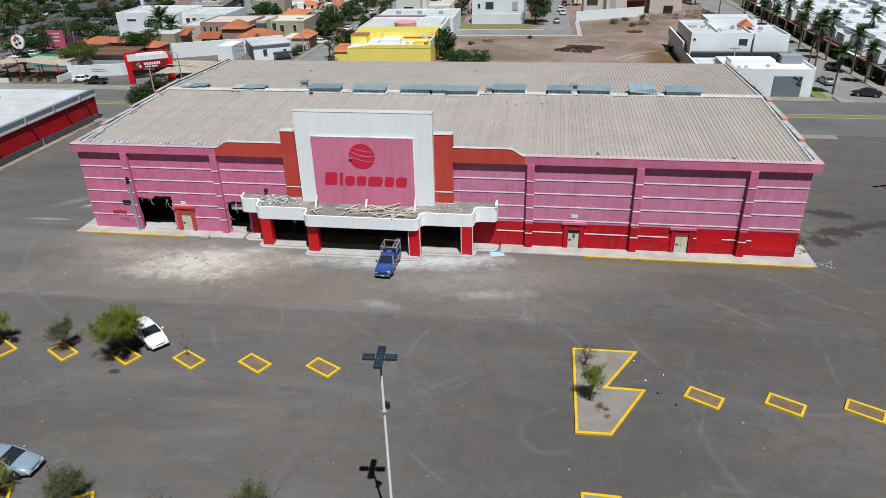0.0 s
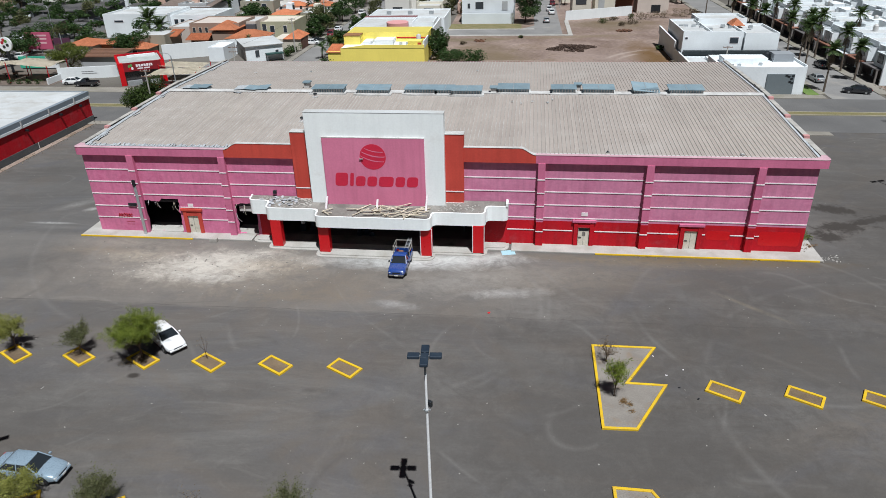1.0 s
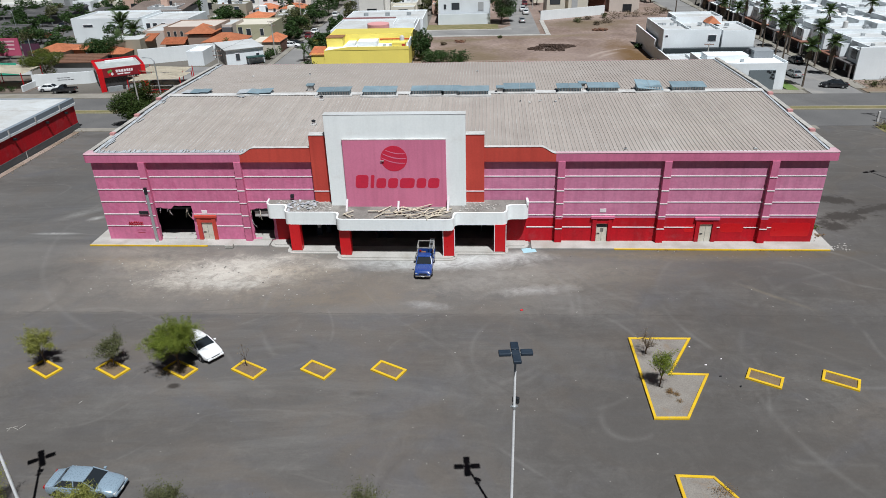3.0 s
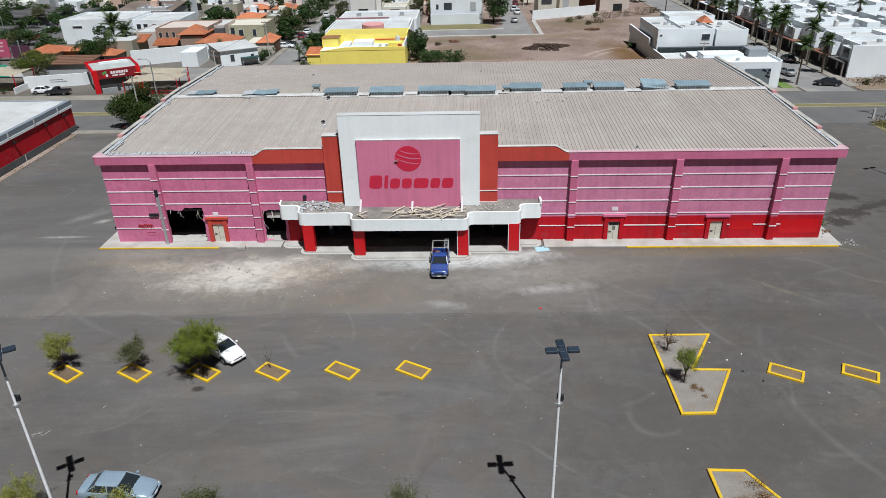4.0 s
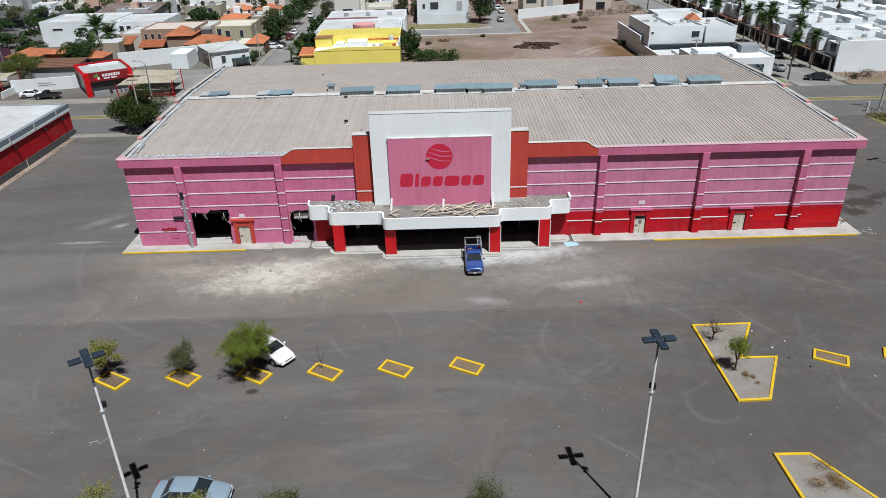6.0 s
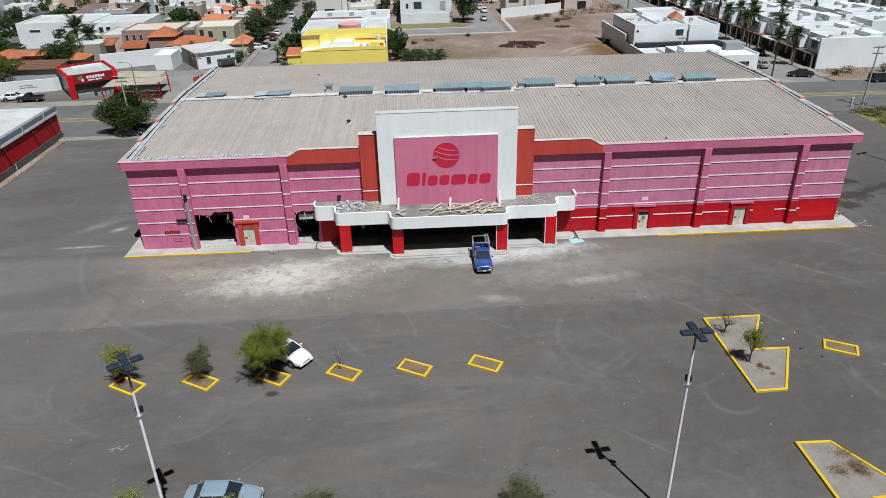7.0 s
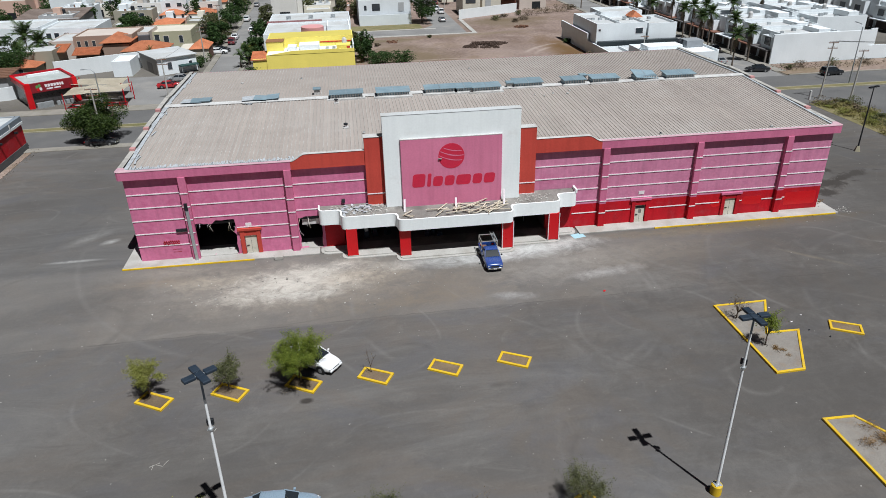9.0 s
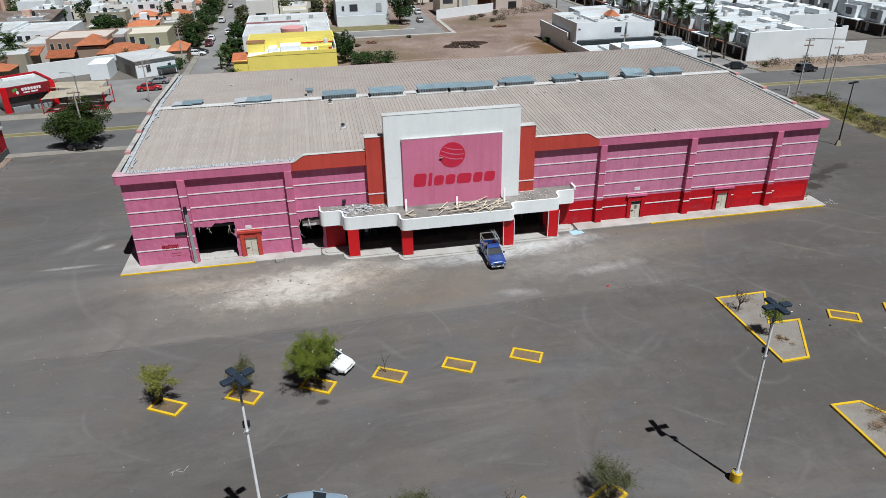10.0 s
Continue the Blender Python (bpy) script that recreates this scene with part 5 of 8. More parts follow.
def shrub(x, y, h, spread, leaves, material, seed, label, size=0.12, name="bush", kind=""):
    t = thing(name, label, "bush", pose(x, y, 0.0), "", kind)
    g = np.random.default_rng(seed)
    rng = random.Random(seed)
    bm = bmesh.new()
    for k in range(7):
        a = rng.uniform(0, 6.3)
        e = (math.cos(a) * spread * 0.6, math.sin(a) * spread * 0.6, h * rng.uniform(0.5, 0.9))
        tube(bm, [(0, 0, -0.03), (e[0] * 0.4, e[1] * 0.4, e[2] * 0.6), e], [0.03, 0.022, 0.01], 4)
    part("stems", bm, M["bark"], t)
    lob = g.normal(size=(9, 3)) * np.array([0.45, 0.45, 0.22])
    pick = g.integers(0, 9, leaves)
    c = (lob[pick] + g.normal(size=(leaves, 3)) * 0.22) * np.array([spread, spread, h]) + np.array([0, 0, h * 0.55])
    c[:, 2] = np.clip(c[:, 2], 0.03, h)
    leaf_cloud("foliage", c, size, material, t, seed)
    return t


def frond_mesh(length, droop, width, leaflets, material, name="frond"):
    """One palm leaf: an arching midrib with narrow leaflets."""
    verts, faces = [], []
    pts = []
    for k in range(leaflets + 1):
        s = k / leaflets
        pts.append(Vector((length * s * (1 - 0.18 * droop * s), 0, length * (0.42 * s - droop * s * s))))
    for k in range(leaflets):
        a, b = pts[k], pts[k + 1]
        i = len(verts)
        verts += [tuple(a + Vector((0, 0.03, 0))), tuple(a - Vector((0, 0.03, 0))), tuple(b - Vector((0, 0.02, 0))), tuple(b + Vector((0, 0.02, 0)))]
        faces.append((i, i + 1, i + 2, i + 3))
        w = width * math.sin(math.pi * min(1.0, 0.12 + 0.9 * k / leaflets)) + 0.05
        for side in (-1, 1):
            i = len(verts)
            tip = a.lerp(b, 0.5) + Vector((w * 0.5, side * w, -w * 0.35))
            verts += [tuple(a), tuple(b), tuple(tip)]
            faces.append((i, i + 1, i + 2))
    me = bpy.data.meshes.new(name)
    me.from_pydata(verts, [], faces)
    me.materials.append(material)
    return me


FROND = {"fan": frond_mesh(1.7, 0.55, 0.55, 9, M["frond"]), "long": frond_mesh(3.2, 0.62, 0.7, 16, M["frond"]), "dead": frond_mesh(1.6, 0.5, 0.4, 8, M["leaf_dry"], "dead_frond")}


def palm(x, y, h, kind, seed, count=18, scale=1.0, skirt=0):
    t = thing("palm_tree", "tall slim palm with a crown of green fronds" if kind == "fan" else "palm with long arching green fronds", "palm tree", pose(x, y, 0), "palms along the streets")
    r = random.Random(seed)
    bm = bmesh.new()
    lean = (r.uniform(-0.3, 0.3), r.uniform(-0.3, 0.3))
    tube(bm, [(0, 0, -0.1), (lean[0] * 0.3, lean[1] * 0.3, h * 0.5), (lean[0], lean[1], h)], [0.20, 0.14, 0.11], 8)
    part("trunk", bm, M["palm_bark"], t, "", True)
    for k in range(count):
        ring = k % 3
        pitch = (-58, -22, 18)[ring] + r.uniform(-9, 9)
        ob = share("frond", FROND[kind], t, pose(lean[0], lean[1], h, 0, 0, 137.5 * k + r.uniform(-12, 12)) @ pose(0, 0, 0, 0, pitch, 0) @ Matrix.Scale(scale * r.uniform(0.85, 1.1), 4))
    for k in range(skirt):
        share("dead_frond", FROND["dead"], t, pose(lean[0], lean[1], h - 0.2 - r.uniform(0, 1.6), 0, 0, 360 * r.random()) @ pose(0, 0, 0, 0, 62 + r.uniform(0, 15), 0) @ Matrix.Scale(scale, 4))
    return t


# ---- vehicles: x forwards, z up, resting on the ground ----


def wheel(parent, x, y, r=0.32, w=0.2):
    bm = bmesh.new()
    tube(bm, [(0, -w / 2, 0), (0, -w / 2 + 0.04, 0), (0, w / 2 - 0.04, 0), (0, w / 2, 0)], [r * 0.9, r, r, r * 0.9], 16)
    wh = part("wheel", bm, M["tyre"], parent, "black rubber tyre", True)
    wh.matrix_basis = pose(x, y, r)
    s = 1 if y > 0 else -1
    bm = bmesh.new()
    tube(bm, [(0, s * (w / 2 - 0.02), 0), (0, s * (w / 2 + 0.012), 0)], [r * 0.62, r * 0.55], 10)
    part("rim", bm, M["rim"], wh)
    return wh


def loft(stations):
    """A body shell through sections (x, half width, bottom, top)."""
    bm = bmesh.new()
    rings = []
    for x, w, zb, zt in stations:
        half = [(0.0, zb), (0.82 * w, zb), (0.96 * w, zb + 0.05), (w, zb + 0.4 * (zt - zb)), (w * 0.985, zb + 0.72 * (zt - zb)), (w * 0.93, zt - 0.05), (0.82 * w, zt - 0.005), (0.4 * w, zt + 0.02), (0.0, zt + 0.025)]
        full = half + [(-y, z) for y, z in reversed(half[1:-1])]
        rings.append([bm.verts.new((x, y, z)) for y, z in full])
    n = len(rings[0])
    for a, b in zip(rings, rings[1:]):
        for k in range(n):
            bm.faces.new((a[k], a[(k + 1) % n], b[(k + 1) % n], b[k]))
    bm.faces.new(rings[0][::-1]), bm.faces.new(rings[-1])
    return bm


def cabin(car, mat, base, roof, zb, zr, wb, wr, posts):
    """Glass house with a painted roof and pillars. base, roof: (rear x, front x)."""
    bm = bmesh.new()
    lo = [bm.verts.new(p) for p in ((base[0], -wb, zb), (base[1], -wb, zb), (base[1], wb, zb), (base[0], wb, zb))]
    hi = [bm.verts.new(p) for p in ((roof[0], -wr, zr), (roof[1], -wr, zr), (roof[1], wr, zr), (roof[0], wr, zr))]
    bm.faces.new(lo[::-1]), bm.faces.new(hi)
    for k in range(4):
        bm.faces.new((lo[k], lo[(k + 1) % 4], hi[(k + 1) % 4], hi[k]))
    part("cabin_glass", bm, M["glass"], car, "dark window glass")
    # domed roof panel
    bm = bmesh.new()
    mid = (roof[0] + roof[1]) / 2
    edge = rounded([(roof[0] - 0.1, -wr - 0.03), (roof[1] + 0.1, -wr - 0.03), (roof[1] + 0.1, wr + 0.03), (roof[0] - 0.1, wr + 0.03)], 0.26, 5)
    rings = [[bm.verts.new((mid + (x - mid) * d, y * d, z)) for x, y in edge] for d, z in ((1.0, zr - 0.04), (1.0, zr + 0.0), (0.88, zr + 0.035), (0.62, zr + 0.06), (0.3, zr + 0.068))]
    for lo, hi in zip(rings, rings[1:]):
        for k in range(len(lo)):
            bm.faces.new((lo[k], lo[(k + 1) % len(lo)], hi[(k + 1) % len(lo)], hi[k]))
    bm.faces.new(rings[0][::-1]), bm.faces.new(rings[-1])
    part("roof", bm, mat, car, "", True)
    for s in (-1, 1):
        for xa, xb in ((base[0], roof[0]), (base[1], roof[1])) + tuple((p, p) for p in posts):
            bm = bmesh.new()
            beam(bm, (xa, s * (wb + 0.004), zb - 0.02), (xb, s * (wr + 0.012), zr), 0.075, 0.05)
            part("pillar", bm, mat, car)


def vehicle(kind, m, mat, label, category="car", group=""):
    car = thing("pickup_truck" if kind == "pickup" else "car", label, category, m, group)
    if kind == "sedan":
        L, base, roof, zb, zr, wb, wr = 2.3, (-1.72, 1.12), (-1.02, 0.30), 0.92, 1.38, 0.77, 0.60
        st = [(-2.3, 0.66, 0.42, 0.82), (-2.2, 0.80, 0.30, 0.93), (-1.75, 0.86, 0.25, 0.97), (-0.6, 0.88, 0.22, 0.95), (0.6, 0.88, 0.22, 0.94), (1.1, 0.87, 0.23, 0.92), (1.7, 0.84, 0.26, 0.83), (2.1, 0.78, 0.3, 0.74), (2.27, 0.66, 0.36, 0.64), (2.32, 0.5, 0.42, 0.58)]
        axles, posts = (-1.35, 1.4), (-0.3,)
    elif kind == "suv":
        L, base, roof, zb, zr, wb, wr = 2.2, (-2.1, 1.05), (-1.9, 0.35), 1.02, 1.62, 0.80, 0.66
        st = [(-2.22, 0.72, 0.42, 0.98), (-2.14, 0.86, 0.34, 1.04), (-1.4, 0.9, 0.3, 1.05), (0.6, 0.9, 0.28, 1.04), (1.1, 0.9, 0.28, 1.02), (1.75, 0.87, 0.3, 0.94), (2.12, 0.8, 0.34, 0.86), (2.24, 0.66, 0.42, 0.74)]
        axles, posts = (-1.3, 1.35), (-1.2, -0.3)
    else:
        L, base, roof, zb, zr, wb, wr = 2.35, (-0.38, 1.05), (-0.30, 0.38), 1.0, 1.55, 0.78, 0.62
        st = [(-0.45, 0.86, 0.36, 1.02), (0.6, 0.87, 0.34, 1.02), (1.05, 0.87, 0.34, 1.01), (1.8, 0.86, 0.36, 0.94), (2.2, 0.82, 0.38, 0.88), (2.33, 0.76, 0.42, 0.78), (2.37, 0.66, 0.46, 0.70)]
        axles, posts = (-1.45, 1.45), ()
    body = part("body", loft(st), mat, car, "", True)
    cabin(car, mat, base, roof, zb, zr, wb, wr, posts)
    if kind == "pickup":
        bm = boxed(-2.35, -0.5, -0.86, 0.86, 0.45, 0.60)
        bed = part("cargo_bed", bm, M["black"], car, "open cargo bed")
        for y0, y1 in ((-0.87, -0.78), (0.78, 0.87)):
            part("bed_side", boxed(-2.37, -0.48, y0, y1, 0.42, 1.0, bevel=0.02), mat, car)
        part("tailgate", boxed(-2.38, -2.3, -0.78, 0.78, 0.45, 0.98, bevel=0.02), mat, car)
    w = st[len(st) // 2][1]
    for x in axles:
        for s in (-1, 1):
            bm = bmesh.new()
            tube(bm, [(x, s * (w - 0.2), 0.34), (x, s * (w + 0.006), 0.34)], 0.40, 18)
            part("wheel_arch", bm, M["black"], car)
            wheel(car, x, s * (w - 0.08))
    front = st[-2][0]
    zl = st[-2][3] - 0.09
    for s in (-1, 1):
        part("headlight", boxed(front - 0.14, front + 0.035, s * 0.56 - 0.16, s * 0.56 + 0.16, zl - 0.09, zl + 0.05, bevel=0.03), M["lens"], car, "clear headlight")
        part("tail_light", boxed(-L - 0.04, -L + 0.08, s * 0.66 - 0.1, s * 0.66 + 0.1, 0.68, 0.86, bevel=0.02), M["tail"], car, "red tail light")
        part("mirror", boxed(base[1] - 0.35, base[1] - 0.2, s * (w + 0.09) - 0.09, s * (w + 0.09) + 0.09, zb + 0.02, zb + 0.16, bevel=0.03), mat if kind == "sedan" else M["black"], car)
    part("grille", boxed(front - 0.02, front + 0.075, -0.38, 0.38, zl - 0.12, zl + 0.02, bevel=0.02), M["black"], car)
    part("front_bumper", boxed(front - 0.1, front + 0.11, -0.72, 0.72, 0.34, 0.5, bevel=0.04), M["chrome"] if kind == "pickup" else mat, car)
    part("number_plate", boxed(front + 0.1, front + 0.125, -0.16, 0.16, 0.36, 0.47), M["plate"], car)
    part("number_plate", boxed(-L - 0.06, -L - 0.02, -0.16, 0.16, 0.55, 0.66), M["plate"], car)
    for s in (-1, 1):
        part("wiper", boxed(base[1] - 0.06, base[1] - 0.02, s * 0.35 - 0.25, s * 0.35 + 0.25, zb + 0.03, zb + 0.05), M["black"], car)
    return car


PAINT = {
    "blue": paint("blue_lacquer", (0.008, 0.045, 0.22), 0.3, 0.4), "white": paint("white_lacquer", (0.80, 0.81, 0.82)), "silver": paint("silver_blue_lacquer", (0.30, 0.40, 0.49), 0.3, 0.7, 0.3),
    "black": paint("black_lacquer", (0.012, 0.013, 0.016)), "red": paint("red_lacquer", (0.42, 0.015, 0.02)), "grey": paint("grey_lacquer", (0.35, 0.36, 0.37), 0.3, 0.5, 0.3), "maroon": paint("maroon_lacquer", (0.16, 0.02, 0.03)),
}

# ---- things on the car park ----
truck = vehicle("pickup", pose(-13.75, 58.2, 0, 0, 0, -91), PAINT["blue"], "blue pickup truck with a ladder rack, parked at the entrance", "pickup truck")
for x in (-2.2, -0.62):
    for s in (-1, 1):
        bm = bmesh.new()
        beam(bm, (x, s * 0.80, 0.98), (x, s * 0.80, 1.95), 0.06, 0.06)
        part("rack_post", bm, M["rack"], truck)
    bm = bmesh.new()
    beam(bm, (x, -0.83, 1.95), (x, 0.83, 1.95), 0.06, 0.06)
    part("rack_bar", bm, M["rack"], truck)
for s in (-1, 1):
    for z in (1.45, 1.95):
        bm = bmesh.new()
        beam(bm, (-2.25, s * 0.80, z), (-0.55, s * 0.80, z), 0.05, 0.05)
        part("rack_rail", bm, M["rack"], truck)
lad = thing("ladder", "pale aluminium ladder tied on the truck's rack", "ladder", pose(-13.75, 58.2, 0, 0, 0, -91))
for y in (0.42, 0.76):
    bm = bmesh.new()
    beam(bm, (-2.7, y, 2.02), (-0.3, y, 2.02), 0.06, 0.07)
    part("rail", bm, M["steel"], lad)
for k in range(8):
    bm = bmesh.new()
    beam(bm, (-2.55 + 0.3 * k, 0.42, 2.02), (-2.55 + 0.3 * k, 0.76, 2.02), 0.035, 0.035)
    part("rung", bm, M["steel"], lad)
crate = thing("load", "brown sacks and boxes lying in the truck bed", "cargo", pose(-13.75, 58.2, 0, 0, 0, -91))
for x, y, s in ((-1.2, 0.1, 0.3), (-1.8, -0.3, 0.25), (-0.9, -0.4, 0.22)):
    part("sack", boxed(x - s, x + s, y - s, y + s, 0.6, 0.6 + 1.2 * s, bevel=0.08), M["cloth"] if s > 0.28 else M["rust"], crate)
vehicle("sedan", pose(-31.3, 43.95, 0, 0, 0, -38), PAINT["white"], "white car parked under a green tree")
vehicle("sedan", pose(-33.0, 28.95, 0, 0, 0, -3), PAINT["silver"], "silver-blue saloon car parked on the asphalt")


def planter(cx, cy, side=1):
    """A slanted rectangular bed with a yellow kerb."""
    p = thing("planter_bed", "small slanted planting bed with a yellow painted kerb", "planter", pose(cx, cy, 0), "beds of the car park")
    o = [(-0.78 * side, 1.24), (1.42 * side, 0.01), (0.72 * side, -1.30), (-1.46 * side, -0.02)]
    inn = grown(o, -0.20)
    for k in range(4):
        bm = bmesh.new()
        j = (k + 1) % 4
        prism(bm, [o[k], o[j], inn[j], inn[k]], -0.02, 0.16)
        bmesh.ops.bevel(bm, geom=[e for e in bm.edges if all(v.co.z > 0.1 for v in e.verts)], offset=0.025, segments=1, affect="EDGES")
        part("kerb", bm, M["yellow"], p)
    bm = bmesh.new()
    prism(bm, grown(o, -0.19), -0.02, 0.07)
    part("soil", bm, M["soil"], p, "dry brown soil")
    return p


bed = planter(-42.95, 41.25)
for cx, cy in ((-37.45, 41.3), (-31.97, 41.35), (-26.47, 41.38), (-20.97, 41.46), (-15.4, 41.5), (13.1, 40.95), (18.6, 40.8), (23.85, 40.72)):
    copy_thing(bed, pose(cx, cy, 0))
bed = planter(-37.9, 26.4, -1)
for cx in (-32.3, -26.7, -20.75, -15.1):
    copy_thing(bed, pose(cx, 26.4, 0))


def island(name, pts, label):
    p = thing(name, label, "planter")
    inn = grown(pts, -0.2)
    n = len(pts)
    for k in range(n):
        bm = bmesh.new()
        j = (k + 1) % n
        prism(bm, [pts[k], pts[j], inn[j], inn[k]], -0.02, 0.17)
        bmesh.ops.bevel(bm, geom=[e for e in bm.edges if all(v.co.z > 0.1 for v in e.verts)], offset=0.025, segments=1, affect="EDGES")
        part("kerb", bm, M["yellow"], p)
    bm = bmesh.new()
    prism(bm, grown(pts, -0.19), -0.02, 0.09)
    part("gravel", bm, M["island"], p, "pale gravel and dry earth")


island("traffic_island", [(3.9, 46.1), (9.0, 46.12), (6.3, 41.42), (9.08, 41.35), (6.25, 36.25), (3.82, 36.2)][::-1], "notched traffic island with a yellow kerb and gravel")
island("traffic_island", [(3.95, 31.02), (6.35, 30.95), (9.1, 26.0), (6.4, 25.95), (9.05, 21.2), (3.95, 21.2)][::-1], "notched traffic island with a yellow kerb and dry weeds")

small_tree(-43.35, 41.9, 3.6, 1.1, 9500, M["leaf_yellow"], 1, "young yellow-green tree leaning in a planting bed", 0.06, 6, 5, 0.048, 0.36)
small_tree(-37.6, 41.7, 3.15, 1.0, 6600, M["leaf_olive"], 2, "thin olive-coloured tree in a planting bed", 0.06, 7, 6, 0.044, 0.3)
small_tree(-32.15, 41.6, 4.4, 1.8, 42000, M["leaf_bright"], 3, "bushy bright green tree shading a car", 0.11, 11, 7, 0.042, 0.46)
small_tree(-26.75, 41.9, 2.7, 0.5, 60, M["leaf_dry"], 4, "bare dark sapling in a planting bed", 0.035, 3, 3, 0.05, 0.2)
small_tree(5.0, 39.75, 3.5, 0.62, 4600, M["leaf_bright"], 6, "slender green tree on a traffic island", 0.06, 6, 5, 0.045, 0.34)
small_tree(4.9, 43.9, 2.5, 0.8, 420, M["leaf_dry"], 7, "bare bush on a traffic island", 0.08, 7, 7, 0.05, 0.3)
small_tree(-37.9, 26.5, 3.3, 1.5, 13000, M["leaf_yellow"], 8, "yellow-green tree in a planting bed", 0.07, 7, 6, 0.042, 0.45)
small_tree(-32.4, 26.5, 2.5, 1.35, 10500, M["leaf_yellow"], 9, "olive tree before a parked car", 0.07, 7, 5, 0.048, 0.42)
small_tree(-26.9, 26.5, 3.0, 1.15, 8000, M["leaf_olive"], 10, "grey-green sparse tree in a planting bed", 0.07, 8, 6, 0.044, 0.42)
small_tree(-20.9, 26.5, 2.2, 0.8, 160, M["leaf_dry"], 11, "bare thin sapling in a planting bed", 0.045, 5, 4, 0.05, 0.3)
small_tree(-14.95, 26.5, 2.9, 1.1, 6500, M["leaf_olive"], 12, "grey-green sparse tree in a planting bed", 0.07, 8, 6, 0.044, 0.42)
shrub(5.6, 38.9, 0.2, 0.55, 1500, M["leaf_rust"], 13, "dry brown weeds at the foot of a tree", 0.03)
shrub(6.6, 28.4, 0.45, 1.1, 2600, M["leaf_rust"], 14, "dry brown weed clump on a traffic island", 0.035)
shrub(-32.9, 40.9, 0.2, 0.7, 700, M["leaf_dry"], 15, "dry litter under the tree", 0.03)


def lamp_post(x, y, turn, neck=11.75, lean=0.0):
    p = thing("lamp_post", "tall white lamp post with dark lamp heads and yellow foot", "lamp post", pose(x, y, 0, 0, lean, turn), "car park lamps")
    bm = bmesh.new()
    tube(bm, [(0, 0, -0.05), (0, 0, 0.68), (0, 0, 0.75)], [0.34, 0.34, 0.28], 18)
    part("foot", bm, M["yellow"], p, "yellow concrete foot", True)
    bm = bmesh.new()
    tube(bm, [(0, 0, 0.7), (0, 0, 6.0), (0, 0, neck)], [0.10, 0.082, 0.064], 12)
    part("pole", bm, M["pole"], p, "", True)
    bm = bmesh.new()
    tube(bm, [(0, 0, neck), (0, 0, 12.75)], [0.055, 0.055], 10)
    part("pole_top", bm, wall_paint((0.22, 0.26, 0.30)), p, "grey-blue tenon under the lamp heads")
    part("base_plate", boxed(-0.22, 0.22, -0.22, 0.22, 0.74, 0.79, bevel=0.01), M["steel"], p)
    hub = part("hub", boxed(-0.2, 0.2, -0.2, 0.2, 12.72, 12.92, bevel=0.03), M["navy"], p)
    hub.matrix_basis = pose(0, 0, 0)
    for k in range(4):
        head = part("lamp_head", boxed(0.24, 0.84, -0.2, 0.2, 12.78, 12.95, bevel=0.04), M["navy"], p, "dark blue box lamp head")
        head.matrix_basis = pose(0, 0, 0, 0, 0, 90 * k)
        arm = part("arm", boxed(0.15, 0.3, -0.05, 0.05, 12.8, 12.88), M["steel"], head)
        part("lamp_glass", boxed(0.32, 0.78, -0.15, 0.15, 12.765, 12.78), M["lens"], head)
    part("flood_light", boxed(-0.18, 0.18, -0.30, -0.12, 9.62, 9.98, bevel=0.04), M["black"], p, "black flood light strapped to the pole").matrix_basis = pose(0, 0, 0, 0, 0, 150)
    bm = bmesh.new()
    tube(bm, [(0, 0, 9.48), (0, 0, 9.58)], [0.13, 0.13], 12)
    part("strap", bm, M["steel"], p)
    part("strap_arm", boxed(-0.2, 0.2, -0.02, 0.02, 9.51, 9.55), M["steel"], p)
    return p


post = lamp_post(-6.57, 26.12, 4)
lamp_post(-35.18, 26.1, 34, 11.4, 0.7)
p = thing("lamp_post", "slim dark lamp post with two flat lamp heads", "lamp post", pose(43.9, 80.6, 0, 0, 0, 20))
bm = bmesh.new()
tube(bm, [(0, 0, -0.05), (0, 0, 9.0)], [0.11, 0.07], 10)
part("pole", bm, M["black"], p, "", True)
bm = bmesh.new()
tube(bm, [(0, 0, -0.05), (0, 0, 0.75)], [0.5, 0.22], 4)
part("foot", bm, M["kerb_old"], p, "tapered concrete foot with worn yellow paint")
for s in (-1, 1):
    part("lamp_head", boxed(s * 0.55 - 0.4, s * 0.55 + 0.4, -0.2, 0.2, 8.98, 9.16, bevel=0.03), M["black"], p)

# litter: pale scraps, sticks and stones
rr = random.Random(77)
bm = bmesh.new()
for k in range(75):
    x, y = rr.uniform(-58, 34), rr.choice((rr.uniform(20, 61), rr.uniform(46, 61)))
    if 3.5 < x < 9.5 or -30.5 < x < -3 and y > 58:
        continue
    s = rr.choice((0.015, 0.02, 0.025, 0.03, 0.035))
    vs = box(bm, -s, s, -s * rr.uniform(0.4, 1), s * rr.uniform(0.4, 1), 0, s * 0.5)
    bmesh.ops.transform(bm, matrix=pose(x, y, 0.0, 0, 0, rr.uniform(0, 180)), verts=vs)
tagged(part("litter", bm, M["concrete"]), "pale paper scraps and stones scattered on the asphalt", "litter", "", "stuff")
for x, y, ln, a in ((-41.5, 34.5, 0.7, 24), (-41.2, 34.4, 0.6, -24), (-40.8, 34.6, 0.5, 62), (-38.0, 37.3, 0.3, 70), (-41.6, 34.3, 0.4, 85)):
    s = part("stick", boxed(-ln / 2, ln / 2, -0.014, 0.014, 0, 0.025), M["concrete"])
    s.matrix_basis = pose(x, y, 0.0, 0, 0, a)
    tagged(s, "pale broken strip lying on the asphalt", "debris", "strips on the asphalt")
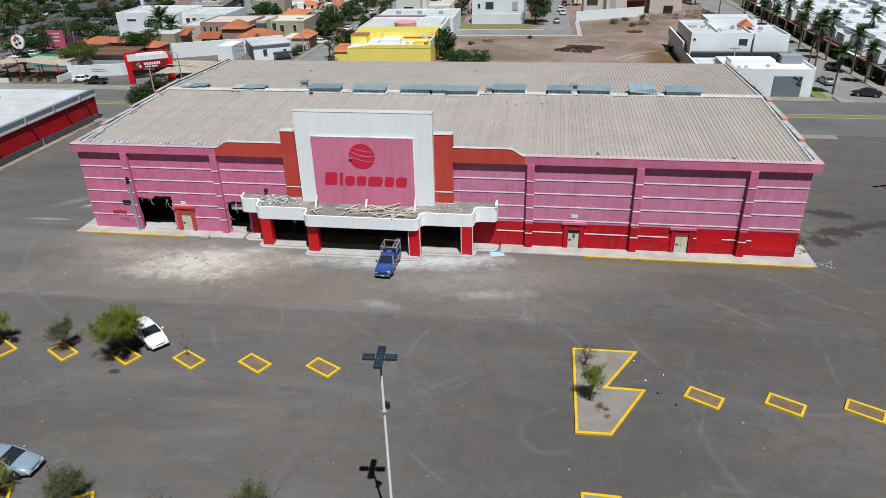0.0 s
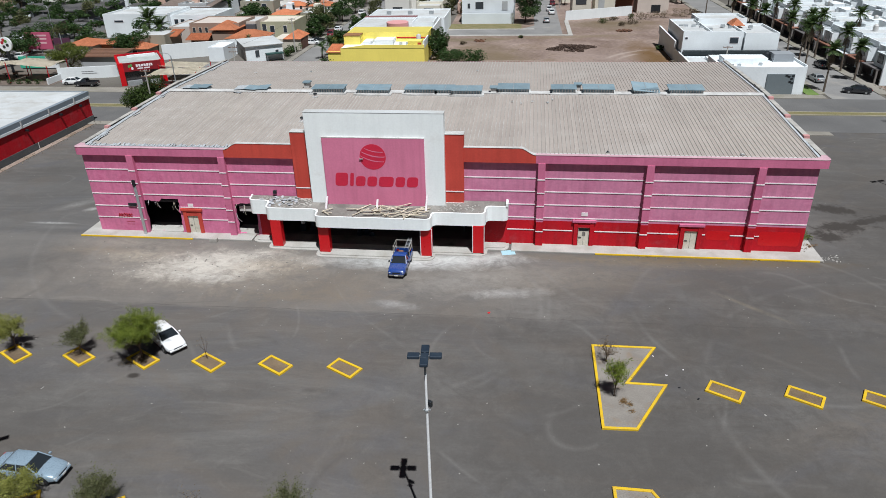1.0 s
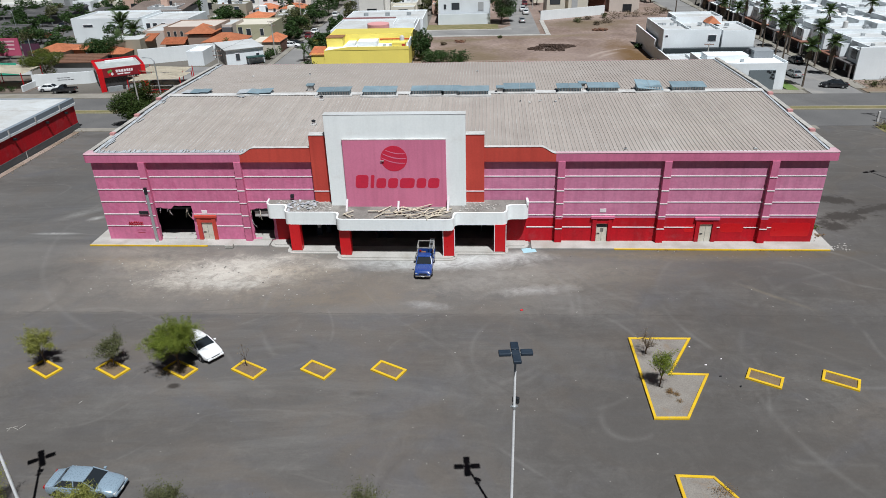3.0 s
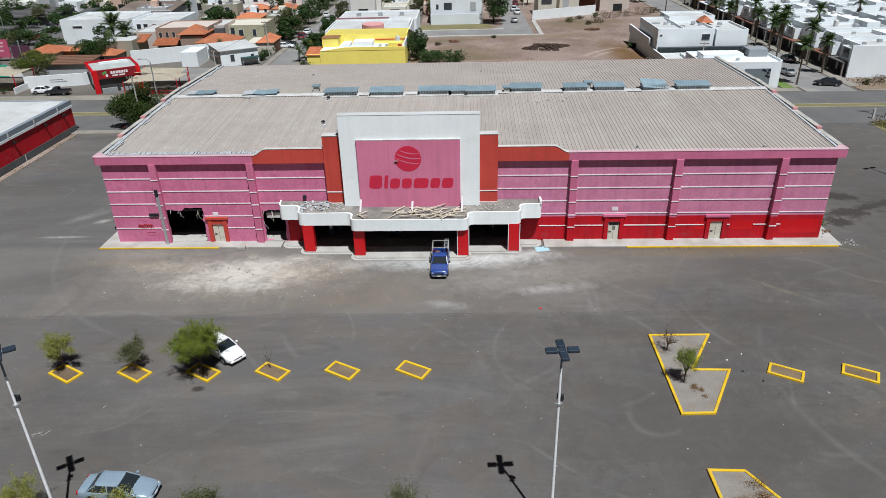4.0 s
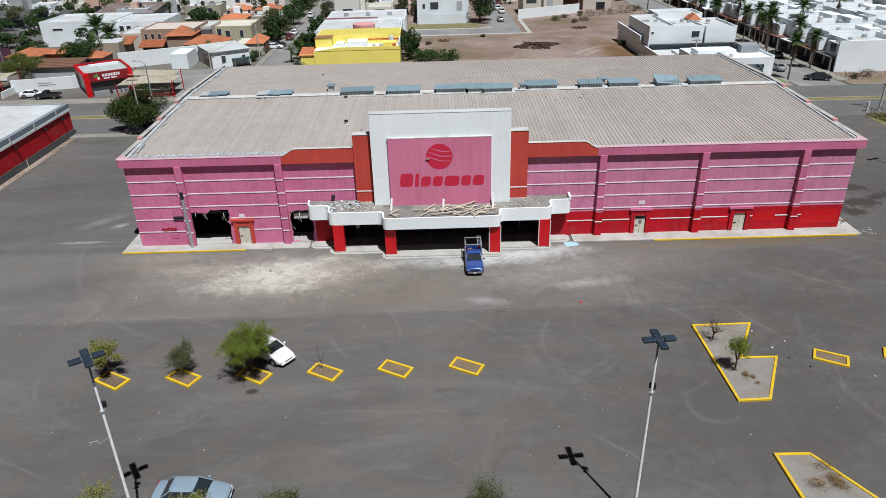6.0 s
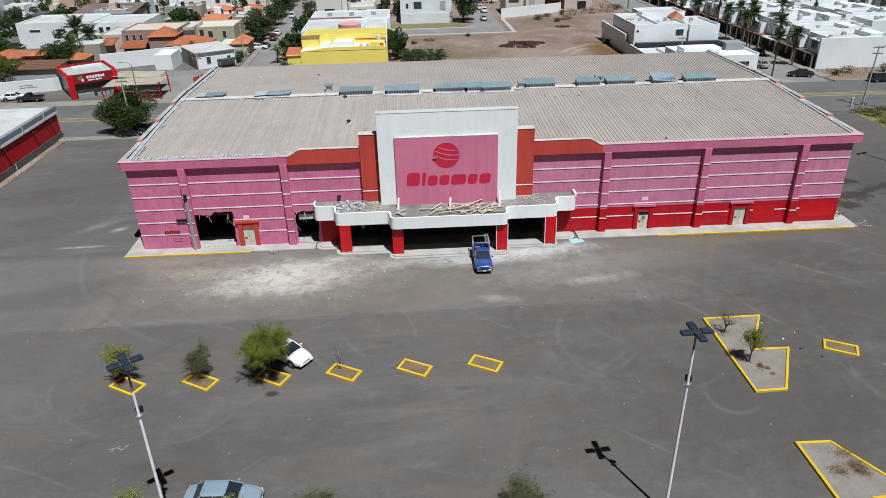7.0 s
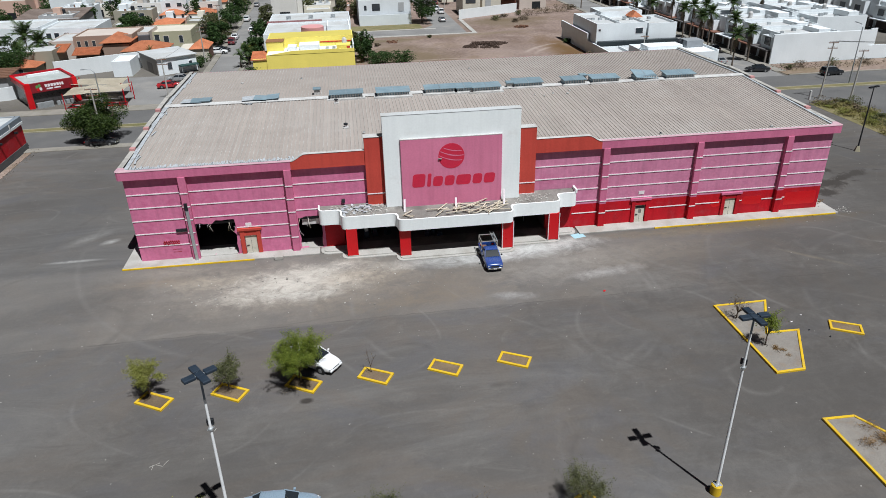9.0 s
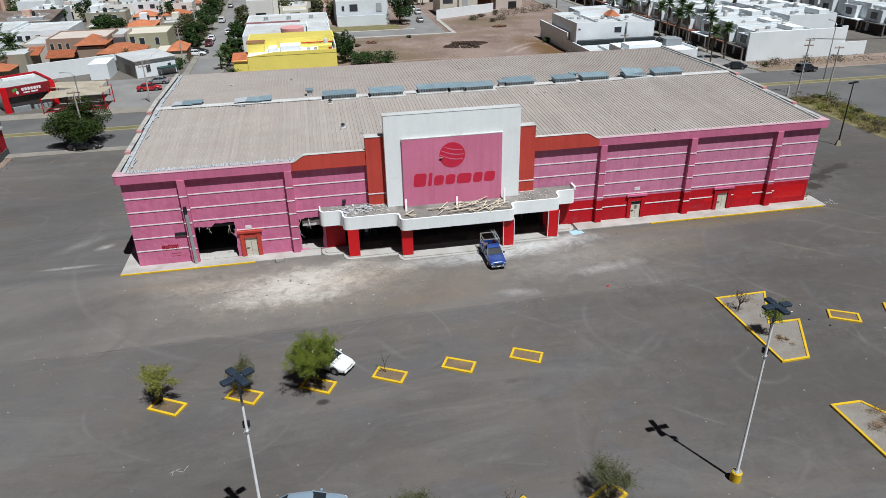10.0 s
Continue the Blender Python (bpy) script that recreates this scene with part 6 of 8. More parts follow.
for name, mat, lab, n, sd in (("rubble", M["concrete"], "pale crumbs of broken render on the asphalt", 170, 5), ("rubble", M["slab"], "dark crumbs of rubble on the asphalt", 110, 6)):
    rr = random.Random(sd)
    bm = bmesh.new()
    for k in range(n):
        x, y = rr.gauss(-34.5, 6.5), min(62.0, rr.gauss(57.3, 2.2))
        if k % 4 == 0 and sd == 6:
            x, y = rr.uniform(-3, 26), rr.uniform(60.3, 62.1)
        s = rr.choice((0.02, 0.03, 0.04, 0.05, 0.08))
        vs = box(bm, -s, s, -s * rr.uniform(0.4, 1), s * rr.uniform(0.4, 1), 0, s * 0.6)
        bmesh.ops.transform(bm, matrix=pose(x, y, -0.005, rr.uniform(-9, 9), 0, rr.uniform(0, 180)), verts=vs)
    tagged(part(name, bm, mat), lab, "rubble", "", "stuff")
shrub(27.3, 67.2, 0.5, 0.9, 900, M["leaf_mid"], 21, "green weed growing beside the wall", 0.07)
shrub(27.5, 65.2, 0.25, 0.5, 400, M["leaf_rust"], 22, "dry weed growing beside the wall", 0.05)
rr = random.Random(77)
bm = bmesh.new()
for k in range(34):
    s = rr.choice((0.02, 0.03, 0.05, 0.08))
    vs = box(bm, -s, s, -s * rr.uniform(0.4, 1), s * rr.uniform(0.4, 1), 0, s * 0.7)
    bmesh.ops.transform(bm, matrix=pose(28.6 + rr.gauss(0, 0.5), 62.8 + rr.gauss(0, 0.7), -0.01, rr.uniform(-9, 9), 0, rr.uniform(0, 180)), verts=vs)
tagged(part("rubble", bm, M["concrete"]), "pale rubble at the end of the pavement", "rubble", "", "stuff")
for x, y, w, mt, lab in ((9.2, 42.6, 0.09, M["stripe"], "white paper scrap lying on the asphalt"), (9.9, 41.2, 0.09, M["black"], "black scrap lying on the asphalt"), (10.6, 43.4, 0.07, M["stripe"], "white paper scrap lying on the asphalt"),
                         (11.0, 40.0, 0.1, M["black"], "black scrap lying on the asphalt"), (8.6, 45.0, 0.07, M["stripe"], "white paper scrap lying on the asphalt"), (-4.6, 50.4, 0.13, M["gloss_red"], "red scrap lying on the asphalt")):
    bm = bmesh.new()
    cut = [(-w, -w * 0.5), (w * 0.7, -w * 0.6), (w, w * 0.3), (0.0, w * 0.7), (-w * 0.8, w * 0.4)]
    prism(bm, cut, 0.0, 0.03)
    bm.verts.ensure_lookup_table()
    for v in bm.verts:
        if v.co.z > 0.01:
            v.co.z += 0.5 * abs(v.co.x)
    o = part("litter", bm, mt)
    o.matrix_basis = pose(x, y, -0.005, 0, 0, 37 * x)
    tagged(o, lab, "litter", "scraps on the asphalt")
gk = np.random.default_rng(44)
c = np.stack([gk.uniform(6, 27.5, 900), 62.28 - np.abs(gk.normal(0, 0.35, 900)), gk.uniform(0.01, 0.12, 900)], 1)
c = c[np.sin(c[:, 0] * 1.9) + np.sin(c[:, 0] * 0.6 + 1) + gk.normal(0, 0.5, 900) > 0.5]
tagged(leaf_cloud("kerb_weeds", c, 0.05, M["leaf_rust"], None, 45, 1.0), "dry brown weeds along a kerb", "weeds", "", "stuff")
patch = part("disabled_mark", boxed(-0.7, 0.7, -0.5, 0.5, 0, 0.006), wall_paint((0.35, 0.55, 0.62)))
patch.matrix_basis = pose(-3.2, 62.1, 0.0, 0, 0, 12)
tagged(patch, "worn pale blue painted patch on the ground", "marking", "", "structure")

# ---- the town round the car park ----


def window(parent, face, u, z, w, h, at, frame_mat):
    """A window on an outer face: frame standing proud, dark pane. face: s, e, w."""
    d = 0.06
    if face == "s":
        f, p = (u - w / 2 - 0.06, u + w / 2 + 0.06, at - d, at + 0.02, z - 0.06, z + h + 0.06), (u - w / 2, u + w / 2, at - d - 0.01, at, z, z + h)
    elif face == "e":
        f, p = (at - 0.02, at + d, u - w / 2 - 0.06, u + w / 2 + 0.06, z - 0.06, z + h + 0.06), (at, at + d + 0.01, u - w / 2, u + w / 2, z, z + h)
    else:
        f, p = (at - d, at + 0.02, u - w / 2 - 0.06, u + w / 2 + 0.06, z - 0.06, z + h + 0.06), (at - d - 0.01, at, u - w / 2, u + w / 2, z, z + h)
    fr = part("window", boxed(*f), frame_mat, parent)
    part("pane", boxed(*p), M["pane"], fr, "dark window pane")


def tank(parent, x, y, z, r=0.55, h=1.2, mat=None):
    bm = bmesh.new()
    tube(bm, [(x, y, z), (x, y, z + h * 0.82), (x, y, z + h * 0.95), (x, y, z + h)], [r, r, r * 0.6, r * 0.25], 14)
    part("water_tank", bm, mat or M["flash"], parent, "round roof water tank", True)


def cooler(parent, x, y, z, s=0.45):
    part("air_conditioner", boxed(x - s, x + s, y - s * 0.8, y + s * 0.8, z, z + s * 1.5, bevel=0.03), M["steel"], parent, "grey roof air conditioner")


def volume(h, x0, x1, y0, y1, z, mat, rim=0.45, deck=None, z0=0.0):
    """Four walls under a flat roof behind a parapet."""
    part("wall", boxed(x0, x1, y0, y1, z0 - (0.1 if z0 == 0 else 0), z - rim), mat, h)
    bm = bmesh.new()
    prism(bm, [(x0, y0), (x1, y0), (x1, y1), (x0, y1)], z - rim, z, [[(x0 + 0.2, y0 + 0.2), (x1 - 0.2, y0 + 0.2), (x1 - 0.2, y1 - 0.2), (x0 + 0.2, y1 - 0.2)]])
    part("parapet", bm, mat, h)
    part("roof", boxed(x0 + 0.19, x1 - 0.19, y0 + 0.19, y1 - 0.19, z - rim - 0.02, z - rim + 0.05), deck or M["deck"], h)


def hip_roof(h, x0, x1, y0, y1, z, rise, over=0.4, mat=None, rows=9):
    """Hipped tile roof, laid in stepped courses."""
    x0, x1, y0, y1 = x0 - over, x1 + over, y0 - over, y1 + over
    run = min(x1 - x0, y1 - y0) / 2
    bm = bmesh.new()
    for k in range(rows):
        a, b = run * k / rows, run * (k + 1) / rows
        za, zb = z + rise * k / rows, z + rise * (k + 1) / rows
        lo = [bm.verts.new(p) for p in ((x0 + a, y0 + a, za + 0.03), (x1 - a, y0 + a, za + 0.03), (x1 - a, y1 - a, za + 0.03), (x0 + a, y1 - a, za + 0.03))]
        hi = [bm.verts.new(p) for p in ((x0 + b, y0 + b, zb), (x1 - b, y0 + b, zb), (x1 - b, y1 - b, zb), (x0 + b, y1 - b, zb))]
        un = [bm.verts.new(v.co - Vector((0, 0, 0.08))) for v in lo]
        for i in range(4):
            j = (i + 1) % 4
            if (lo[i].co - lo[j].co).length > 0.01:
                bm.faces.new((lo[i], lo[j], hi[j], hi[i]))
                bm.faces.new((un[i], un[j], lo[j], lo[i]))
    part("tile_roof", bm, mat or M["tile"], h, "orange clay tile roof")


def slope_roof(h, x0, x1, y0, y1, z0, z1, mat=None, rows=10):
    """A single slope of tiles rising towards +y."""
    bm = bmesh.new()
    for k in range(rows):
        ya, yb = y0 + (y1 - y0) * k / rows, y0 + (y1 - y0) * (k + 1) / rows
        za, zb = z0 + (z1 - z0) * k / rows, z0 + (z1 - z0) * (k + 1) / rows
        box(bm, x0, x1, ya, yb + 0.05, min(za, zb) - 0.1, (za + zb) / 2 + 0.05)
    part("tile_roof", bm, mat or M["tile"], h, "orange clay tile roof")


WHITE, CREAM, OLIVE, TAN, BROWN, PINKISH, GREY, YELLOW = (0.78, 0.825, 0.85), (0.62, 0.575, 0.49), (0.43, 0.415, 0.29), (0.34, 0.315, 0.25), (0.33, 0.235, 0.185), (0.56, 0.49, 0.44), (0.40, 0.41, 0.42), (0.90, 0.755, 0.17)


def house(label, name="house"):
    return thing(name, label, "house")


# red and white shop building beside the car park
shop = thing("shop_building", "low shop building with a red wall and white roof", "building")
part("wall", boxed(-108, -75.5, 20, 107, -0.1, 4.4), M["red"], shop, "deep red side wall")
part("plinth", boxed(-108.05, -75.42, 19.95, 107.06, -0.1, 1.0), surf("dark_grey_plinth", (0.10, 0.105, 0.11), None, 0.6, 6), shop, "dark grey plinth")
part("roof", boxed(-107.8, -76.0, 20.2, 106.8, 4.7, 5.0), M["deck"], shop, "white coated flat roof")
part("fascia", boxed(-75.75, -75.3, 20, 107.2, 3.95, 4.3), M["white"], shop, "pale lower fascia")
part("fascia", boxed(-76.05, -75.36, 20, 107.2, 4.3, 5.08), wall_paint((0.20, 0.235, 0.27)), shop, "grey upper fascia")
part("fascia", boxed(-108, -76.1, 106.8, 107.2, 4.2, 5.12), wall_paint((0.27, 0.30, 0.33)), shop, "grey upper fascia")
for k in range(12):
    part("gutter_bracket", boxed(-75.3, -75.2, 30 + k * 6.6, 30.2 + k * 6.6, 4.1, 5.0), M["flash"], shop)
for y in (90.2, 98.5, 103.9, 82):
    part("wall_lamp", boxed(-75.45, -75.0, y, y + 0.3, 3.3, 3.6, bevel=0.03), M["black"], shop)
for y in (76, 92.0):
    part("drain_pipe", boxed(-75.45, -75.35, y, y + 0.1, 0.0, 1.0), M["flash"], shop)
for k in range(9):
    part("roof_seam", boxed(-107.8, -76.1, 28 + k * 9, 28.15 + k * 9, 5.0, 5.03), M["flash"], shop)
ac = thing("roof_unit", "grey rooftop air-conditioning unit on a white roof", "air conditioner", pose(-90.5, 100.3, 5.0))
part("cabinet", boxed(-1.6, 1.6, -0.9, 0.9, 0.15, 1.3, bevel=0.04), M["steel"], ac)
part("duct", boxed(1.6, 2.6, -0.4, 0.4, 0.15, 0.7), M["steel"], ac)
for s in (-1.2, 1.2):
    part("skid", boxed(s - 0.1, s + 0.1, -0.9, 0.9, 0, 0.15), M["black"], ac)

# cafe with red frame, white roof, shade sails
cafe = thing("cafe_building", "small red drive-in cafe with a pale roof", "cafe", pose(-84.0, 131.4, 0, 0, 0, 33))
part("wall", boxed(0.4, 8.6, 0.6, 10.0, -0.1, 3.5), surf("cafe_dark_glazing", (0.05, 0.045, 0.045), None, 0.6, 6, 0.3), cafe, "dark glazed wall")
part("red_frame", boxed(0.0, 1.0, 0.0, 1.0, -0.1, 4.4), M["gloss_red"], cafe)
part("red_frame", boxed(8.2, 9.0, 0.0, 1.0, -0.1, 4.4), M["gloss_red"], cafe)
part("red_frame", boxed(-0.05, 0.5, 1.0, 10.2, 3.5, 4.4), M["gloss_red"], cafe)
part("sign_band", boxed(1.0, 8.2, 0.0, 0.6, 2.7, 4.4), surf("maroon_sign_band", (0.24, 0.012, 0.02), None, 0.8, 6, 0.5), cafe, "maroon sign band")
part("roof", boxed(0.3, 8.8, 0.6, 10.2, 4.0, 4.2), surf("grey_roof_deck", (0.42, 0.45, 0.44), None, 0.5, 6), cafe, "grey flat roof")
part("parapet", boxed(0, 9.0, 10.0, 10.4, 3.4, 4.6), M["red"], cafe)
part("parapet", boxed(8.6, 9.0, 1.0, 10.0, 3.4, 4.6), M["red"], cafe)
part("roof_beam", boxed(2.4, 8.0, 7.6, 8.3, 4.2, 4.6), M["white"], cafe)
for x0, x1, z0, z1 in ((3.4, 3.8, 3.5, 4.0), (3.9, 4.3, 3.5, 4.0), (4.4, 4.8, 3.5, 4.0), (4.9, 5.3, 3.5, 4.0), (5.4, 5.8, 3.5, 4.0), (5.9, 6.15, 3.5, 4.0), (6.25, 6.6, 3.5, 4.0), (3.6, 4.7, 3.05, 3.3), (4.9, 6.0, 3.05, 3.3)):
    part("sign_bar", boxed(x0, x1, -0.03, 0.0, z0, z1), M["stripe"], cafe, "white bar of the sign")
for x, z, mt in ((2.1, 3.75, wall_paint((0.10, 0.30, 0.08))), (2.5, 3.9, wall_paint((0.10, 0.30, 0.08))), (2.65, 3.3, M["stripe"]), (2.2, 3.25, M["gloss_red"])):
    bm = bmesh.new()
    prism(bm, [(x + 0.24 * math.cos(a * 0.63), z + 0.30 * math.sin(a * 0.63)) for a in range(10)], -0.03, 0.0, plane="xz")
    part("sign_dot", bm, mt, cafe)
part("counter", boxed(1.2, 4.0, -0.6, 0.2, -0.05, 0.9), M["steel"], cafe, "grey counter under the sign")
for x in (4.6, 5.4, 6.2, 7.0):
    part("bench", boxed(x, x + 0.6, -0.5, 0.1, 0, 0.7), M["steel"], cafe)


def sail(x0, x1, y0, y1, z, dz, peak=1.3):
    """A stretched shade cloth on thin posts."""
    s = thing("shade_sail", "cream shade cloth stretched between red posts", "shade sail", None, "shade sails by the road")
    bm = bmesh.new()
    n = 8
    grid = [[bm.verts.new((x0 + (x1 - x0) * i / n, y0 + (y1 - y0) * j / n, z + dz * (i / n - 0.5) * (1 if j < n / 2 else 0.6) + peak * max(0.0, 1 - 2.2 * math.hypot(i / n - 0.45, j / n - 0.5)) - 0.5 * (1 - abs(2 * i / n - 1) ** 2) * (1 - abs(2 * j / n - 1) ** 2))) for j in range(n + 1)] for i in range(n + 1)]
    for i in range(n):
        for j in range(n):
            bm.faces.new((grid[i][j], grid[i + 1][j], grid[i + 1][j + 1], grid[i][j + 1]))
    bmesh.ops.solidify(bm, geom=bm.faces[:], thickness=0.02)
    part("cloth", bm, M["cloth"], s, "", True)
    for i, j in ((0, 0), (n, 0), (0, n), (n, n)):
        x, y = (x0, x1)[i > 0], (y0, y1)[j > 0]
        bm = bmesh.new()
        tube(bm, [(x, y, -0.05), (x, y, z + dz * (i / n - 0.5) * (1 if j == 0 else 0.6) + 0.3)], 0.09, 8)
        part("post", bm, M["red"], s)


sail(-77.0, -66.5, 129.0, 135.0, 2.9, 0.4, 1.5)
sail(-77.5, -68.5, 135.4, 140.6, 3.0, -0.5, 1.2)
r = random.Random(5)
for k in range(7):
    x, y = r.uniform(-76, -67.5), r.uniform(129.6, 136)
    tb = thing("cafe_table", "dark cafe table under the shade cloth", "table", pose(x, y, 0, 0, 0, r.uniform(0, 90)), "tables under the sails")
    part("top", boxed(-0.45, 0.45, -0.45, 0.45, 0.71, 0.75), r.choice([M["steel"], M["rust"]]), tb)
    part("leg", boxed(-0.06, 0.06, -0.06, 0.06, -0.02, 0.71), M["black"], tb)
rail = thing("cafe_fence", "low rail fence round the cafe terrace", "fence")
for y in (128.8,):
    for k in range(9):
        part("post", boxed(-77 + k * 1.35, -76.93 + k * 1.35, y, y + 0.07, -0.02, 1.1), M["red"], rail)
    for z in (0.5, 1.02):
        part("rail", boxed(-77, -66.1, y, y + 0.07, z, z + 0.07), M["red"], rail)

# white boundary wall and houses behind the cafe
h = house("long white garden wall behind the cafe", "garden_wall")
tagged(h, category="wall")
bm = bmesh.new()
prism(bm, [(-88.0, 157.6), (-71.0, 165.2), (-71.2, 165.5), (-88.2, 157.9)], -0.1, 3.4)
part("wall", bm, M["white"], h)
bm = bmesh.new()
prism(bm, [(-101.5, 137.0), (-90.5, 139.6), (-84.5, 146.5), (-84.7, 146.7), (-90.6, 139.9), (-101.5, 137.3)], -0.1, 2.4)
part("wall", bm, M["white"], h)
for k in range(9):
    part("painted_scrawl", boxed(-0.28, 0.28, -0.01, 0.0, 0, 0.08), wall_paint((0.22, 0.22, 0.24)), h, "thin grey scrawl, unreadable").matrix_basis = pose(-96.4 + 0.62 * (k % 5), 138.2 + 0.146 * (k % 5) - 0.03, 1.0 + 0.42 * (k // 5), 0, 0, 13)
h = thing("store_room", "small windowless white store room at the end of a garden wall", "building")
volume(h, -75.6, -71.8, 155.6, 162.6, 3.2, wall_paint(WHITE), 0.2, M["white"])
h = house("single-storey white house with a taupe side wall and white roof")
h.matrix_basis = pose(-66.0, 154.4, 0, 0, 0, 31)
part("wall", boxed(0.02, 8.6, 0.0, 11.0, -0.1, 3.4), wall_paint(WHITE), h)
part("side_wall", boxed(-0.1, 0.0, -0.02, 11.0, -0.1, 3.4), wall_paint((0.36, 0.33, 0.30)), h, "taupe rendered side wall")
part("roof", boxed(-0.3, 8.9, -0.35, 11.3, 3.4, 3.62, bevel=0.03), M["deck"], h)
part("roof_edge", boxed(-0.3, 8.9, -0.36, -0.35, 3.36, 3.5), M["slab"], h)
window(h, "s", 2.6, 1.0, 0.9, 1.5, 0.0, M["stripe"])
window(h, "s", 7.2, 1.3, 0.7, 0.9, 0.0, M["stripe"])
part("doorway", boxed(-0.12, -0.1, 3.0, 6.5, 0, 2.2), wall_paint((0.22, 0.20, 0.19)), h, "dark grey side gate")
part("awning", boxed(4.4, 8.4, -1.9, -0.1, 1.5, 1.7), wall_paint((0.02, 0.06, 0.055)), h, "dark green awning")
for x in (4.5, 8.2):
    part("awning_post", boxed(x, x + 0.08, -1.85, -1.77, -0.02, 1.5), M["steel"], h)
h = house("tan rendered house with a blind wall")
volume(h, -98.0, -89.8, 163.4, 172.0, 4.7, wall_paint(TAN), 0.25)
slope_roof(h, -91.0, -88.0, 166.0, 171.0, 3.9, 4.9)
h = house("brown and beige two-storey house with an orange tile roof")
volume(h, -98.0, -92.5, 176.5, 188, 4.6, wall_paint(PINKISH), 0.3)
volume(h, -92.5, -79.0, 177.0, 189.0, 5.4, wall_paint(BROWN), 0.3, wall_paint(PINKISH))
part("bay", boxed(-85.2, -79.2, 173.6, 177.0, -0.1, 3.8), wall_paint(BROWN), h)
hip_roof(h, -85.4, -79.0, 173.6, 181.0, 4.2, 1.9)
part("bay", boxed(-85.2, -79.2, 174.6, 177.0, 3.8, 4.25), wall_paint((0.22, 0.12, 0.09)), h)
for x in (-91.4, -89.7, -88.0):
    window(h, "s", x, 3.0, 0.7, 1.3, 177.0, wall_paint(CREAM))
window(h, "s", -95.6, 2.4, 1.6, 1.1, 176.5, M["stripe"])
slope_roof(h, -92.2, -86.0, 172.6, 176.6, 1.9, 3.0)
h.matrix_basis = pose(3.0, 0, 0)
h = house("pale pink house with a dark balcony")
volume(h, -78.6, -73.4, 182.0, 192, 5.0, wall_paint(PINKISH), 0.3)
part("balcony", boxed(-75.8, -73.2, 180.6, 182.0, 2.0, 4.4), wall_paint((0.10, 0.10, 0.11)), h, "dark balcony box")
window(h, "s", -77.4, 2.0, 0.8, 1.7, 182.0, wall_paint(CREAM))
h = house("olive-coloured house with an arched window")
volume(h, -73.2, -61.8, 185.4, 197, 4.4, wall_paint(OLIVE), 0.3, wall_paint(CREAM))
for x, w in ((-70.2, 1.1), (-68.0, 1.2), (-64.4, 0.9)):
    window(h, "s", x, 1.6, w, 1.7, 185.4, M["stripe"])
part("arch", boxed(-70.75, -69.65, 185.3, 185.4, 3.3, 3.75, bevel=0.04), M["pane"], h)
h.matrix_basis = pose(-2.2, 0, 0)
h = house("low beige house with an orange tile roof by the street")
part("wall", boxed(-64.5, -57.6, 169.5, 177.0, -0.1, 2.6), wall_paint(CREAM), h)
hip_roof(h, -61.6, -57.8, 169.6, 177.0, 2.6, 1.5)
part("gate", boxed(-57.62, -57.5, 170.0, 176.0, 0, 2.3), surf("brown_gate", (0.13, 0.06, 0.04), None, 1, 8), h, "dark brown gate")
h = house("low beige house with a broad orange tile roof")
part("wall", boxed(-77.4, -67.0, 170.5, 178.0, -0.1, 2.6), wall_paint(CREAM), h)
hip_roof(h, -77.2, -67.4, 170.6, 178.0, 2.6, 1.7)
h = house("large white two-storey building with slit windows", "building")
volume(h, -120.0, -101.0, 188.0, 203, 6.3, wall_paint(WHITE), 0.5)
volume(h, -101.0, -88.0, 190.0, 204, 5.6, wall_paint(WHITE), 0.4)
for x, w in ((-115.5, 2.6), (-109.0, 2.4), (-103.2, 1.2)):
    window(h, "s", x, 4.1, w, 0.5, 188.0, M["stripe"])
for x in (-99.5, -97.6, -95.2):
    window(h, "s", x, 3.2, 1.1, 1.3, 190.0, M["stripe"])
part("terrace", boxed(-94.0, -89.0, 187.0, 190.0, -0.1, 3.2), wall_paint((0.55, 0.25, 0.25)), h)
h = house("wide building with a low brown roof", "building")
part("wall", boxed(-116, -99, 212, 226, -0.1, 5.0), wall_paint(GREY), h)
slope_roof(h, -116.4, -98.6, 211.6, 226, 4.8, 6.2, surf("brown_sheet_roof", (0.24, 0.19, 0.165), None, 0.6, 6))
# orange-roofed low houses and lean-tos west of the cafe
for x0, x1, y0, y1, z, c in ((-106.5, -99.0, 163.0, 169.5, 2.7, (0.50, 0.16, 0.07)), (-98.6, -92.0, 158.2, 163.2, 2.4, TAN), (-114.5, -107.0, 160.0, 168.0, 2.8, CREAM), (-101, -93, 171.0, 176.0, 2.8, CREAM)):
    h = house("low house with a faded orange tile roof")
    part("wall", boxed(x0, x1, y0, y1, -0.1, z), wall_paint(c), h)
    hip_roof(h, x0, x1, y0, y1, z, 1.3)
    window(h, "s", (x0 + x1) / 2, 0.9, 1.4, 1.1, y0, M["stripe"])
h = house("low shed with a rusty sheet roof", "shed")
part("wall", boxed(-104, -94.5, 149.5, 156.0, -0.1, 2.3), wall_paint(GREY), h)
slope_roof(h, -104.4, -94.0, 149.0, 156.5, 2.4, 2.9, M["rust"], 6)
# terrace with shade sails, signs by the road
sail(-119.0, -111.0, 134.5, 140.5, 3.3, 0.6)
sail(-110.6, -101.5, 134.0, 141.0, 3.6, -0.8)
sail(-126.5, -119.6, 135.0, 141.0, 3.2, 0.4)
h = thing("garden_wall", "low white wall round a roadside terrace", "wall")
part("wall", boxed(-135, -112, 131.6, 131.85, -0.05, 0.9), M["white"], h)
part("wall", boxed(-101.2, -100.95, 132.5, 139, -0.05, 1.2), M["white"], h)
h = thing("green_sign", "green and white shop sign board behind a terrace", "sign", pose(-114.6, 147.5, -1.1))
